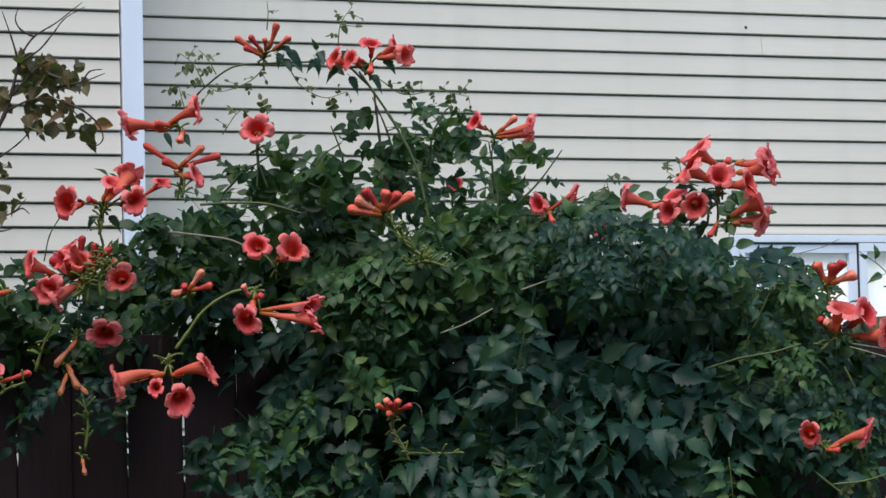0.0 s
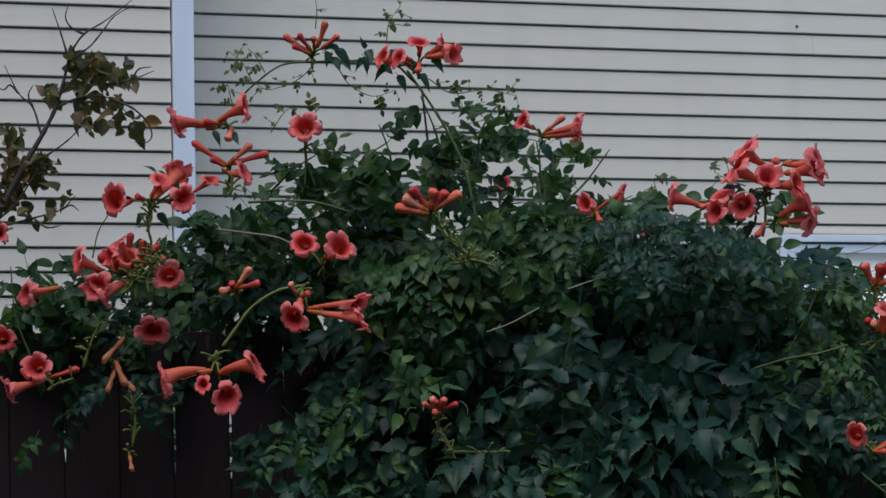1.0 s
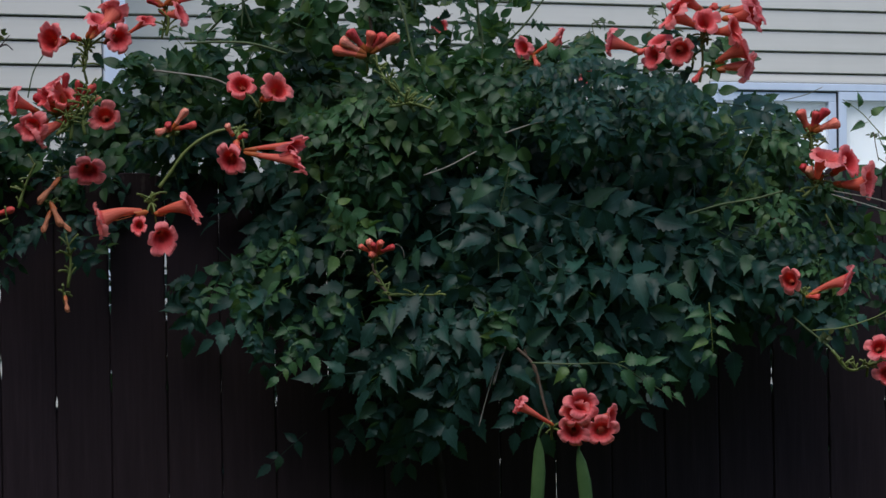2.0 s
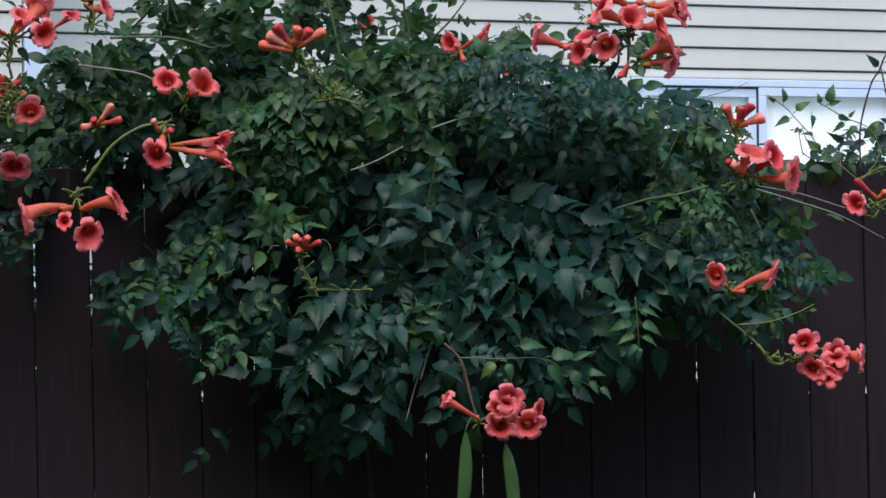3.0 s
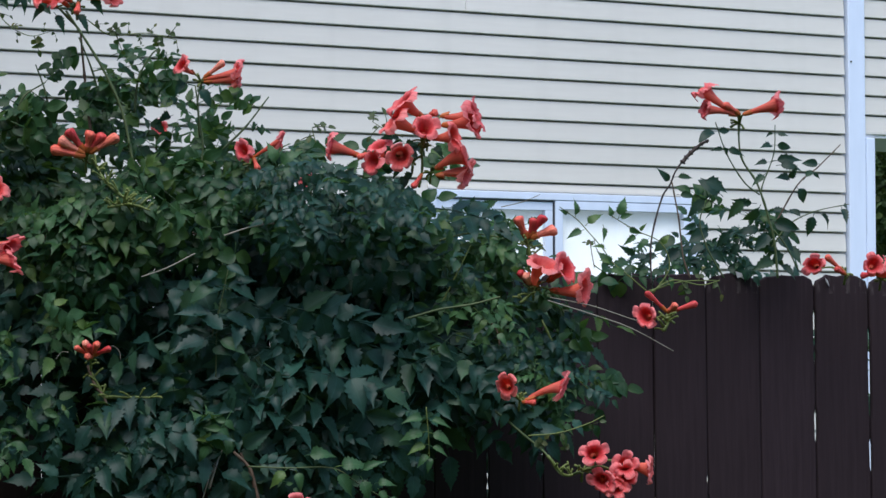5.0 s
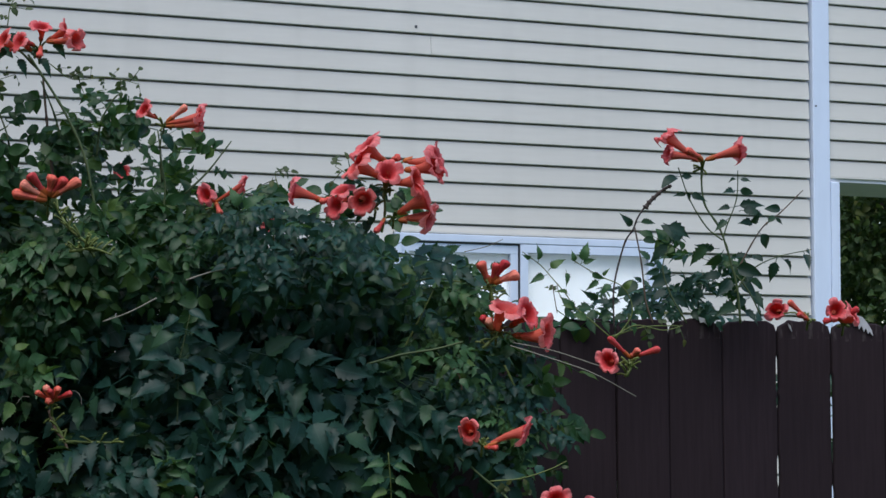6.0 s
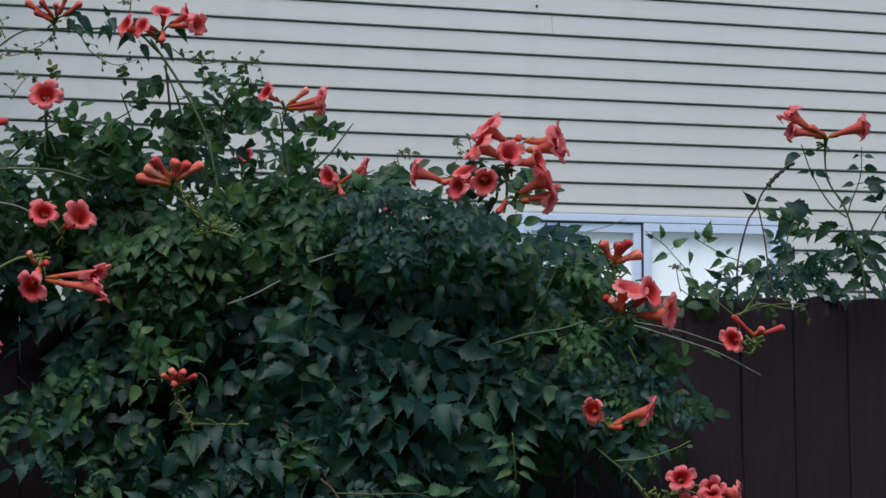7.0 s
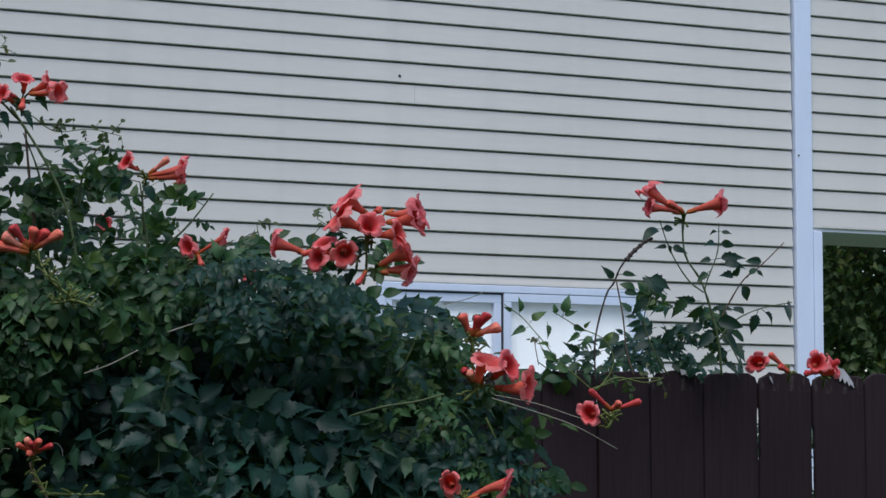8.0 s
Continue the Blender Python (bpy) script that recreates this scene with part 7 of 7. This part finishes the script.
place_leaf(shoots, ONE_SHADED, (1.209, 0.019, 1.856), (1.236, -0.008, 1.833), (-0.3, -0.9, 0.5))
place_leaf(shoots, ONE_SHADED, (1.252, -0.014, 1.866), (1.227, 0.004, 1.845), (-0.0, -0.9, 0.5))
place_leaf(shoots, ONE_SHADED, (1.014, 0.017, 1.864), (0.975, -0.020, 1.849), (-0.3, -0.9, 0.5))
place_leaf(shoots, ONE_SHADED, (1.030, 0.011, 1.872), (0.991, -0.008, 1.885), (-0.1, -0.9, -0.1))
stem(shoots, [(0.836, -0.190, 1.956), (0.871, -0.190, 1.931), (0.893, -0.190, 1.907), (0.920, -0.190, 1.876), (0.939, -0.190, 1.849), (0.969, -0.190, 1.825), (1.011, -0.190, 1.789)], 0.0008, 0.0014, STALK)
stem(shoots, [(0.933, -0.180, 1.944), (0.966, -0.180, 1.924), (0.994, -0.180, 1.909), (1.038, -0.180, 1.887), (1.054, -0.180, 1.839), (1.021, -0.180, 1.789)], 0.0008, 0.0013, STALK)
stem(shoots, [(0.895, -0.190, 1.893), (0.899, -0.190, 1.865), (0.904, -0.190, 1.838)], 0.0009, 0.0009, WOODY)
stem(shoots, [(1.009, -0.200, 1.789), (1.056, -0.200, 1.814), (1.111, -0.200, 1.805), (1.149, -0.200, 1.814)], 0.0013, 0.0009, STALK)
place_leaf(shoots, ONE_FRESH, (0.865, -0.190, 1.934), (0.872, -0.205, 1.968), (0.5, -0.9, 0.6))
place_leaf(shoots, ONE_FRESH, (0.886, -0.190, 1.919), (0.912, -0.205, 1.947), (-0.4, -0.9, 0.1))
place_leaf(shoots, ONE_FRESH, (0.885, -0.190, 1.912), (0.849, -0.205, 1.901), (0.3, -0.9, 0.4))
place_leaf(shoots, ONE_FRESH, (0.921, -0.190, 1.922), (0.924, -0.205, 1.892), (0.2, -0.9, 0.2))
place_leaf(shoots, ONE_FRESH, (0.950, -0.190, 1.932), (0.964, -0.205, 1.975), (0.1, -0.9, 0.4))
place_leaf(shoots, ONE_FRESH, (0.939, -0.190, 1.934), (0.934, -0.205, 1.955), (0.1, -0.9, 0.1))
place_leaf(shoots, ONE_FRESH, (0.950, -0.190, 1.934), (0.976, -0.205, 1.942), (-0.1, -0.9, 0.2))
place_leaf(shoots, ONE_FRESH, (0.928, -0.190, 1.873), (0.903, -0.205, 1.885), (0.2, -0.9, 0.6))
place_leaf(shoots, ONE_FRESH, (0.939, -0.190, 1.847), (0.918, -0.205, 1.855), (0.4, -0.9, 0.3))
place_leaf(shoots, ONE_FRESH, (0.943, -0.190, 1.838), (0.912, -0.205, 1.868), (-0.1, -0.9, 0.2))
place_leaf(shoots, ONE_FRESH, (0.968, -0.190, 1.919), (0.993, -0.205, 1.901), (-0.5, -0.9, 0.0))
place_leaf(shoots, ONE_FRESH, (0.990, -0.190, 1.904), (0.961, -0.205, 1.885), (-0.0, -0.9, 0.2))
place_leaf(shoots, ONE_FRESH, (1.014, -0.190, 1.897), (0.987, -0.205, 1.879), (-0.1, -0.9, 0.5))
place_leaf(shoots, ONE_FRESH, (0.969, -0.190, 1.825), (0.936, -0.205, 1.838), (0.0, -0.9, 0.3))
place_leaf(shoots, ONE_FRESH, (0.854, -0.190, 1.942), (0.837, -0.205, 1.949), (-0.3, -0.9, 0.0))
place_leaf(shoots, ONE_FRESH, (0.992, -0.190, 1.908), (1.002, -0.205, 1.923), (-0.2, -0.9, 0.1))
place_leaf(shoots, ONE_FRESH, (1.036, -0.190, 1.880), (1.046, -0.205, 1.903), (0.0, -0.9, 0.6))
place_leaf(shoots, ONE_FRESH, (1.052, -0.190, 1.838), (1.070, -0.205, 1.842), (0.2, -0.9, 0.1))
place_leaf(shoots, ONE_FRESH, (1.049, -0.190, 1.825), (1.057, -0.205, 1.798), (0.4, -0.9, 0.5))
leafy_spray(shoots, [(1.017, -0.150, 1.794), (1.084, -0.150, 1.813), (1.152, -0.150, 1.816)], 0.0018, STALK, TINY, 0.03, spray_rng, 1.2, 1)
leafy_spray(shoots, [(0.938, -0.150, 1.843), (0.916, -0.150, 1.876), (0.910, -0.150, 1.898)], 0.0012, PALE_TWIG, TINY, 0.05, spray_rng, 0.8, 1)
stem(vine, [(0.713, -0.250, 1.951), (0.757, -0.250, 1.962), (0.789, -0.250, 1.976)], 0.00088, 0.00055, PALE_TWIG)
foliage(1.118, 1.865, 0.103, 0.018, 0.06, 0.20, 33, BIG, 0.50, 0.1)
foliage(1.249, 1.886, 0.086, 0.030, 0.06, 0.20, 38, BIG, 0.54, 0.1)
foliage(1.267, 1.933, 0.045, 0.034, -0.05, 0.10, 13, BIG, 0.52, 0.2)
foliage(1.268, 1.958, 0.050, 0.056, -0.10, 0.05, 5, SMALL, 0.85, 0.3)
foliage(0.940, 1.821, 0.045, 0.022, -0.12, 0.10, 7, SMALL, 0.85, 0.6)
curtain_of_leaves(1.010, 1.850, 0.070, 0.010, 0.06, 0.18, 3, 0.42, BIG, 0.4)
curtain_of_leaves(1.170, 1.870, 0.080, 0.015, 0.04, 0.16, 5, 0.45, BIG, 0.5)
grow_foliage(shoots)

# the browning shrub in front of the corner
stem(shrub, [(-0.988, -0.100, 1.911), (-0.927, -0.100, 2.055), (-0.876, -0.100, 2.154), (-0.837, -0.100, 2.220), (-0.809, -0.100, 2.275), (-0.789, -0.100, 2.342), (-0.781, -0.100, 2.381)], 0.007, 0.0022, BARK)
stem(shrub, [(-0.988, -0.100, 1.867), (-1.000, -0.100, 1.603), (-1.007, -0.100, 0.950)], 0.011, 0.0095, BARK)
stem(shrub, [(-0.784, -0.100, 2.376), (-0.797, -0.100, 2.421), (-0.814, -0.100, 2.472)], 0.0024, 0.0008, BARK)
stem(shrub, [(-0.781, -0.100, 2.381), (-0.752, -0.100, 2.420), (-0.708, -0.100, 2.447), (-0.657, -0.100, 2.486)], 0.0024, 0.0008, BARK)
stem(shrub, [(-0.837, -0.100, 2.220), (-0.853, -0.100, 2.276), (-0.881, -0.100, 2.305), (-0.909, -0.100, 2.361)], 0.0024, 0.0008, BARK)
stem(shrub, [(-0.876, -0.100, 2.154), (-0.820, -0.100, 2.186), (-0.776, -0.100, 2.219), (-0.742, -0.100, 2.263)], 0.0024, 0.0008, BARK)
stem(shrub, [(-0.809, -0.100, 2.275), (-0.753, -0.100, 2.297), (-0.698, -0.100, 2.290), (-0.653, -0.100, 2.245)], 0.0024, 0.0008, BARK)
stem(shrub, [(-0.921, -0.100, 2.043), (-0.854, -0.100, 2.059), (-0.799, -0.100, 2.075), (-0.771, -0.100, 2.102)], 0.0024, 0.0008, BARK)
stem(shrub, [(-0.803, -0.100, 2.298), (-0.753, -0.100, 2.353), (-0.719, -0.100, 2.375)], 0.0024, 0.0008, BARK)
stem(shrub, [(-0.709, -0.100, 2.319), (-0.658, -0.100, 2.329), (-0.614, -0.100, 2.345)], 0.0024, 0.0008, BARK)
stem(shrub, [(-0.927, -0.100, 2.055), (-0.888, -0.100, 2.087), (-0.843, -0.100, 2.153), (-0.809, -0.100, 2.170)], 0.0024, 0.0008, BARK)
stem(shrub, [(-0.789, -0.100, 2.342), (-0.777, -0.100, 2.370), (-0.741, -0.100, 2.395), (-0.713, -0.100, 2.428), (-0.691, -0.100, 2.455), (-0.652, -0.100, 2.477)], 0.0024, 0.0008, BARK)
stem(shrub, [(-0.752, -0.100, 2.420), (-0.777, -0.100, 2.434), (-0.788, -0.100, 2.454), (-0.783, -0.100, 2.477)], 0.0024, 0.0008, BARK)
stem(shrub, [(-0.881, -0.100, 2.305), (-0.898, -0.100, 2.322), (-0.911, -0.100, 2.313), (-0.931, -0.100, 2.322)], 0.0024, 0.0008, BARK)
stem(shrub, [(-0.853, -0.100, 2.276), (-0.862, -0.100, 2.301), (-0.853, -0.100, 2.321)], 0.0024, 0.0008, BARK)
stem(shrub, [(-0.698, -0.100, 2.290), (-0.659, -0.100, 2.273), (-0.629, -0.100, 2.245), (-0.620, -0.100, 2.217), (-0.634, -0.100, 2.203), (-0.659, -0.100, 2.212)], 0.0024, 0.0008, BARK)
stem(shrub, [(-0.658, -0.100, 2.329), (-0.644, -0.100, 2.349), (-0.619, -0.100, 2.353)], 0.0024, 0.0008, BARK)
stem(shrub, [(-0.799, -0.100, 2.075), (-0.779, -0.100, 2.083), (-0.765, -0.100, 2.072)], 0.0024, 0.0008, BARK)
stem(shrub, [(-0.854, -0.100, 2.059), (-0.827, -0.100, 2.040), (-0.799, -0.100, 2.044)], 0.0024, 0.0008, BARK)
stem(shrub, [(-0.888, -0.100, 2.087), (-0.910, -0.100, 2.121), (-0.932, -0.100, 2.127)], 0.0024, 0.0008, BARK)
shrub_leaves(-0.766, 2.371, 0.039, 0.024, 29)
shrub_leaves(-0.704, 2.336, 0.044, 0.044, 37)
shrub_leaves(-0.760, 2.315, 0.033, 0.033, 16)
shrub_leaves(-0.677, 2.251, 0.033, 0.031, 16)
shrub_leaves(-0.896, 2.159, 0.050, 0.044, 33)
shrub_leaves(-0.840, 2.169, 0.039, 0.022, 16)
shrub_leaves(-0.913, 2.103, 0.033, 0.028, 16)
shrub_leaves(-0.806, 2.102, 0.020, 0.013, 6)
shrub_leaves(-0.884, 2.232, 0.022, 0.028, 8)
shrub_leaves(-0.817, 2.316, 0.017, 0.017, 6)
shrub_leaves(-0.929, 2.199, 0.033, 0.044, 12)
shrub_leaves(-0.750, 2.252, 0.033, 0.020, 12)
shrub_leaves(-0.975, 2.127, 0.055, 0.067, 33)
shrub_leaves(-0.863, 2.069, 0.050, 0.013, 8)

# ---- the trees beyond the house ----
FAR_BLADES = [single_blade_mesh(90 + s, FAR_LEAF, 0.048, False) for s in range(4)]


def tree(at, height, spread, seed, count):
    r = random.Random(seed)
    t = thing("tree", "leafy green tree standing beyond the house", "tree", at)
    bm = bmesh.new()
    tube(bm, [(0, 0, -0.1), (0.05, 0.02, height * 0.25), (-0.06, 0.05, height * 0.5), (0.05, 0, height * 0.8)], 0.2, 0.06, 9, 5)
    ends = []
    for k in range(16):
        a, z0 = k * 2.4 + r.uniform(-0.4, 0.4), height * r.uniform(0.2, 0.7)
        reach = spread * r.uniform(0.55, 1.0) * (1.1 - 0.5 * z0 / height)
        end = Vector((reach * math.cos(a), reach * math.sin(a), z0 + height * r.uniform(0.02, 0.25)))
        mid = Vector((0.5 * end.x, 0.5 * end.y, z0 + 0.6 * (end.z - z0)))
        tube(bm, [(0, 0, z0), mid, end], 0.06, 0.015, 6, 4)
        ends += [mid, end, (mid + end) / 2]
    part("trunk", bm, BARK, t, "grey trunk with limbs")
    rows = []
    for _ in range(count):
        c = r.choice(ends) + Vector((r.gauss(0, 1), r.gauss(0, 1), r.gauss(0, 0.7))) * spread * 0.17
        d = Vector((r.uniform(-1, 1), r.uniform(-1, 1), r.uniform(-1, 0.4)))
        rows.append((r.choice(FAR_BLADES), axis_pose(c, c + d, normal=(r.uniform(-1, 1), -0.7, r.uniform(0, 1.2))) @ Matrix.Scale(r.uniform(0.8, 1.8), 4)))
    joined_leaves("crown", rows, t, "sunlit olive-green leaves with gaps")


tree((6.9, 16.5, 0), 6.5, 2.6, 1, 34000)
tree((10.2, 18.0, 0), 7.5, 3.0, 2, 26000)
tree((8.2, 22.5, 0), 7.0, 3.2, 3, 16000)
